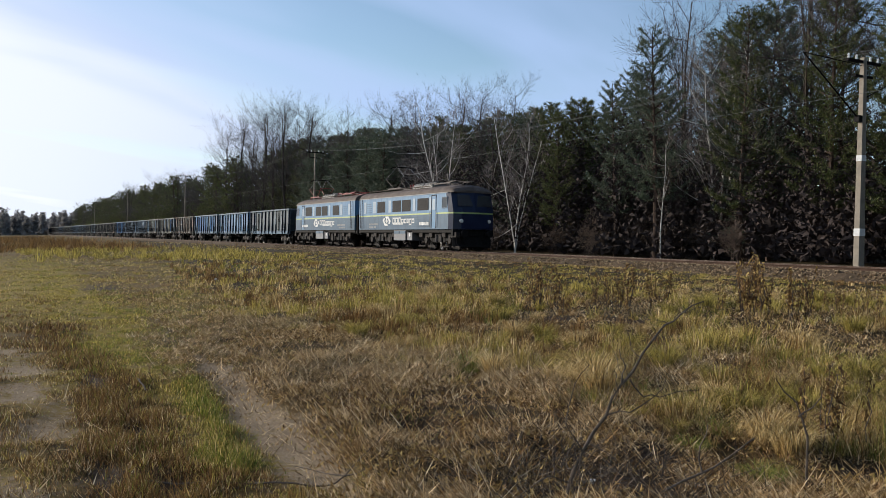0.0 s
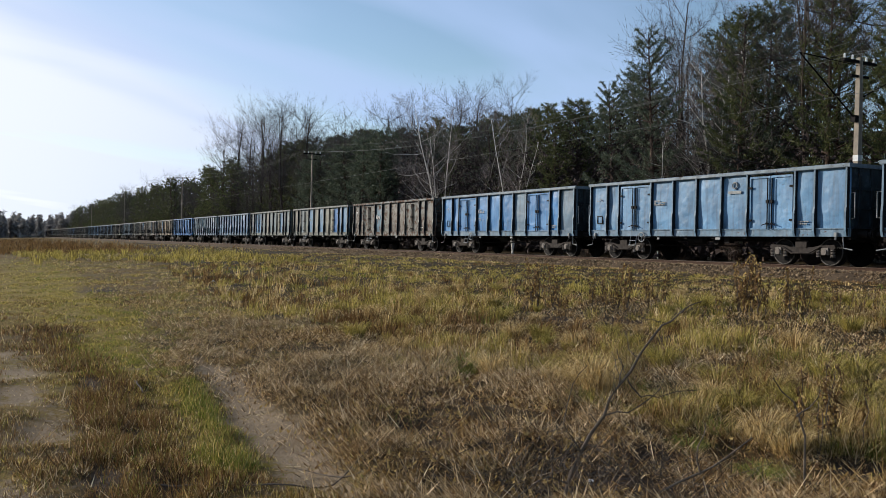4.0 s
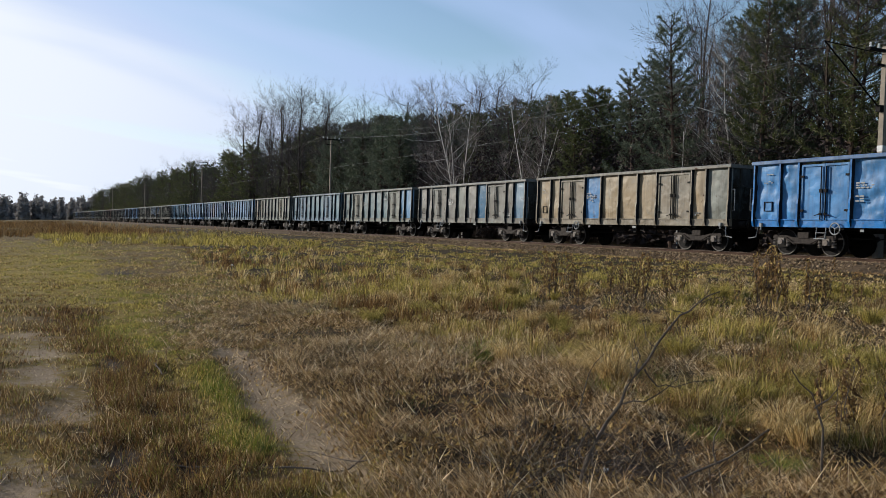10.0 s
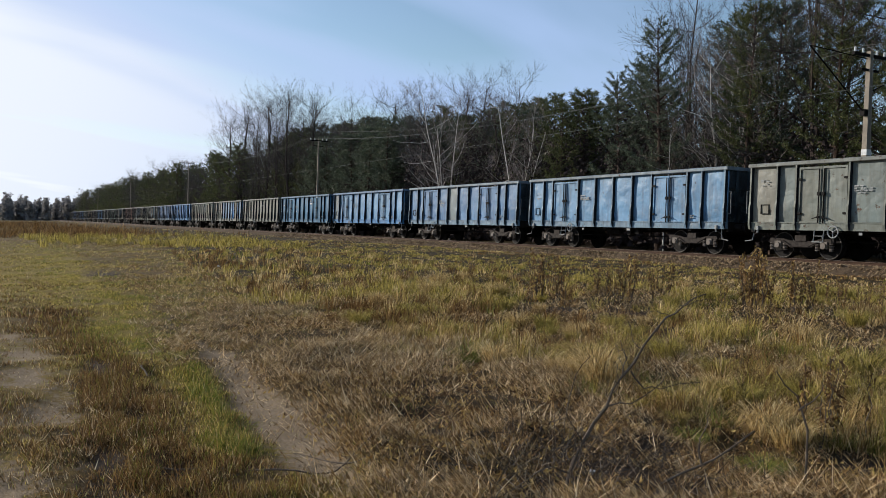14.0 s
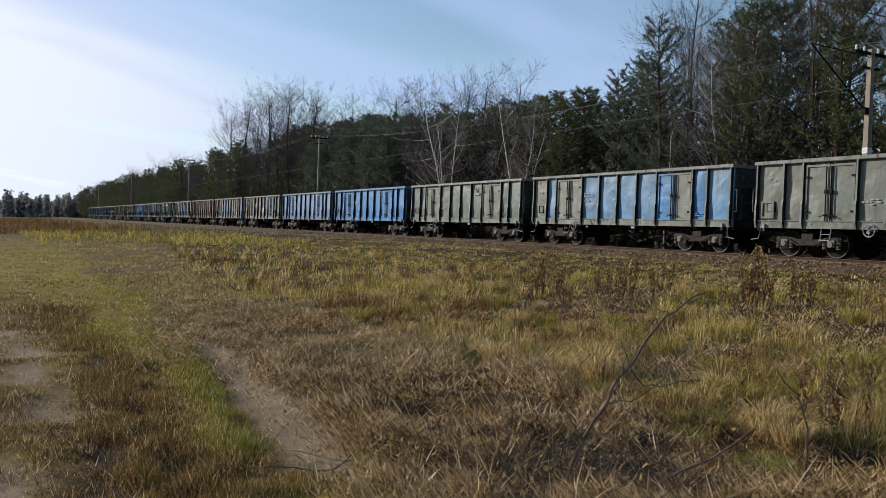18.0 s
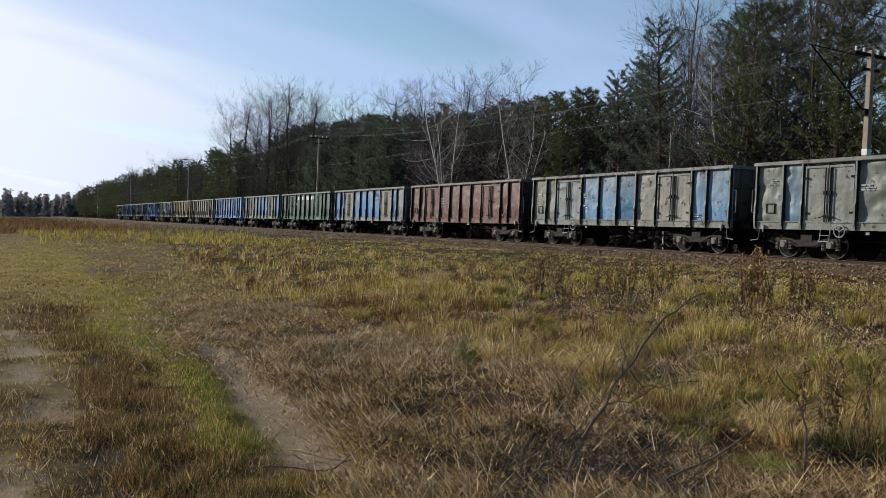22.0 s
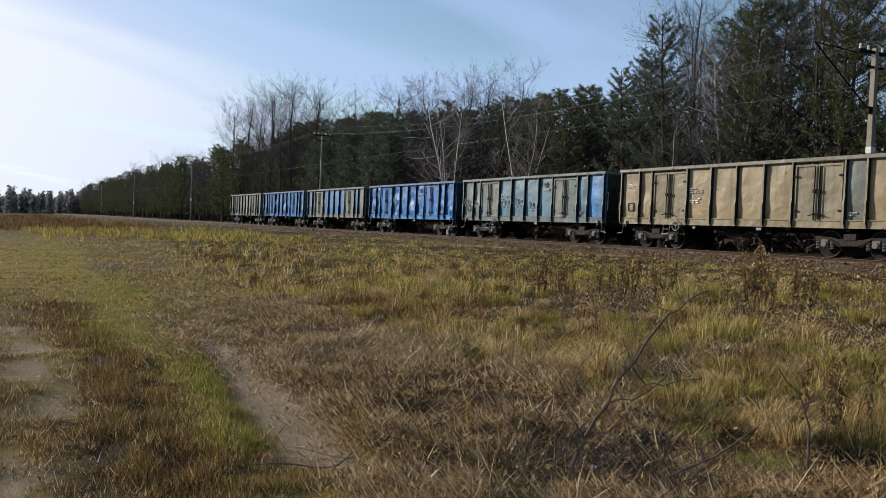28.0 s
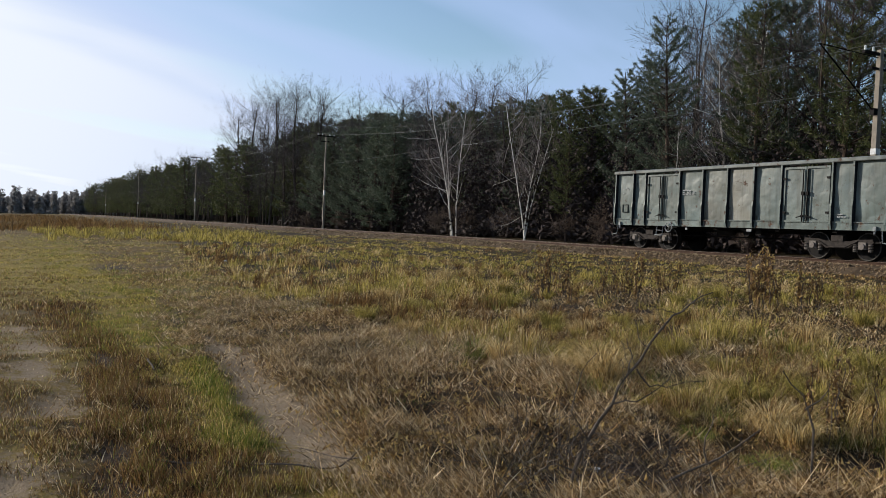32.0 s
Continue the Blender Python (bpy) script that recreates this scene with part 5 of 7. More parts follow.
    for sy in (-1.14, 1.14):
        fr.extrude_y([(-2.1, 0.78), (-1.95, 0.62), (-1.1, 0.62), (-0.7, 0.50), (0.7, 0.50), (1.1, 0.62), (1.95, 0.62), (2.1, 0.78), (2.0, 1.0), (-2.0, 1.0)], sy - 0.07, sy + 0.07)
    fr.box(-0.35, 0.35, -1.1, 1.1, 0.6, 0.95)
    frame_me = fr.mesh("frame", DARK_STEEL)
    ab = Shape().disc_y(0, 0, -1.32, -1.10, 0.19, 14).box(-0.24, 0.24, -1.24, -1.1, -0.2, 0.26)
    box_me = ab.mesh("axle_box", BRAKE_DUST)
    sand = Shape().tube([(0, -1.2, 1.0), (0.05, -1.2, 0.45), (0.25, -0.95, 0.12)], 0.03, 5).box(-0.22, 0.22, -1.33, -1.05, 0.82, 1.12).tube([(-0.35, -1.24, 0.95), (-0.3, -1.24, 0.3)], 0.03, 5).box(-0.5, 0.45, -1.22, -1.12, 0.22, 0.30)
    sand_me = sand.mesh("sand_pipe", BRAKE_DUST)
    for bxx in (x_(2.05), x_(10.65)):
        bg = new("bogie")
        bg.parent = lo
        bg.matrix_basis = pose(FLIP[0] * bxx, 0, 0)
        part("frame", frame_me, None, bg)
        for dx in (-1.53, 1.53):
            part("wheelset", wheel_me, None, bg, at=(dx, 0, R))
            part("axle_box", box_me, None, bg, at=(dx, 0, R))
            part("sand_pipe", sand_me, None, bg, at=(dx + 0.62, 0, 0))
            part("sand_pipe", sand_me, None, bg, at=pose(dx - 0.72, 0, 0))
        sp = Shape()
        for e in (-0.3, 0.3):
            for k in range(6):
                sp.loft([[(e + 0.11 * math.cos(q * math.pi / 4), -1.2 + 0.11 * math.sin(q * math.pi / 4), 0.56 + k * 0.075 + dz) for q in range(8)] for dz in (0, 0.045)])
        part("spring", sp, SPRING, bg)
    bell = Shape().box(-h - 0.28, -h + 0.05, -1.05, 1.05, 1.2, 3.75, 0.15)
    part("bellows", bell, RUBBER, lo, "black gangway bellows")
    part("bellows_skirt", Shape().box(-h - 0.22, -h + 0.05, -1.36, 1.36, 0.95, 2.45, 0.1), RUBBER, lo)
    # roof gear
    rs = Shape()
    for a, b_ in ((4.4, 5.7), (5.85, 7.2)):
        n = 9
        rs.loft([[(xx, -0.55 * math.cos(math.pi * q / (n - 1)) + 0.0, 4.02 + 0.42 * math.sin(math.pi * q / (n - 1))) for q in range(n)] for xx in (x_(b_), x_(a))])
    part("resistor_hood", rs, HOOD, lo, "ribbed grey resistor hoods")
    for k in range(12):
        xx = x_(4.5 + 0.225 * k)
        pts = [(xx, -0.57 * math.cos(math.pi * q / 6), 4.03 + 0.43 * math.sin(math.pi * q / 6)) for q in range(7)]
        part("hood_rib", Shape().tube(pts, 0.012, 4), LOUVRE, lo)
    part("roof_walk", Shape().box(x_(13.6), x_(4.2), -0.98, -0.72, 4.06, 4.09).box(x_(13.6), x_(4.2), 0.72, 0.98, 4.06, 4.09), ROOF, lo)
    part("horn", Shape().tube([(x_(0.75), -0.4, 4.02), (x_(0.4), -0.4, 4.06)], [0.03, 0.07], 8), DARK_STEEL, lo)
    part("roof_vent", Shape().box(x_(1.9), x_(1.3), -0.3, 0.3, 4.0, 4.16, 0.04), ROOF, lo)
    for u in (7.6, 8.0):
        q = Shape().tube([(x_(u), -0.3, 4.05), (x_(u), -0.3, 4.38)], 0.05, 8)
        part("insulator", q, RED, lo)

    def panto(u, up):
        p = new("pantograph")
        p.parent = lo
        p.matrix_basis = pose(FLIP[0] * x_(u), 0, 4.14)
        base = Shape().box(-1.1, 1.1, -0.62, -0.54, 0.02, 0.09).box(-1.1, 1.1, 0.54, 0.62, 0.02, 0.09)
        for a in (-1.0, 1.0):
            base.box(a - 0.04, a + 0.04, -0.6, 0.6, 0.02, 0.09)
            for y in (-0.58, 0.58):
                base.tube([(a, y, -0.12), (a, y, 0.02)], 0.05, 6)
        tone = SPRING if raised == 1 else RED
        part("base_frame", base, tone, p)
        kz, tz, kx = (0.78, 1.56, 1.5) if up else (0.13, 0.2, 1.75)
        high = Shape()
        for sx in (-1, 1):
            low = Shape()
            for y in (-0.55, 0.55):
                low.tube([(sx * 0.35, y * 0.9, 0.1), (sx * kx, y * 1.05, kz)], 0.025, 6)
                high.tube([(sx * kx, y * 1.05, kz), (sx * 0.08, y * 0.75, tz)], 0.016, 5)
            low.tube([(sx * kx, -0.6, kz), (sx * kx, 0.6, kz)], 0.02, 5)
            part("lower_arm", low, tone, p)
        part("upper_arm", high, FADED if up else tone, p)
        head = Shape()
        for sx in (-0.14, 0.14):
            head.tube([(sx, -0.95, tz - 0.16), (sx, -0.7, tz), (sx, 0.7, tz), (sx, 0.95, tz - 0.16)], 0.022, 5)
        part("pan_head", head, DARK_STEEL, p)
    panto(2.75 if raised != 1 else 10.0, True)
    panto(10.3 if raised != 1 else 2.9, False)
    tagged(lo, label, "locomotive", "double electric locomotive")
    return lo


def build_locos():
    a = build_loco("electric_locomotive", "blue electric freight locomotive half, leading, with a navy cab front", 1)
    a.matrix_basis = pose(-(43.2 + 7.125), TRACK_Y, 0)
    FLIP[0] = -1
    b = build_loco("electric_locomotive", "blue electric freight locomotive half, trailing, with louvred side windows", 0)
    FLIP[0] = 1
    b.matrix_basis = pose(-(58.25 + 7.125), TRACK_Y, 0)
    TRAIN.append((a, -(43.2 + 7.125)))
    TRAIN.append((b, -(58.25 + 7.125)))


build_locos()


# ---- woods ----
class Soup:
    """Triangles for leaves and twigs."""

    def __init__(self):
        self.v, self.t = [], []

    def tri(self, a, b, c):
        n = len(self.v)
        self.v += [a, b, c]
        self.t.append((n, n + 1, n + 2))

    def sliver(self, p, q, w, side):
        s = side * w
        self.tri(tuple(p - s), tuple(p + s), tuple(q))

    def mesh(self, name, mat):
        return tri_mesh(name, np.array(self.v), np.array(self.t), mat)


def rand_dir(r, up=0.0):
    a, z = r.uniform(0, 6.283), r.uniform(-1, 1)
    k = math.sqrt(1 - z * z)
    return Vector((k * math.cos(a), k * math.sin(a), z + up)).normalized()


def pine_meshes(seed, h, low, spread, mat, dense=1.0, fat=1.0):
    """A Scots pine: a slim trunk, whorls of upswept limbs, and bottle-brush shoots of needles along each limb."""
    r = random.Random(seed)
    trunk, needles = Shape(), Soup()
    bend = [r.uniform(-0.3, 0.3) for _ in range(4)]

    def axis_at(z):
        k = z / h
        return Vector((bend[0] * math.sin(2.5 * k + bend[1] * 5), bend[2] * math.sin(3 * k + bend[3] * 5), z))

    def shoot(p, d, ln, n):
        for _ in range(n):
            c = p + d * ln * r.random()
            e = (d * 0.75 + rand_dir(r) * 0.9).normalized()
            needles.sliver(c, c + e * r.uniform(0.13, 0.24) * fat, r.uniform(0.011, 0.020) * fat, e.cross(rand_dir(r)).normalized())

    zs = [h * k / 9 for k in range(10)]
    trunk.tube([axis_at(z) for z in zs], [0.155 * (1 - 0.93 * k / 9) * h / 14 + 0.012 for k in range(10)], 7)
    z = low * h
    while z < h * 0.985:
        k = (z / h - low) / (1 - low)
        reach = spread * (1 - k) ** 0.6 * (0.45 + 0.55 * min(1, k * 4 + 0.3)) * r.uniform(0.8, 1.15) + 0.18
        first = r.uniform(0, 6.283)
        limbs = r.choice((4, 5, 5, 6))
        for j in range(limbs):
            if r.random() < 0.12:
                continue
            a = first + 6.283 * j / limbs + r.uniform(-0.35, 0.35)
            ln = reach * r.uniform(0.45, 1.2)
            tilt = r.uniform(-0.05, 0.25) + 0.75 * k
            d = Vector((math.cos(a), math.sin(a), tilt))
            p0 = axis_at(z + r.uniform(-0.12, 0.12))
            mid = p0 + d * ln * 0.55
            tip = p0 + d * ln + Vector((0, 0, 0.20 * ln))
            trunk.tube([p0, mid, tip], [0.022 + 0.012 * ln, 0.014 + 0.004 * ln, 0.006], 3, False)
            n = max(3, int((3 + ln * 5.0) * dense))
            for q in range(n):
                t = 1 - 0.70 * (q / n) ** 1.1
                c = p0.lerp(mid, t / 0.55) if t < 0.55 else mid.lerp(tip, (t - 0.55) / 0.45)
                side = Vector((-d.y, d.x, 0)) * r.uniform(-1, 1)
                e = (Vector((d.x, d.y, 0)) * 0.6 + side + Vector((0, 0, r.uniform(0.15, 0.9)))).normalized()
                shoot(c, e, r.uniform(0.25, 0.60) * (0.7 + 0.4 * ln / spread) * (1 if fat < 1.5 else 1.2), 17)
        z += r.uniform(0.42, 0.66) * (0.75 + 0.25 * h / 14)
    shoot(axis_at(h * 0.97), Vector((0, 0, 1)), 0.7, 16)
    for _ in range(14):
        a, zz = r.uniform(0, 6.283), r.uniform(0.12, low + 0.1) * h
        p0 = axis_at(zz)
        trunk.tube([p0, p0 + Vector((math.cos(a), math.sin(a), r.uniform(-0.2, 0.2))) * r.uniform(0.4, 1.3)], [0.018, 0.005], 3, False)
    return trunk, needles.mesh("crown", mat)


def bare_meshes(seed, h, width, bark, twig, forks=12, stems=1, clear=0.25, fine=1.0, thick=1.0):
    """A leafless tree: tapering stem, rising limbs, and a haze of fine twigs."""
    r = random.Random(seed)
    trunk, tw = Shape(), Soup()

    def grow(p, d, ln, rad, level):
        n = 4 if level < 2 else 3
        pts, rr = [p], [rad]
        q, v = p.copy(), d.copy()
        for k in range(n):
            v = (v + rand_dir(r) * (0.16 if level else 0.11) + Vector((0, 0, 0.10 if level else 0.02))).normalized()
            q = q + v * ln / n
            pts.append(q.copy())
            rr.append(rad * (1 - 0.82 * (k + 1) / n) + 0.004)
        if level < 2:
            trunk.tube(pts, rr, 6 if level == 0 else 4, False)
        else:
            for a, b, c in zip(pts, pts[1:], rr):
                sd = (b - a).cross(rand_dir(r)).normalized()
                tw.sliver(a, b + (b - a) * 0.1, max(c, 0.009), sd)
        if level >= 3:
            return
        kids = (forks, 11, 9)[level]
        kids = max(2, int(kids * (fine if level else 1)))
        for k in range(kids):
            t = (clear + (1 - clear) * (k + r.random()) / kids) if level == 0 else r.uniform(0.25, 1.0)
            i = min(int(t * n), n - 1)
            s = pts[i].lerp(pts[i + 1], t * n - i)
            rad2 = rr[i] * (0.36 if level == 0 else 0.42)
            v2 = (v * (0.62 if level == 0 else 0.8) + rand_dir(r, 0.15) * (0.95 if level == 0 else 0.75)).normalized()
            if level == 0:
                ll = width * (1.0 - 0.45 * t) * r.uniform(0.7, 1.2)
            else:
                ll = ln * r.uniform(0.35, 0.6)
            grow(s, v2, ll, max(rad2, 0.006), level + 1)

    for k in range(stems):
        lean = rand_dir(r) * (0.06 if stems == 1 else 0.13)
        grow(Vector((r.uniform(-0.2, 0.2) * (stems > 1), r.uniform(-0.2, 0.2) * (stems > 1), 0)), (Vector((0, 0, 1)) + Vector((lean.x, lean.y, 0))).normalized(), h * (1 if k == 0 else r.uniform(0.75, 0.98)), 0.012 * h * thick / math.sqrt(stems), 0)
    return trunk, tw.mesh("crown", twig)


def plant(kind, trunk, crown, bark, label, category, group):
    root = tagged(new(kind), label, category, group)
    part("trunk", trunk, bark, root)
    part("crown", crown, None, root)
    return root


def build_woods():
    r = random.Random(21)
    pines = []
    for i, (h, low, spread, mat, dense, fat) in enumerate(((14.0, 0.20, 2.6, NEEDLES, 1.5, 1.15), (14.0, 0.26, 2.3, NEEDLES_GREY, 1.5, 1.15), (14.0, 0.10, 2.8, NEEDLES, 1.0, 1.6), (14.0, 0.30, 2.5, NEEDLES_GREY, 1.5, 1.15), (14.0, 0.05, 2.9, NEEDLES_GREY, 1.0, 1.6), (14.0, 0.10, 2.7, NEEDLES, 0.45, 2.3))):
        t, c = pine_meshes(100 + i, h, low, spread, mat, dense, fat)
        pines.append(plant("pine_tree", t, c, PINE_BARK, "dense dark green pine at the edge of the wood", "pine tree", "pines of the wood"))
    bares = []
    for i, (h, w, bark, tw, forks, stems, clear, fine, lab) in enumerate((
            (13.0, 4.2, BIRCH, TWIG, 14, 3, 0.22, 0.9, "leafless birch with pale forked stems"),
            (12.0, 3.4, BIRCH, TWIG, 12, 3, 0.25, 1.0, "leafless birch with slender white stems"),
            (18.0, 7.6, BARK, TWIG_DARK, 17, 1, 0.30, 1.0, "tall leafless broad-crowned tree"),
            (16.0, 5.9, BARK, TWIG_DARK, 15, 2, 0.28, 1.0, "leafless grey-brown tree with many fine twigs"),
            (9.0, 2.2, BIRCH, TWIG_BROWN, 10, 1, 0.35, 0.8, "thin leaning young birch without leaves"))):
        t, c = bare_meshes(300 + i, h, w, bark, tw, forks, stems, clear, fine, (0.8, 0.75, 1.15, 1.0, 0.5)[i])
        bares.append(plant("bare_tree", t, c, bark, lab, "bare tree", "leafless trees of the wood edge"))
    shrubs = []
    for i in range(3):
        t, c = bare_meshes(500 + i, 3.0, 1.5, BARK, TWIG_BROWN, 8, 5, 0.15, 0.9, 0.8)
        shrubs.append(plant("bare_shrub", t, c, BARK, "tangled leafless brown shrub under the trees", "shrub", "undergrowth shrubs"))
    taken = set()

    def put(src, x, y, size, lean=0.0, turn=None, flat=1.0):
        m = pose(x, y, float(ground_z(x, y)) - 0.05, lean, r.uniform(-2, 2), r.uniform(0, 360) if turn is None else turn)
        if src in taken:
            ob = copy_thing(src, m)
        else:
            taken.add(src)
            ob = src
            ob.matrix_basis = m
        ob.scale = (size * flat, size * flat, size)
        return ob

    # tall pines, the stand beyond the track on the near stretch
    for row, (y, n) in enumerate(((34.5, 14), (37.5, 13), (41.5, 12), (46.0, 10), (52.0, 9))):
        for k in range(n):
            x = -46 + 64 * (k + r.uniform(-0.35, 0.35)) / n + (row % 2) * 1.7
            edge = min(1.0, max(0.0, (x * 34.5 / y + 43) / 6))
            # a gap cut to fit the camera's bearing, where bare trees let sky through
            if -1.09 < x / y < -0.95 and (row > 0 or k % 2):
                put(bares[r.choice((2, 3, 3))], x, y, r.uniform(0.85, 1.1))
                continue
            if row > 1 and x > -42 and r.random() < 0.45:
                continue
            hgt = (12.2 + 2.0 * r.random() + 0.20 * (y - 34)) * (0.70 + 0.30 * edge)
            put(pines[(r.choice((1, 3, 0)) if x < -27 else r.choice((0, 0, 2, 4))) if row < 3 else r.choice((2, 4))], x, y + r.uniform(-1, 1), hgt / 14)
    # pines out of view to the east, added to block low sky light
    for k in range(54):
        put(pines[5], 18 + 130 * (k + r.random()) / 54, 34 + r.uniform(0, 14), (13 + 3 * r.random()) / 14, flat=1.3)
    # lower mixed wood further along
    for row, (y, n) in enumerate(((37.5, 22), (42.0, 20), (48.0, 16))):
        for k in range(n):
            x = -118 + 72 * (k + r.uniform(-0.4, 0.4)) / n
            hgt = 9.7 + 1.5 * r.random() + 0.22 * (y - 37) + 0.05 * max(0.0, -52 - x)
            put(pines[r.choice((2, 2, 4, 4))], x, y + r.uniform(-1.2, 1.2), hgt / 14, flat=1.15)
    # thick dark stand by the second pole
    for k in range(9):
        put(pines[4], -99 + 3.0 * k + r.uniform(-1, 1), 34.5 + r.uniform(-0.8, 1.5), (9.5 + 2.4 * r.random()) / 14, flat=1.3)
    # the wood runs on beside the line into the distance
    for row, (y, n) in enumerate(((36.0, 30), (42.0, 26), (50.0, 20))):
        for k in range(n):
            x = -120 - 330 * ((k + r.random()) / n) ** 1.25
            hgt = 12.0 + 2.5 * r.random() + 0.25 * (y - 36)
            put(pines[5], x, y + r.uniform(-2, 2), hgt / 14, flat=1.35)
    # leafless trees along the edge
    put(bares[0], -62.0, 33.4, 0.95, 0, 30)
    put(bares[1], -50.7, 33.2, 0.86, 0, 100)
    put(bares[4], -36.0, 33.4, 0.75, 7, 250)
    put(bares[2], -122.0, 34.5, 1.0, 0, 10)
    for k in range(11):
        put(bares[3], -118 - 55 * (k + r.random()) / 11, 33.2 + r.uniform(0, 1.4), r.uniform(0.5, 0.68))
    for x, y, s in ((-128, 35, 1.15), (-116, 35, 1.1), (-110, 34.5, 1.05), (-136, 35, 1.1), (-104, 36, 1.0), (-143, 35, 1.05), (-98, 38, 0.98), (-92, 38, 0.92), (-86, 39, 0.88), (-119, 37, 1.15), (-131, 38, 1.15), (-113, 38, 1.1), (-107, 37, 1.05), (-101, 35, 0.95), (-139, 38, 1.1), (-95, 36, 0.9)):
        put(bares[r.choice((2, 3))], x, y, 0.95 * s)
    for k in range(15):
        xx = -90 + 46 * (k + r.random()) / 15
        put(bares[r.choice((3, 3, 2))], xx, 35.5 + r.uniform(0, 5), r.uniform(0.74, 0.88) * (0.70 if xx > -60 else 1.0))
    for i, (x, y, s) in enumerate(((-33, 44, 0.92), (-29, 47, 0.98), (-43, 42, 0.82), (-38, 40, 0.9), (-35.5, 37, 1.0), (-31, 39, 1.05), (-26, 42, 1.1), (-22, 40, 1.15), (-18, 43, 1.2), (-28, 36, 1.1), (-24, 37.5, 1.2), (-15, 39, 1.2), (-20, 48, 1.2), (-11, 45, 1.2))):
        put(bares[0 if i == 4 else 3], x, y, s)
    for k in range(14):
        put(bares[r.choice((2, 3))], -150 - 260 * (k / 14) ** 1.3 - r.uniform(0, 8), 34 + r.uniform(0, 6), r.uniform(0.62, 0.85))
    for k in range(30):
        put(bares[r.choice((2, 3))], -165 - 300 * ((k + r.random()) / 30) ** 1.2, 33 + r.uniform(0, 5), r.uniform(0.5, 0.85))
    # undergrowth
    for k in range(44):
        x = -112 + 112 * (k + r.random()) / 44
        put(shrubs[k % 3], x, 33.0 + r.uniform(0, 3.4), r.uniform(0.4, 0.85), flat=1.3)
    for k in range(24):
        put(pines[4], -90 + 92 * (k + r.random()) / 24, 36 + r.uniform(0, 6), r.uniform(0.22, 0.42), flat=1.5)


build_woods()


def build_far_woods():
    """The wood behind the front rows and along the skyline: clumps of foliage that merge with distance."""
    r = np.random.default_rng(5)

    def belt(name, xs, ys, hs, per, size, mat, label):
        v, t = [], []
        for x, y, h in zip(xs, ys, hs):
            z0 = float(ground_z(x, y))
            n = per
            k = r.random(n)
            rad = (0.35 + 0.65 * (1 - k) ** 0.7) * h * 0.17
            a = r.random(n) * 6.283
            c = np.stack([x + rad * np.cos(a) * r.random(n) ** 0.4, y + rad * np.sin(a) * r.random(n) ** 0.4, z0 + h * (0.04 + 0.96 * k)], 1)
            p = c[:, None] + r.normal(size=(n, 3, 3)) * size * (0.4 + 0.6 * (1 - k))[:, None, None]
            b = sum(len(q) for q in v)
            v.append(p.reshape(-1, 3))
            t.append(b + np.arange(3 * n).reshape(-1, 3))
        tagged(new(name, tri_mesh(name, np.concatenate(v), np.concatenate(t), mat)), label, "woods", kind="stuff")

    n = 400
    x = -470 + 520 * r.random(n) ** 0.7
    y = 54 + 20 * r.random(n)
    belt("wood_interior", x, y, 12.0 + 3 * r.random(n) - 2.5 * ((x < -47) & (x > -118)) - 5.0 * (x >= -47), 520, 0.55, NEEDLES, "dark mass of pines deep in the wood")
    # near-black low clumps, added to close the sky gaps under the trees
    n = 260
    x = -330 + 350 * r.random(n)
    y = 50 + 14 * r.random(n)
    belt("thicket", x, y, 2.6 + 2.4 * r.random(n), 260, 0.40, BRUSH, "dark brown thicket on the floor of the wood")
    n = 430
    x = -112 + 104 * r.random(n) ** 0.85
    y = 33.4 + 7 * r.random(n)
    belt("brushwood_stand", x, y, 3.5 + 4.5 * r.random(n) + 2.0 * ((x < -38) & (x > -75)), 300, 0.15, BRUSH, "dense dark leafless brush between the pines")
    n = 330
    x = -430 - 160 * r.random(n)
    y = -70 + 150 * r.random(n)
    belt("distant_woods", x, y, 8.5 + 5 * r.random(n) ** 2, 260, 1.0, HAZED_WOOD, "hazy distant wood along the skyline")


build_far_woods()


# ---- grass and herbs ----
def blades(name, x, y, h, w, lean, bend, mat, label, category="grass", lift=0.0):
    """Many curved blades in one mesh."""
    n = len(x)
    z = ground_z(x, y) - 0.015 + lift
    a = RNG.random(n) * 6.283
    wind = RNG.normal(size=n) * 0.25
    dx, dy = np.cos(a) * lean + 0.10 * lean, np.sin(a) * lean + wind * 0.1
    f = RNG.random(n) * 6.283
    sx, sy = np.cos(f) * w * 0.5, np.sin(f) * w * 0.5
    root = np.stack([x, y, z], 1)
    up = np.sqrt(np.clip(1 - lean * lean, 0.03, 1))
    m = root + np.stack([dx * h * 0.45, dy * h * 0.45, h * 0.58 * up], 1)
    tip = root + np.stack([dx * h * (1 + bend), dy * h * (1 + bend), h * up * (1 - 0.35 * bend)], 1)
    s = np.stack([sx, sy, np.zeros(n)], 1)
    v = np.stack([root - s, root + s, m - s * 0.7, m + s * 0.7, tip], 1).reshape(-1, 3)
    t = np.array([(0, 1, 3), (0, 3, 2), (2, 3, 4)])
    tris = (t[None] + 5 * np.arange(n)[:, None, None]).reshape(-1, 3)
    tagged(new(name, tri_mesh(name, v, tris, mat)), label, category, kind="stuff")


def scatter(n, r0=2.6, r1=75.0, a0=-14.0, a1=72.0):
    """Points over the field, thinning with the distance from where one stands."""
    rr = np.exp(np.log(r0) + (np.log(r1) - np.log(r0)) * RNG.random(n))
    a = np.radians(a0 + (a1 - a0) * RNG.random(n))
    return -rr * np.cos(a), rr * np.sin(a), rr


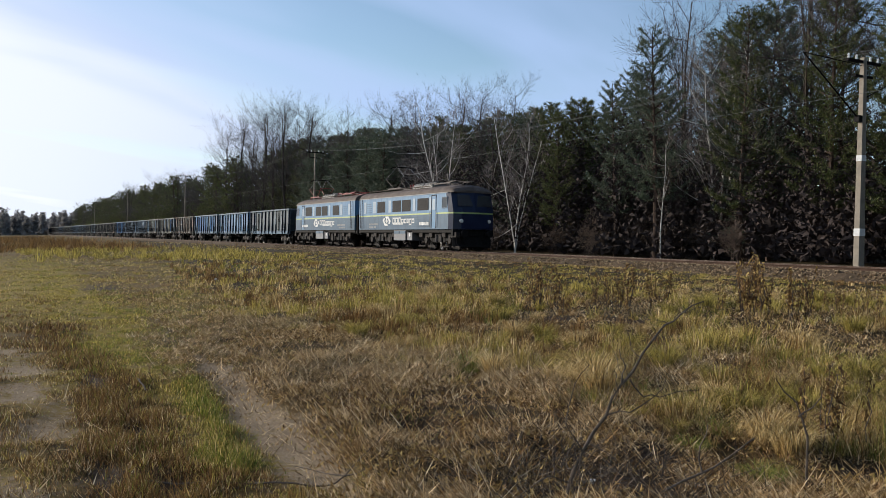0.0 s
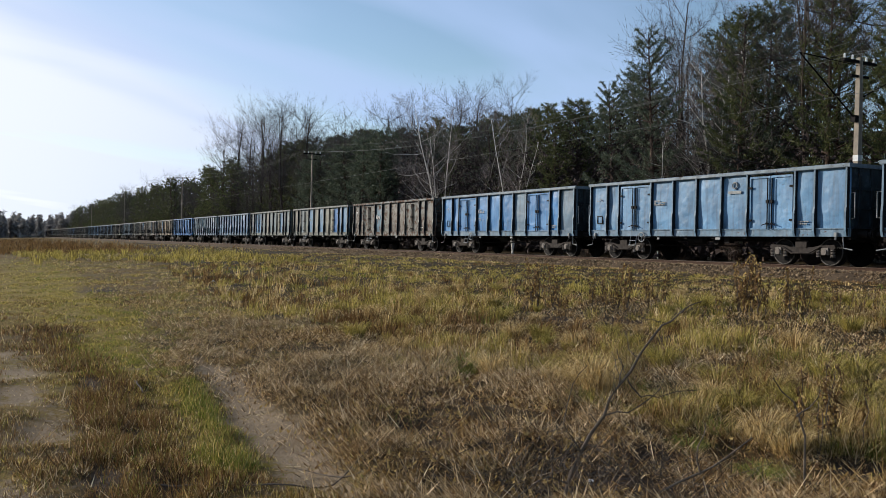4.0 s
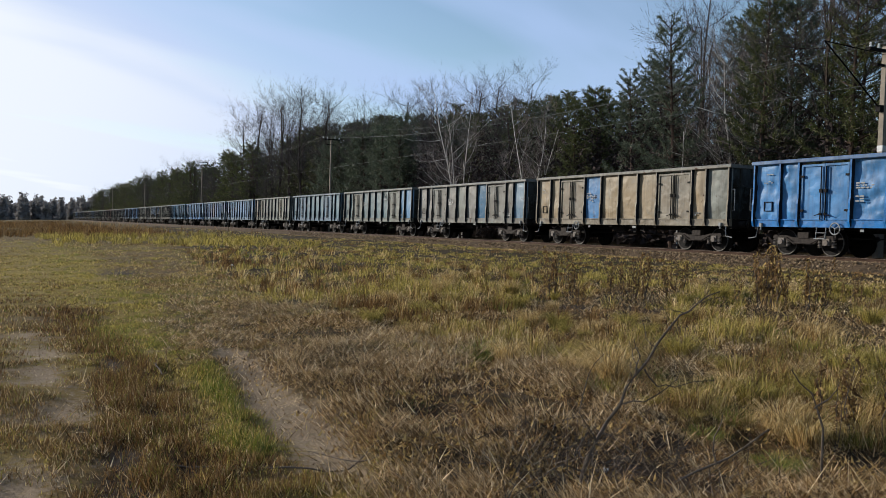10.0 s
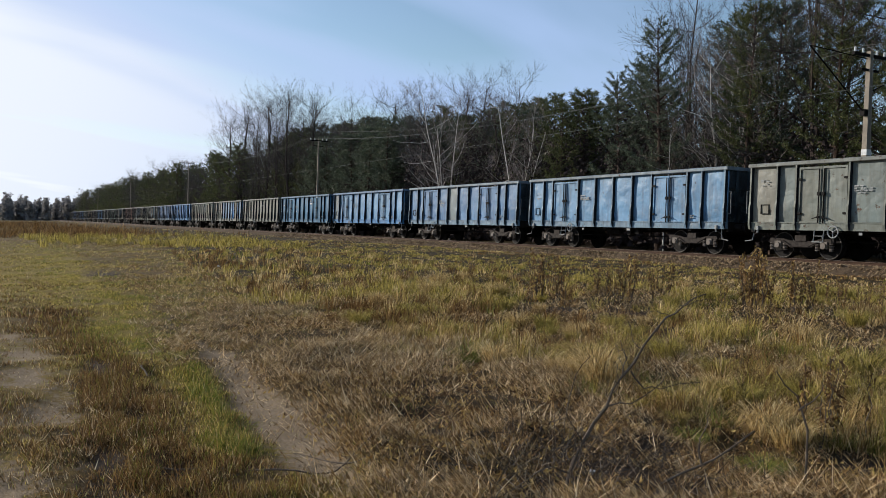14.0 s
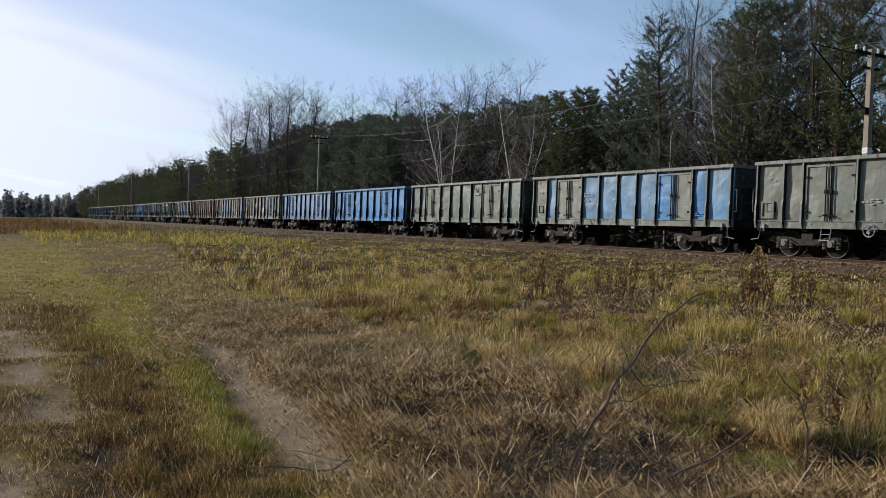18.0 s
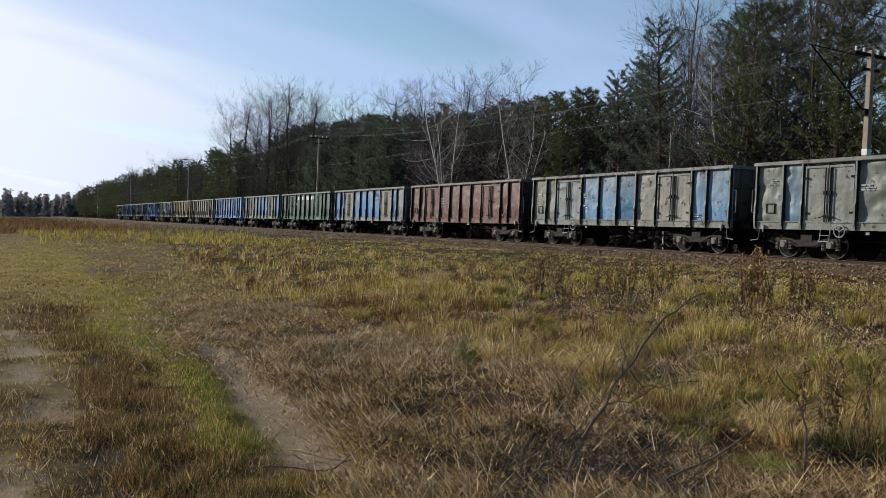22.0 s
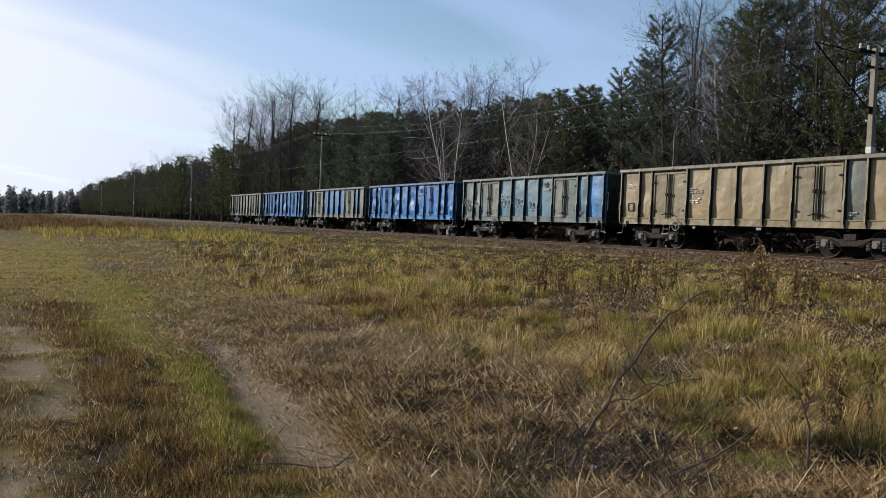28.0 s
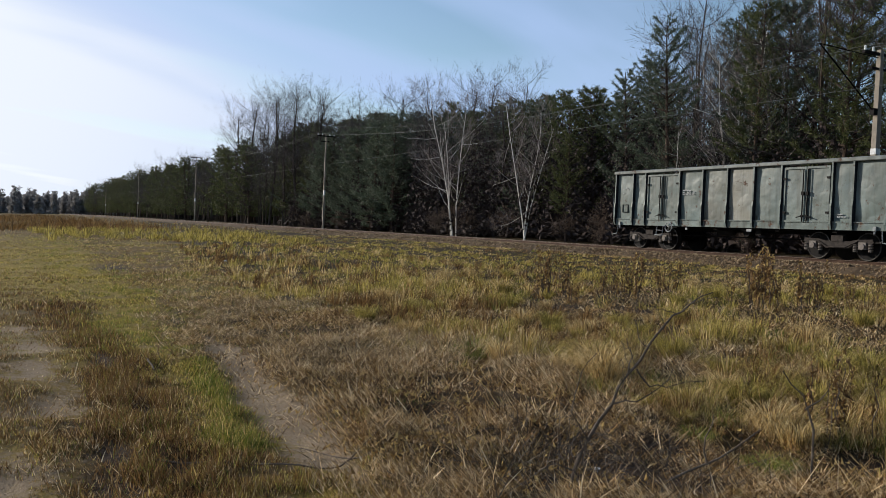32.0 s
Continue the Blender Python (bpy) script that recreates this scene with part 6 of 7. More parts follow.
def sprigs(name, x, y, h, w, lean, aim, mat, label, category="grass", lift=0.0):
    """Short turf: one slim triangle a blade."""
    n = len(x)
    root = np.stack([x, y, ground_z(x, y) - 0.008 + lift], 1)
    f = RNG.random(n) * 6.283
    side = np.stack([np.cos(f) * w * 0.5, np.sin(f) * w * 0.5, np.zeros(n)], 1)
    tip = root + np.stack([np.cos(aim) * lean * h, np.sin(aim) * lean * h, h * np.sqrt(np.clip(1 - lean * lean, 0.01, 1))], 1)
    v = np.stack([root - side, root + side, tip], 1).reshape(-1, 3)
    tagged(new(name, tri_mesh(name, v, np.arange(3 * n).reshape(-1, 3), mat)), label, category, kind="stuff")


def sward(name, cx, cy, ch, cr, per, w, mat, label, segments=3):
    """Clumps of long grass: blades rise out of a crown, arch over and hang."""
    n = len(cx) * per
    at = np.repeat(np.arange(len(cx)), per)
    a, q = RNG.random(n) * 6.283, RNG.random(n) ** 0.7 * cr[at] * 0.45
    x, y = cx[at] + q * np.cos(a), cy[at] + q * np.sin(a)
    out = a + RNG.normal(size=n) * 0.7
    l = ch[at] * (0.45 + 0.75 * RNG.random(n))
    k = np.clip(0.12 + 0.95 * RNG.random(n) ** 1.1, 0, 0.98)
    # the breeze and old rain lay the tips towards the track
    ox, oy = np.cos(out) * k + 0.10, np.sin(out) * k + 0.06
    ww = w[at] * (0.6 + 0.8 * RNG.random(n)) * 0.5
    f = RNG.random(n) * 6.283
    s = np.stack([np.cos(f) * ww, np.sin(f) * ww, np.zeros(n)], 1)
    root = np.stack([x, y, ground_z(x, y) - 0.02], 1)
    p1 = root + np.stack([ox * l * 0.30, oy * l * 0.30, l * 0.60], 1)
    p2 = root + np.stack([ox * l * 0.80, oy * l * 0.80, l * (0.95 - 0.25 * k)], 1)
    p3 = root + np.stack([ox * l * 1.25, oy * l * 1.25, l * (1.00 - 0.72 * k)], 1)
    if segments == 3:
        v = np.stack([root - s, root + s, p1 - s, p1 + s, p2 - s * 0.7, p2 + s * 0.7, p3], 1).reshape(-1, 3)
        t, m = np.array([(0, 1, 3), (0, 3, 2), (2, 3, 5), (2, 5, 4), (4, 5, 6)]), 7
    else:
        v = np.stack([root - s, root + s, p1 - s, p1 + s, p2], 1).reshape(-1, 3)
        t, m = np.array([(0, 1, 3), (0, 3, 2), (2, 3, 4)]), 5
    tagged(new(name, tri_mesh(name, v, (t[None] + m * np.arange(n)[:, None, None]).reshape(-1, 3), mat)), label, "grass", kind="stuff")


def build_turf():
    """Short growth and lying stalks over the whole field."""
    x, y, rr = scatter(330000, 3.2, 130.0, -4.0, 62.0)
    ok = (y < 22.95) & (y > -9)
    x2, y2, rr2 = scatter(520000, 3.4, 60.0, -4.0, 27.0)
    far = RNG.random(len(x2)) < np.clip(1.25 - rr2 / 50, 0, 1) * (y2 < 14)
    x2, y2, rr2 = x2[far], y2[far], rr2[far]
    x, y, rr = np.concatenate([x[ok], x2]), np.concatenate([y[ok], y2]), np.concatenate([rr[ok], rr2])
    n = len(x)
    sand, lit, lane = sandy(x, y), littered(x, y), laned(x, y)
    green, brown, pit, west = greened(x, y), browned(x, y), hollow(x, y), western(x, y)
    moss = band(x, y, MOSSY, 0.60, 0.8, 63)
    clump, hum = fuzz(x, y, 0.5, 12), fuzz(x, y, 0.22, 13)
    bare = np.clip((fuzz(x, y, 1.1, 51) - 0.50) * 7, 0, 1) * (rr < 40) * (1 - 0.6 * lane)
    keep = RNG.random(n) > np.clip(sand * 1.25 - 0.05, 0, 0.97)
    keep &= RNG.random(n) > np.maximum(np.maximum(bare * 0.55, pit * 0.9), 0.45 * west) * (1 - green)
    keep &= RNG.random(n) > np.maximum(0.55 * lit, 0.62 * rank(x, y) * (y < 13))
    keep &= RNG.random(n) < np.clip(2.4 * hum - 0.45, 0.10, 1) + 0.4 * green
    tall = (0.016 + 0.075 * np.clip(hum - 0.30, 0, 1) * (0.5 + clump)) * (1 + 0.35 * (1 - lane))
    tall = np.maximum(tall, np.maximum(0.065 * green * (0.4 + 1.2 * hum), 0.075 * brown * (0.3 + 1.4 * hum)))
    h = tall * (0.5 + 1.1 * RNG.random(n))
    w = (0.0040 + 0.0045 * RNG.random(n)) * np.maximum(1, rr / 7.0)
    # warm and green drifts across the field
    warm = np.clip((fuzz(x, y, 2.6, 21) - 0.42) * 5, 0, 1)
    lush = np.clip((fuzz(x, y, 1.3, 14) - 0.48) * 6, 0, 1)
    ruddy = np.clip((fuzz(x, y, 0.8, 23) - 0.50) * 6, 0, 1)
    p_green = np.clip(0.05 + 0.66 * green * (0.35 + clump) + 0.30 * moss * lush + 0.22 * lush * (y > 2.2) + 0.16 * lane * lush, 0, 0.9)
    p_brown = np.clip(0.10 + 0.40 * west + 0.45 * lit + 0.80 * brown + 0.35 * warm * (1 - lane) + 0.25 * bare + 0.50 * ruddy * (1 - moss), 0, 0.92) * (1 - 0.9 * green) * (1 - 0.55 * moss)
    p_olive = np.clip(0.55 + 0.25 * lane + 0.35 * moss - 0.25 * warm - 0.15 * (y > 12), 0.08, 0.95)
    kind = np.where(RNG.random(n) < p_olive, 1, 2)
    kind = np.where((kind == 2) & (RNG.random(n) < 0.45 * warm), 4, kind)
    kind = np.where(RNG.random(n) < p_brown, np.where(RNG.random(n) < 0.62 + 0.25 * brown, 4, 3), kind)
    kind = np.where(RNG.random(n) < p_green, 0, kind)
    lean = np.clip(0.20 + 0.60 * RNG.random(n) + 0.25 * lit, 0, 0.97)
    aim = RNG.random(n) * 6.283
    for k, (nm, mat, lab) in enumerate((("green_grass", GREEN, "fresh green grass along the trodden track"), ("olive_grass", OLIVE, "olive autumn grass over the field"), ("dry_grass", DRY, "dry straw-coloured grass over the field"), ("pale_grass", LITTER, "dead pale grass stalks in the mown patch"), ("brown_grass", STALK, "dead brown grass and weed stalks in the field"))):
        q = keep & (kind == k)
        sprigs(nm, x[q], y[q], h[q], w[q], lean[q], aim[q], mat, lab)
    # the field behind and beside
    x, y, rr = scatter(50000, 2.0, 60.0, 62.0, 356.0)
    q = y < 22.3
    x, y, rr = x[q], y[q], rr[q]
    half = RNG.random(len(x)) < 0.6
    for q, nm, mat, lab in ((half, "olive_grass", OLIVE, "olive autumn grass over the field"), (~half, "dry_grass", DRY, "dry straw-coloured grass over the field")):
        m = int(q.sum())
        blades(nm, x[q], y[q], (0.06 + 0.14 * fuzz(x, y, 1.5, 19)[q]) * (0.5 + RNG.random(m)), 0.012 * np.maximum(1, rr[q] / 5), 0.25 + 0.4 * RNG.random(m), 0.4, mat, lab)
    # mown stalks that lie in loose swathes, each swathe more or less one way
    for nm, mat, n, lab in (("straw_litter", LITTER, 560000, "flattened dead stalks strewn over the mown patch"), ("stalk_litter", STALK, 170000, "dark broken weed stalks strewn over the field")):
        x, y, rr = scatter(n, 3.2, 24, 2, 62)
        heap = fuzz(x, y, 0.45, 81)
        q = RNG.random(n) < np.clip(littered(x, y) * 1.15 + 0.10 + 0.40 * (y > 2.4) * (x > -16) - 0.1 * laned(x, y), 0, 1) * (1 - 0.85 * sandy(x, y)) * (1 - 0.88 * hollow(x, y)) * np.clip(3.6 * heap - 0.95, 0.06, 1) * (1 - greened(x, y))
        x, y, rr, heap = x[q], y[q], rr[q], heap[q]
        n = len(x)
        aim = 9.0 * fuzz(x, y, 1.3, 83) + RNG.normal(size=n) * 1.5
        ln = 0.016 + 0.10 * RNG.random(n) ** 2.2 + 0.20 * RNG.random(n) * (RNG.random(n) < 0.14) * (rr < 10)
        sprigs(nm, x, y, ln, (0.0034 + 0.0065 * RNG.random(n) ** 2) * np.maximum(1, rr / 5.5), np.clip(0.62 + 0.40 * RNG.random(n), 0, 0.997), aim, mat, lab, "straw", (0.02 + 0.30 * np.clip(heap - 0.38, 0, 1)) * RNG.random(n))
    # dead leaves and broken bits, curled and pale, on top of the swathes
    x, y, rr = scatter(60000, 3.4, 14, 8, 60)
    q = RNG.random(len(x)) < np.clip(littered(x, y) * 0.9, 0, 1) * np.clip(4.0 * fuzz(x, y, 0.35, 87) - 1.5, 0, 1) * (1 - 0.7 * sandy(x, y))
    x, y, rr = x[q], y[q], rr[q]
    n = len(x)
    sprigs("leaf_litter", x, y, 0.02 + 0.035 * RNG.random(n), (0.012 + 0.016 * RNG.random(n)) * np.maximum(1, rr / 9), np.clip(0.5 + 0.5 * RNG.random(n), 0, 0.98), RNG.random(n) * 6.283, DEAD_LEAF, "curled dead leaves and scraps among the mown stalks", "leaf litter", 0.02 + 0.05 * RNG.random(n))
    # low scrub that closes the field off at its far end
    n = 42000
    x = -72 - 190 * RNG.random(n) ** 1.6
    y = -28 + 49 * RNG.random(n)
    q = RNG.random(n) < np.clip(0.30 + 2.4 * (fuzz(x, y, 9.0, 91) - 0.36), 0.08, 1) * np.clip((15 - y) / 8 + 0.2 * (x < -130), 0.03, 1)
    x, y = x[q], y[q]
    n = len(x)
    blades("brown_scrub", x, y, (0.35 + 0.75 * RNG.random(n)) * (0.45 + fuzz(x, y, 5.0, 92)), 0.03 + 0.05 * RNG.random(n), 0.3 + 0.3 * RNG.random(n), 0.3, STALK, "low dark brown scrub at the far end of the field", "scrub")


def build_sward():
    """Rank uncut grass between the mown patch and the railway."""
    def spread(n, r0, r1, a0, a1, limit):
        x, y, rr = scatter(n, r0, r1, a0, a1)
        q = RNG.random(n) < rank(x, y) * np.clip(3.6 * fuzz(x, y, 0.9, 45) - 1.48 + 0.35 * np.clip((rr - 12) / 10, 0, 1) + 0.45 * np.clip((y - 11) / 4, 0, 1), 0.03, 1) * (1 - 0.9 * hollow(x, y)) * limit(x, y)
        return x[q], y[q], rr[q]

    def low(x, y):
        # dead herbs have smothered the grass where they stand
        # grass thinned round the dead herbs so that the camera sees them
        herbs = np.maximum(np.exp(-((x + 12.3) / 1.9) ** 2 - ((y - 10.5) / 1.2) ** 2), np.exp(-((x + 10.0) / 1.3) ** 2 - ((y - 12.4) / 1.8) ** 2))
        return (1 - 0.85 * herbs) * np.clip((23.0 - y) / 1.2, 0.0, 1)

    olive_lab, tan_lab, green_lab, brown_lab = "rank olive grass standing in clumps", "tall pale straw grass bent over in clumps", "clumps of fresh green grass among the straw", "clumps of dead russet grass and herbs"
    for n, r0, r1, per, seg in ((3400, 4.2, 9.5, 60, 3), (6400, 9.5, 20.0, 32, 2), (9000, 20.0, 60.0, 18, 2)):
        x, y, rr = spread(n, r0, r1, 5.0, 62.0, low)
        tone = fuzz(x, y, 2.2, 47) + 0.16 * RNG.normal(size=len(x))
        # the strip beside the railway is greener, the middle of the field tawnier
        tone = tone + 0.14 * np.clip((y - 10) / 4, 0, 1) * np.clip((20.2 - y) / 2.5 - 0.05 * (x + 22), -0.8, 1) - 0.16 * np.exp(-((y - 6.2) / 1.6) ** 2) * (x < -8)
        kind = np.where(tone > 0.50, 1, np.where(tone > 0.36, 0, 2))
        kind = np.where(RNG.random(len(x)) < 0.08 + 0.20 * (x > -6.5) * (tone > 0.40), 3, kind)
        kind = np.where(np.hypot(x + 7.65, 1.6 * (y - 4.55)) < 0.55, 3, kind)
        h = (0.08 + 0.31 * RNG.random(len(x)) ** 1.6) * np.where(y > 18, 0.36, np.where(y > 14, 0.5, np.where(y > 10, 0.75, 1.0))) * np.where(kind == 3, 0.7, 1.0) * np.clip((y - 3.4) / 1.6, 0.55, 1)
        cr = 0.10 + 0.16 * RNG.random(len(x)) + 0.003 * rr
        w = 0.0028 * np.maximum(1, rr / 6.0)
        for k, (nm, mat, lab) in enumerate((("tall_straw_grass", DRY, tan_lab), ("tall_olive_grass", OLIVE, olive_lab), ("russet_grass", STALK, brown_lab), ("tall_green_grass", GREEN, green_lab))):
            q = kind == k
            if q.any():
                sward(nm, x[q], y[q], h[q], cr[q], per, w[q], mat, lab, seg)
    # a fringe of pale reedy grass along the brow of the field
    x = -44 - 34 * RNG.random(420)
    y = 1.5 + 14 * RNG.random(420)
    q = RNG.random(420) < np.clip(2.6 * fuzz(x, y, 5.0, 49) - 0.7, 0.02, 1)
    x, y = x[q], y[q]
    sward("reedy_grass", x, y, 0.30 + 0.30 * RNG.random(len(x)), 0.5 + 0 * x, 24, 0.024 + 0 * x, OLIVE, "pale reedy grass on the brow of the field", 2)


build_turf()
build_sward()


def tuft_mesh(seed, n, h, mat):
    r = np.random.default_rng(seed)
    a, q = r.random(n) * 6.283, r.random(n) ** 0.6 * 0.14
    x, y = q * np.cos(a), q * np.sin(a)
    out = a + r.normal(size=n) * 0.5
    l = h * (0.5 + 0.6 * r.random(n))
    k = 0.25 + 0.55 * r.random(n)
    w = 0.0016 + 0.002 * r.random(n)
    f = r.random(n) * 6.283
    s = np.stack([np.cos(f) * w, np.sin(f) * w, 0 * w], 1)
    root = np.stack([x, y, 0 * x - 0.02], 1)
    p1 = root + np.stack([np.cos(out) * k * l * 0.35, np.sin(out) * k * l * 0.35, l * 0.62], 1)
    p2 = root + np.stack([np.cos(out) * k * l * 0.85, np.sin(out) * k * l * 0.85, l * (0.95 - 0.25 * k)], 1)
    p3 = root + np.stack([np.cos(out) * k * l * 1.25, np.sin(out) * k * l * 1.25, l * (0.98 - 0.75 * k)], 1)
    v = np.stack([root - s, root + s, p1 - s, p1 + s, p2 - s * 0.7, p2 + s * 0.7, p3], 1).reshape(-1, 3)
    t = np.array([(0, 1, 3), (0, 3, 2), (2, 3, 5), (2, 5, 4), (4, 5, 6)])
    return tri_mesh("grass_tuft", v, (t[None] + 7 * np.arange(n)[:, None, None]).reshape(-1, 3), mat)


def build_tufts():
    r = random.Random(3)
    dry = [tuft_mesh(40 + i, 420, 0.46, DRY if i < 2 else OLIVE) for i in range(4)]
    grn = [tuft_mesh(60 + i, 320, 0.26, m) for i, m in enumerate((OLIVE, GREEN))]
    spots = [(-6.19, 4.98, 1.2, 0), (-6.5, 5.12, 1.1, 0), (-5.95, 4.85, 0.95, 1), (-6.9, 5.3, 0.9, 2), (-7.33, 4.57, 0.85, 1), (-10.97, 4.54, 0.9, 3), (-9.49, 4.55, 0.7, 0), (-5.03, 4.81, 0.8, 2), (-4.09, 4.83, 0.9, 1), (-3.82, 4.74, 0.8, 0), (-7.03, 8.92, 1.0, 0), (-5.29, 7.56, 1.0, 2), (-9.23, 5.14, 0.8, 2), (-5.3, 5.6, 0.7, 1), (-4.6, 5.9, 0.8, 3), (-8.6, 6.6, 0.8, 1), (-9.9, 6.5, 0.9, 0), (-12.0, 7.6, 1.0, 2), (-4.0, 6.0, 0.8, 2), (-14.5, 9.0, 1.1, 0), (-16.0, 8.2, 1.0, 1), (-18, 9.5, 1.2, 0)]
    while len(spots) < 95:
        q, e = math.exp(r.uniform(math.log(4.2), math.log(22))), radians(r.uniform(22, 60))
        x, y = -q * math.cos(e), q * math.sin(e)
        if y > 4.2 and y < 20 and r.random() < 1.1 - 1.2 * float(littered(np.array(x), np.array(y))) - float(hollow(np.array(x), np.array(y))) and r.random() < 1.6 * float(fuzz(np.array(x), np.array(y), 2.4, 41)) ** 1.5:
            spots.append((x, y, r.uniform(0.35, 0.8) * (1 + q / 60), r.choice((0, 1, 2, 2, 3, 3))))
    for x, y, s, k in spots:
        ob = part("grass_tuft", dry[k], None, None, at=pose(x, y, float(ground_z(x, y)), 0, 0, r.uniform(0, 360)))
        ob.scale = (0.85 * s, 0.85 * s, 0.72 * s)
        tagged(ob, "arching tuft of golden dry grass in the field" if k < 2 else "tuft of olive-green autumn grass in the field", "grass tuft", "grass tufts")
    for x, y, s in ((-7.75, 4.5, 0.9), (-7.55, 4.4, 0.75), (-8.0, 4.65, 0.7), (-4.25, 4.25, 0.8), (-4.6, 4.45, 0.7), (-3.4, 4.0, 0.9), (-3.6, 4.3, 0.7), (-6.19, 2.83, 0.35), (-9.04, 2.93, 0.4), (-5.05, 4.5, 0.7)):
        ob = part("grass_tuft", grn[1 if s > 0.72 else 0], None, None, at=pose(x, y, float(ground_z(x, y)), 0, 0, r.uniform(0, 360)))
        ob.scale = (0.8 * s, 0.8 * s, 0.7 * s)
        tagged(ob, "small tuft of green grass among dead stalks", "grass tuft", "green grass tufts")


build_tufts()


def build_weeds():
    """Dried brown herbs that stand above the grass."""
    r = random.Random(9)
    protos = []
    for i in range(4):
        root = tagged(new("dried_weed"), "tall dried brown weed with curled leaves", "weed", "dried weeds in the field")
        st, lv = Shape(), Soup()
        stems = (1, 2, 2, 3)[i]
        for k in range(stems):
            h = 1.0 * r.uniform(0.75, 1.05)
            d = Vector((r.uniform(-0.14, 0.14), r.uniform(-0.14, 0.14), 1))
            pts = [Vector((r.uniform(-0.03, 0.03), r.uniform(-0.03, 0.03), 0)) + d * h * q / 5 + Vector((r.uniform(-0.02, 0.02), r.uniform(-0.02, 0.02), 0)) for q in range(6)]
            st.tube(pts, [0.009, 0.008, 0.007, 0.006, 0.004, 0.002], 5)
            for q in range(24):
                t = r.uniform(0.28, 1.0)
                p = pts[0].lerp(pts[-1], t)
                e = rand_dir(r, -0.25)
                ln = r.uniform(0.06, 0.15) * (1.25 - 0.6 * t)
                sd = e.cross(rand_dir(r)).normalized()
                lv.sliver(p, p + e * ln, 0.019, sd)
                lv.sliver(p + e * ln * 0.5 - sd * 0.014, p + e * ln * 0.9 + Vector((0, 0, -0.05)), 0.014, sd)
        part("stem", st, WOOD_GREY, root)
        part("leaves", lv.mesh("leaves", DEAD_LEAF), None, root)
        protos.append(root)
    spots = []
    for cx, cy, n, sp, tall in ((-13.7, 9.7, 7, 0.22, 1.0), (-12.3, 10.4, 9, 0.30, 0.85), (-11.8, 9.5, 4, 0.4, 0.6), (-12.9, 11.4, 6, 0.5, 0.7), (-10.3, 11.6, 9, 0.25, 1.0), (-9.7, 11.6, 8, 0.30, 0.9), (-9.9, 13.2, 12, 0.7, 0.55), (-9.8, 14.4, 6, 0.5, 0.5), (-18.0, 11.3, 4, 0.6, 0.6), (-4.4, 6.1, 2, 0.12, 0.5), (-3.7, 5.0, 4, 0.10, 0.55)):
        for _ in range(n):
            spots.append((cx + r.gauss(0, sp), cy + r.gauss(0, sp), tall * r.uniform(0.75, 1.2)))
    for k, (x, y, s) in enumerate(spots):
        m = pose(x, y, float(ground_z(x, y)) - 0.02, 0, 0, r.uniform(0, 360))
        if k < 4:
            ob = protos[k]
            ob.matrix_basis = m
        else:
            ob = copy_thing(protos[k % 4], m)
        ob.scale = (s, s, s)


build_weeds()


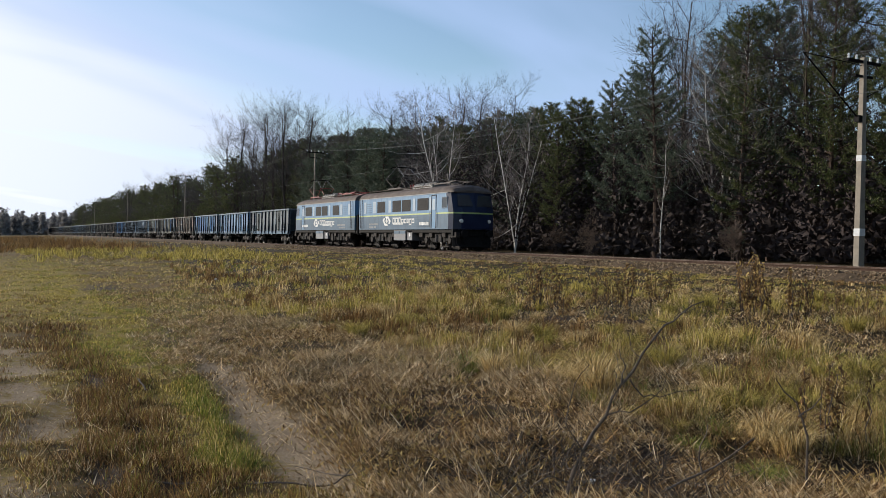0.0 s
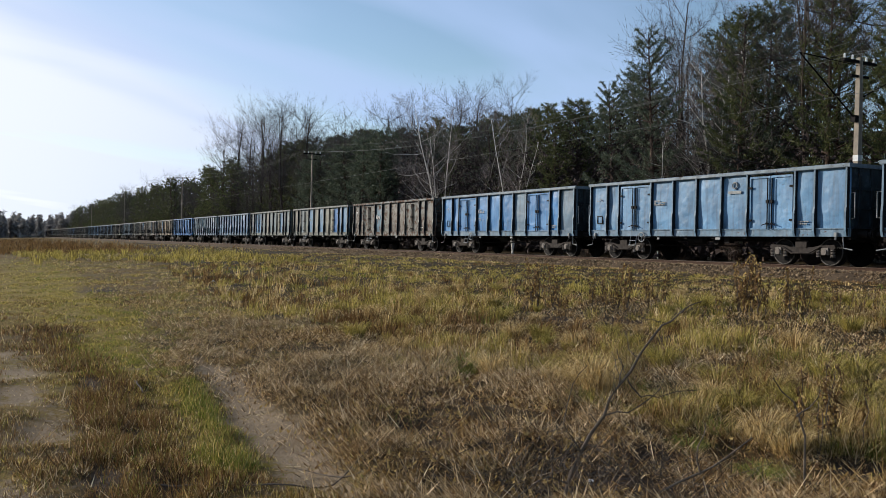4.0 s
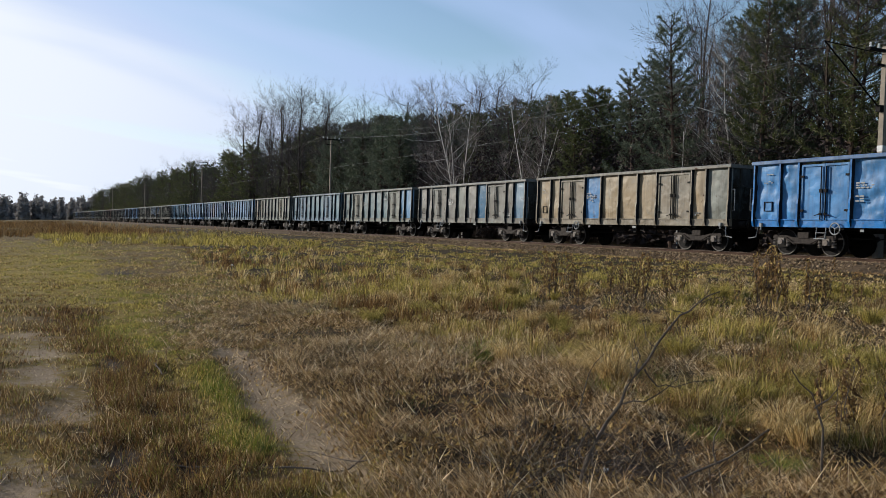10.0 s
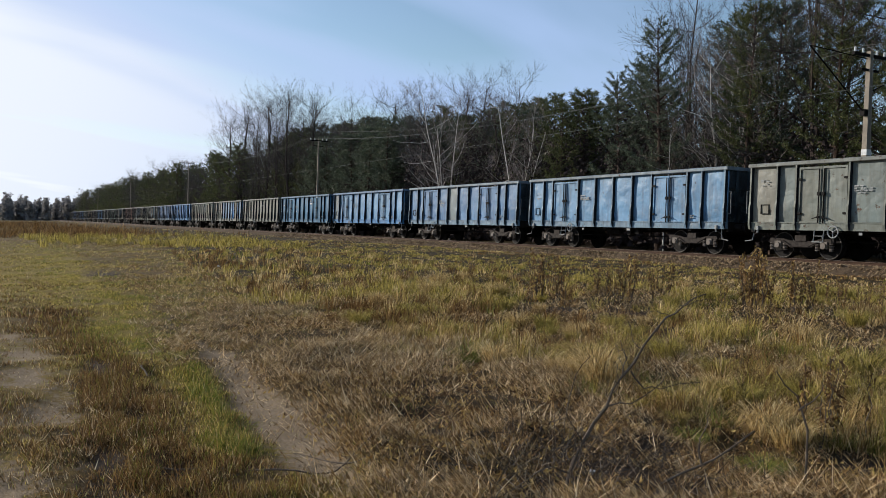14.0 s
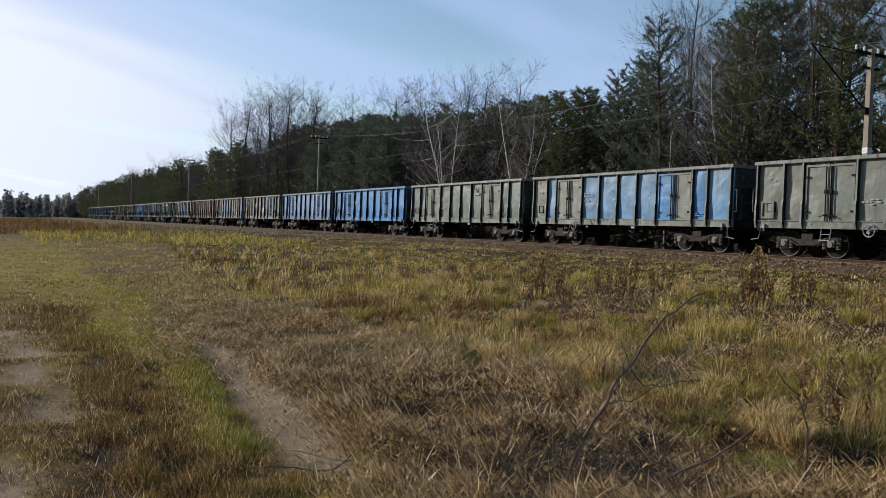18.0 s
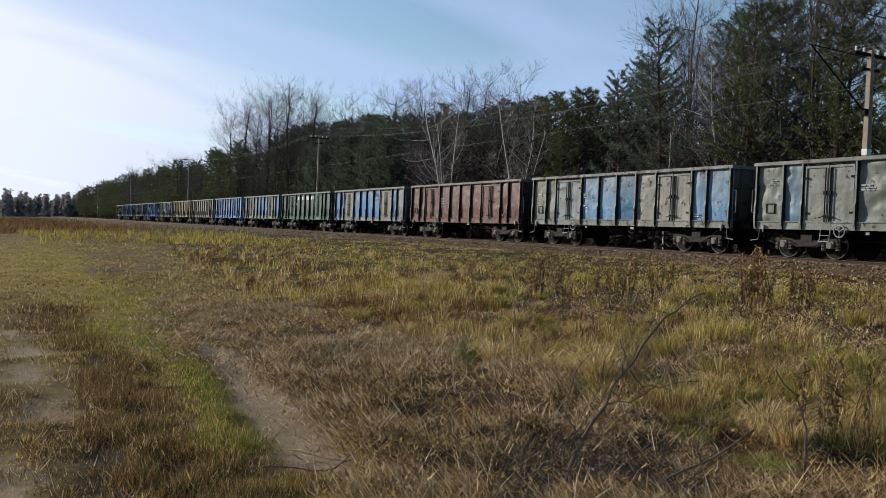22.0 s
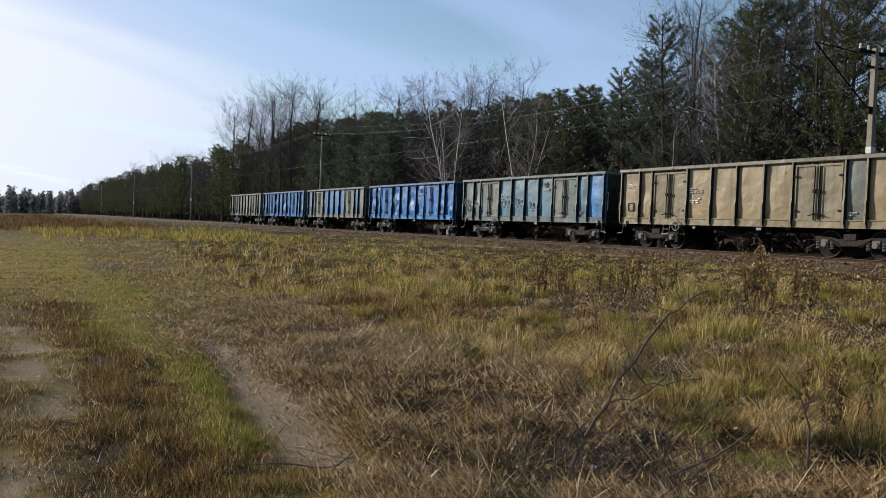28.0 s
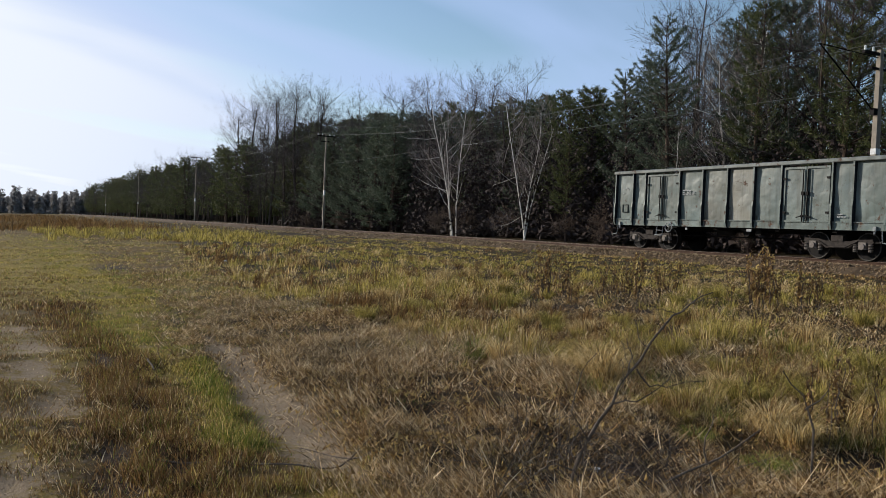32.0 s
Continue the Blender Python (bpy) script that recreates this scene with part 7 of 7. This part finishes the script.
def build_branches():
    def on(x, y, up):
        return (x, y, float(ground_z(x, y)) + up)

    def rough(pts, r0, r1, seed):
        r = random.Random(seed)
        pts = [Vector(p) for p in pts]
        fine = []
        for a, b in zip(pts, pts[1:]):
            fine += [a, a.lerp(b, 0.5) + rand_dir(r) * 0.014]
        fine.append(pts[-1])
        n = len(fine) - 1
        return fine, [r0 + (r1 - r0) * k / n for k in range(n + 1)]

    root = tagged(new("dead_sapling"), "bare leaning sapling with forked grey twigs", "sapling")
    main = [(-3.56, 2.61, -1.0), (-3.53, 2.68, -0.68), (-3.50, 2.74, -0.51), (-3.45, 2.85, -0.32), (-3.42, 2.92, -0.16), (-3.37, 3.02, 0.01), (-3.32, 3.12, 0.16), (-3.28, 3.21, 0.23), (-3.23, 3.31, 0.29)]
    part("stem", Shape().tube(*rough(main, 0.0120, 0.0032, 1), 6), WOOD_GREY, root)
    sides = ([(-3.40, 2.96, -0.13), (-3.36, 3.02, -0.22), (-3.32, 3.10, -0.22), (-3.23, 3.29, -0.18)],
             [(-3.42, 2.92, -0.16), (-3.41, 2.94, -0.06), (-3.43, 2.91, 0.03)],
             [(-3.50, 2.74, -0.51), (-3.47, 2.60, -0.35), (-3.45, 2.64, -0.14), (-3.42, 2.71, -0.04)],
             [(-3.45, 2.85, -0.32), (-3.38, 2.95, -0.30), (-3.33, 3.06, -0.22), (-3.30, 3.12, -0.12)],
             [(-3.53, 2.68, -0.68), (-3.44, 2.50, -0.60), (-3.36, 2.36, -0.59), (-3.46, 2.16, -0.74)],
             [(-3.50, 2.74, -0.51), (-3.42, 2.62, -0.44), (-3.30, 2.45, -0.52)])
    for k, p in enumerate(sides):
        part("twig", Shape().tube(*rough(p, 0.0045, 0.0018, 5 + k), 5), WOOD_GREY, root)

    r = random.Random(15)
    for k in range(16):
        i = r.randrange(1, 8)
        p = Vector(main[i]).lerp(Vector(main[i + 1]), r.random())
        d = rand_dir(r, 0.5)
        ln = r.uniform(0.08, 0.26)
        part("twig", Shape().tube(*rough([p, p + d * ln * 0.5, p + (d + rand_dir(r) * 0.4) * ln], 0.003, 0.0012, 50 + k), 4), WOOD_GREY, root)

    def fallen(name, pts, r0, r1, label, twigs=()):
        ob = tagged(new(name), label, "branch")
        part("stem", Shape().tube(*rough(pts, r0, r1, 3), 6), WOOD_GREY, ob)
        for k, t in enumerate(twigs):
            part("twig", Shape().tube(*rough(t, 0.006, 0.002, 30 + k), 5), WOOD_GREY, ob)

    fallen("dead_branch", [(-3.22, 2.80, -0.96), (-3.15, 2.97, -0.66), (-3.06, 3.15, -0.56), (-3.0, 3.27, -0.48), (-2.94, 3.38, -0.38)], 0.0075, 0.004, "dry broken branch rising out of the grass", ([(-3.06, 3.15, -0.56), (-3.05, 3.12, -0.42), (-3.02, 3.14, -0.30)],))
    fallen("dead_branch", [(-3.09, 3.94, -0.98), (-3.09, 3.97, -0.46), (-3.12, 3.91, -0.27), (-3.18, 3.81, -0.14)], 0.008, 0.003, "thin dry twig standing in the grass", ([(-3.11, 3.92, -0.35), (-3.08, 3.99, -0.30), (-3.05, 4.04, -0.20)],))
    fallen("dead_branch", [on(-5.23, 0.74, 0.0), on(-5.05, 0.95, 0.025), on(-4.89, 1.19, 0.01), on(-4.70, 1.44, 0.03), on(-4.57, 1.63, 0.015), on(-4.60, 1.78, 0.04), on(-4.66, 1.92, 0.045), on(-4.80, 2.19, 0.10)], 0.0065, 0.0035, "dark fallen stick lying across the path", ([on(-4.62, 1.85, 0.04), on(-4.85, 1.78, 0.04), on(-5.1, 1.68, 0.03)], [on(-4.62, 1.85, 0.04), on(-4.5, 1.95, 0.03)]))
    fallen("dead_branch", [on(-8.6, 1.24, 0.02), on(-8.2, 1.2, 0.06), on(-7.95, 1.22, 0.03)], 0.010, 0.006, "short pale stick on the trodden grass")
    fallen("dead_branch", [(-3.75, 2.1, -0.93), (-3.66, 2.22, -0.86), (-3.58, 2.35, -0.84)], 0.011, 0.006, "short pale broken stick in the litter")
    r = random.Random(77)
    s = Soup()
    for _ in range(900):
        x, y = -3.75 + r.gauss(0, 0.55), 3.0 + r.gauss(0, 0.45)
        p = Vector((x, y, float(ground_z(x, y)) + r.uniform(0.0, 0.10)))
        e = rand_dir(r, 0.25)
        s.sliver(p, p + e * r.uniform(0.12, 0.35), 0.003, e.cross(rand_dir(r)).normalized())
    tagged(new("brushwood", s.mesh("brushwood", WOOD_GREY)), "heap of thin dead twigs at the foot of the sapling", "brushwood", kind="stuff")
    # pale scraps in the grass
    for x, y, sc in ((-26.4, 6.1, 1.1), (-6.1, 7.85, 0.8), (-3.8, 3.05, 0.45)):
        c = Shape()
        c.loft([[(0.05 * sc * math.cos(k) * (1 + 0.3 * math.sin(3 * k)), 0.035 * sc * math.sin(k), z * sc) for k in (0, 1.05, 2.1, 3.14, 4.2, 5.25)] for z in (0.0, 0.03, 0.05)])
        tagged(part("pale_stone", c, WHITE, None, at=(x, y, float(ground_z(x, y)) + 0.02 * sc)), "small pale stone among the grass", "stone", "pale stones")


build_branches()


# ---- movement ----
def motions():
    times = [float(k) for k in range(33)]
    for ob, x0 in TRAIN:
        walk(ob, [(t, pose(x0 + front(t), TRACK_Y, 0)) for t in times])
    # wheels of like place and size roll alike
    rolled = {}
    for ob, _x in TRAIN:
        for bg in ob.children:
            if not bg.name.startswith("bogie"):
                continue
            for wh in bg.children:
                if not wh.name.startswith("wheelset"):
                    continue
                x, _y, z = wh.location
                key = (round(x, 3), round(z, 3))
                if key not in rolled:
                    rows = [(k / 30, pose(x, 0, z, 0, math.degrees(front(k / 30) / z) % 360.0, 0)) for k in range(961)]
                    walk(wh, rows)
                    rolled[key] = wh.animation_data
                else:
                    wh.rotation_mode = "QUATERNION"
                    wh.animation_data_create()
                    wh.animation_data.action = rolled[key].action
                    wh.animation_data.action_slot = rolled[key].action_slot


motions()
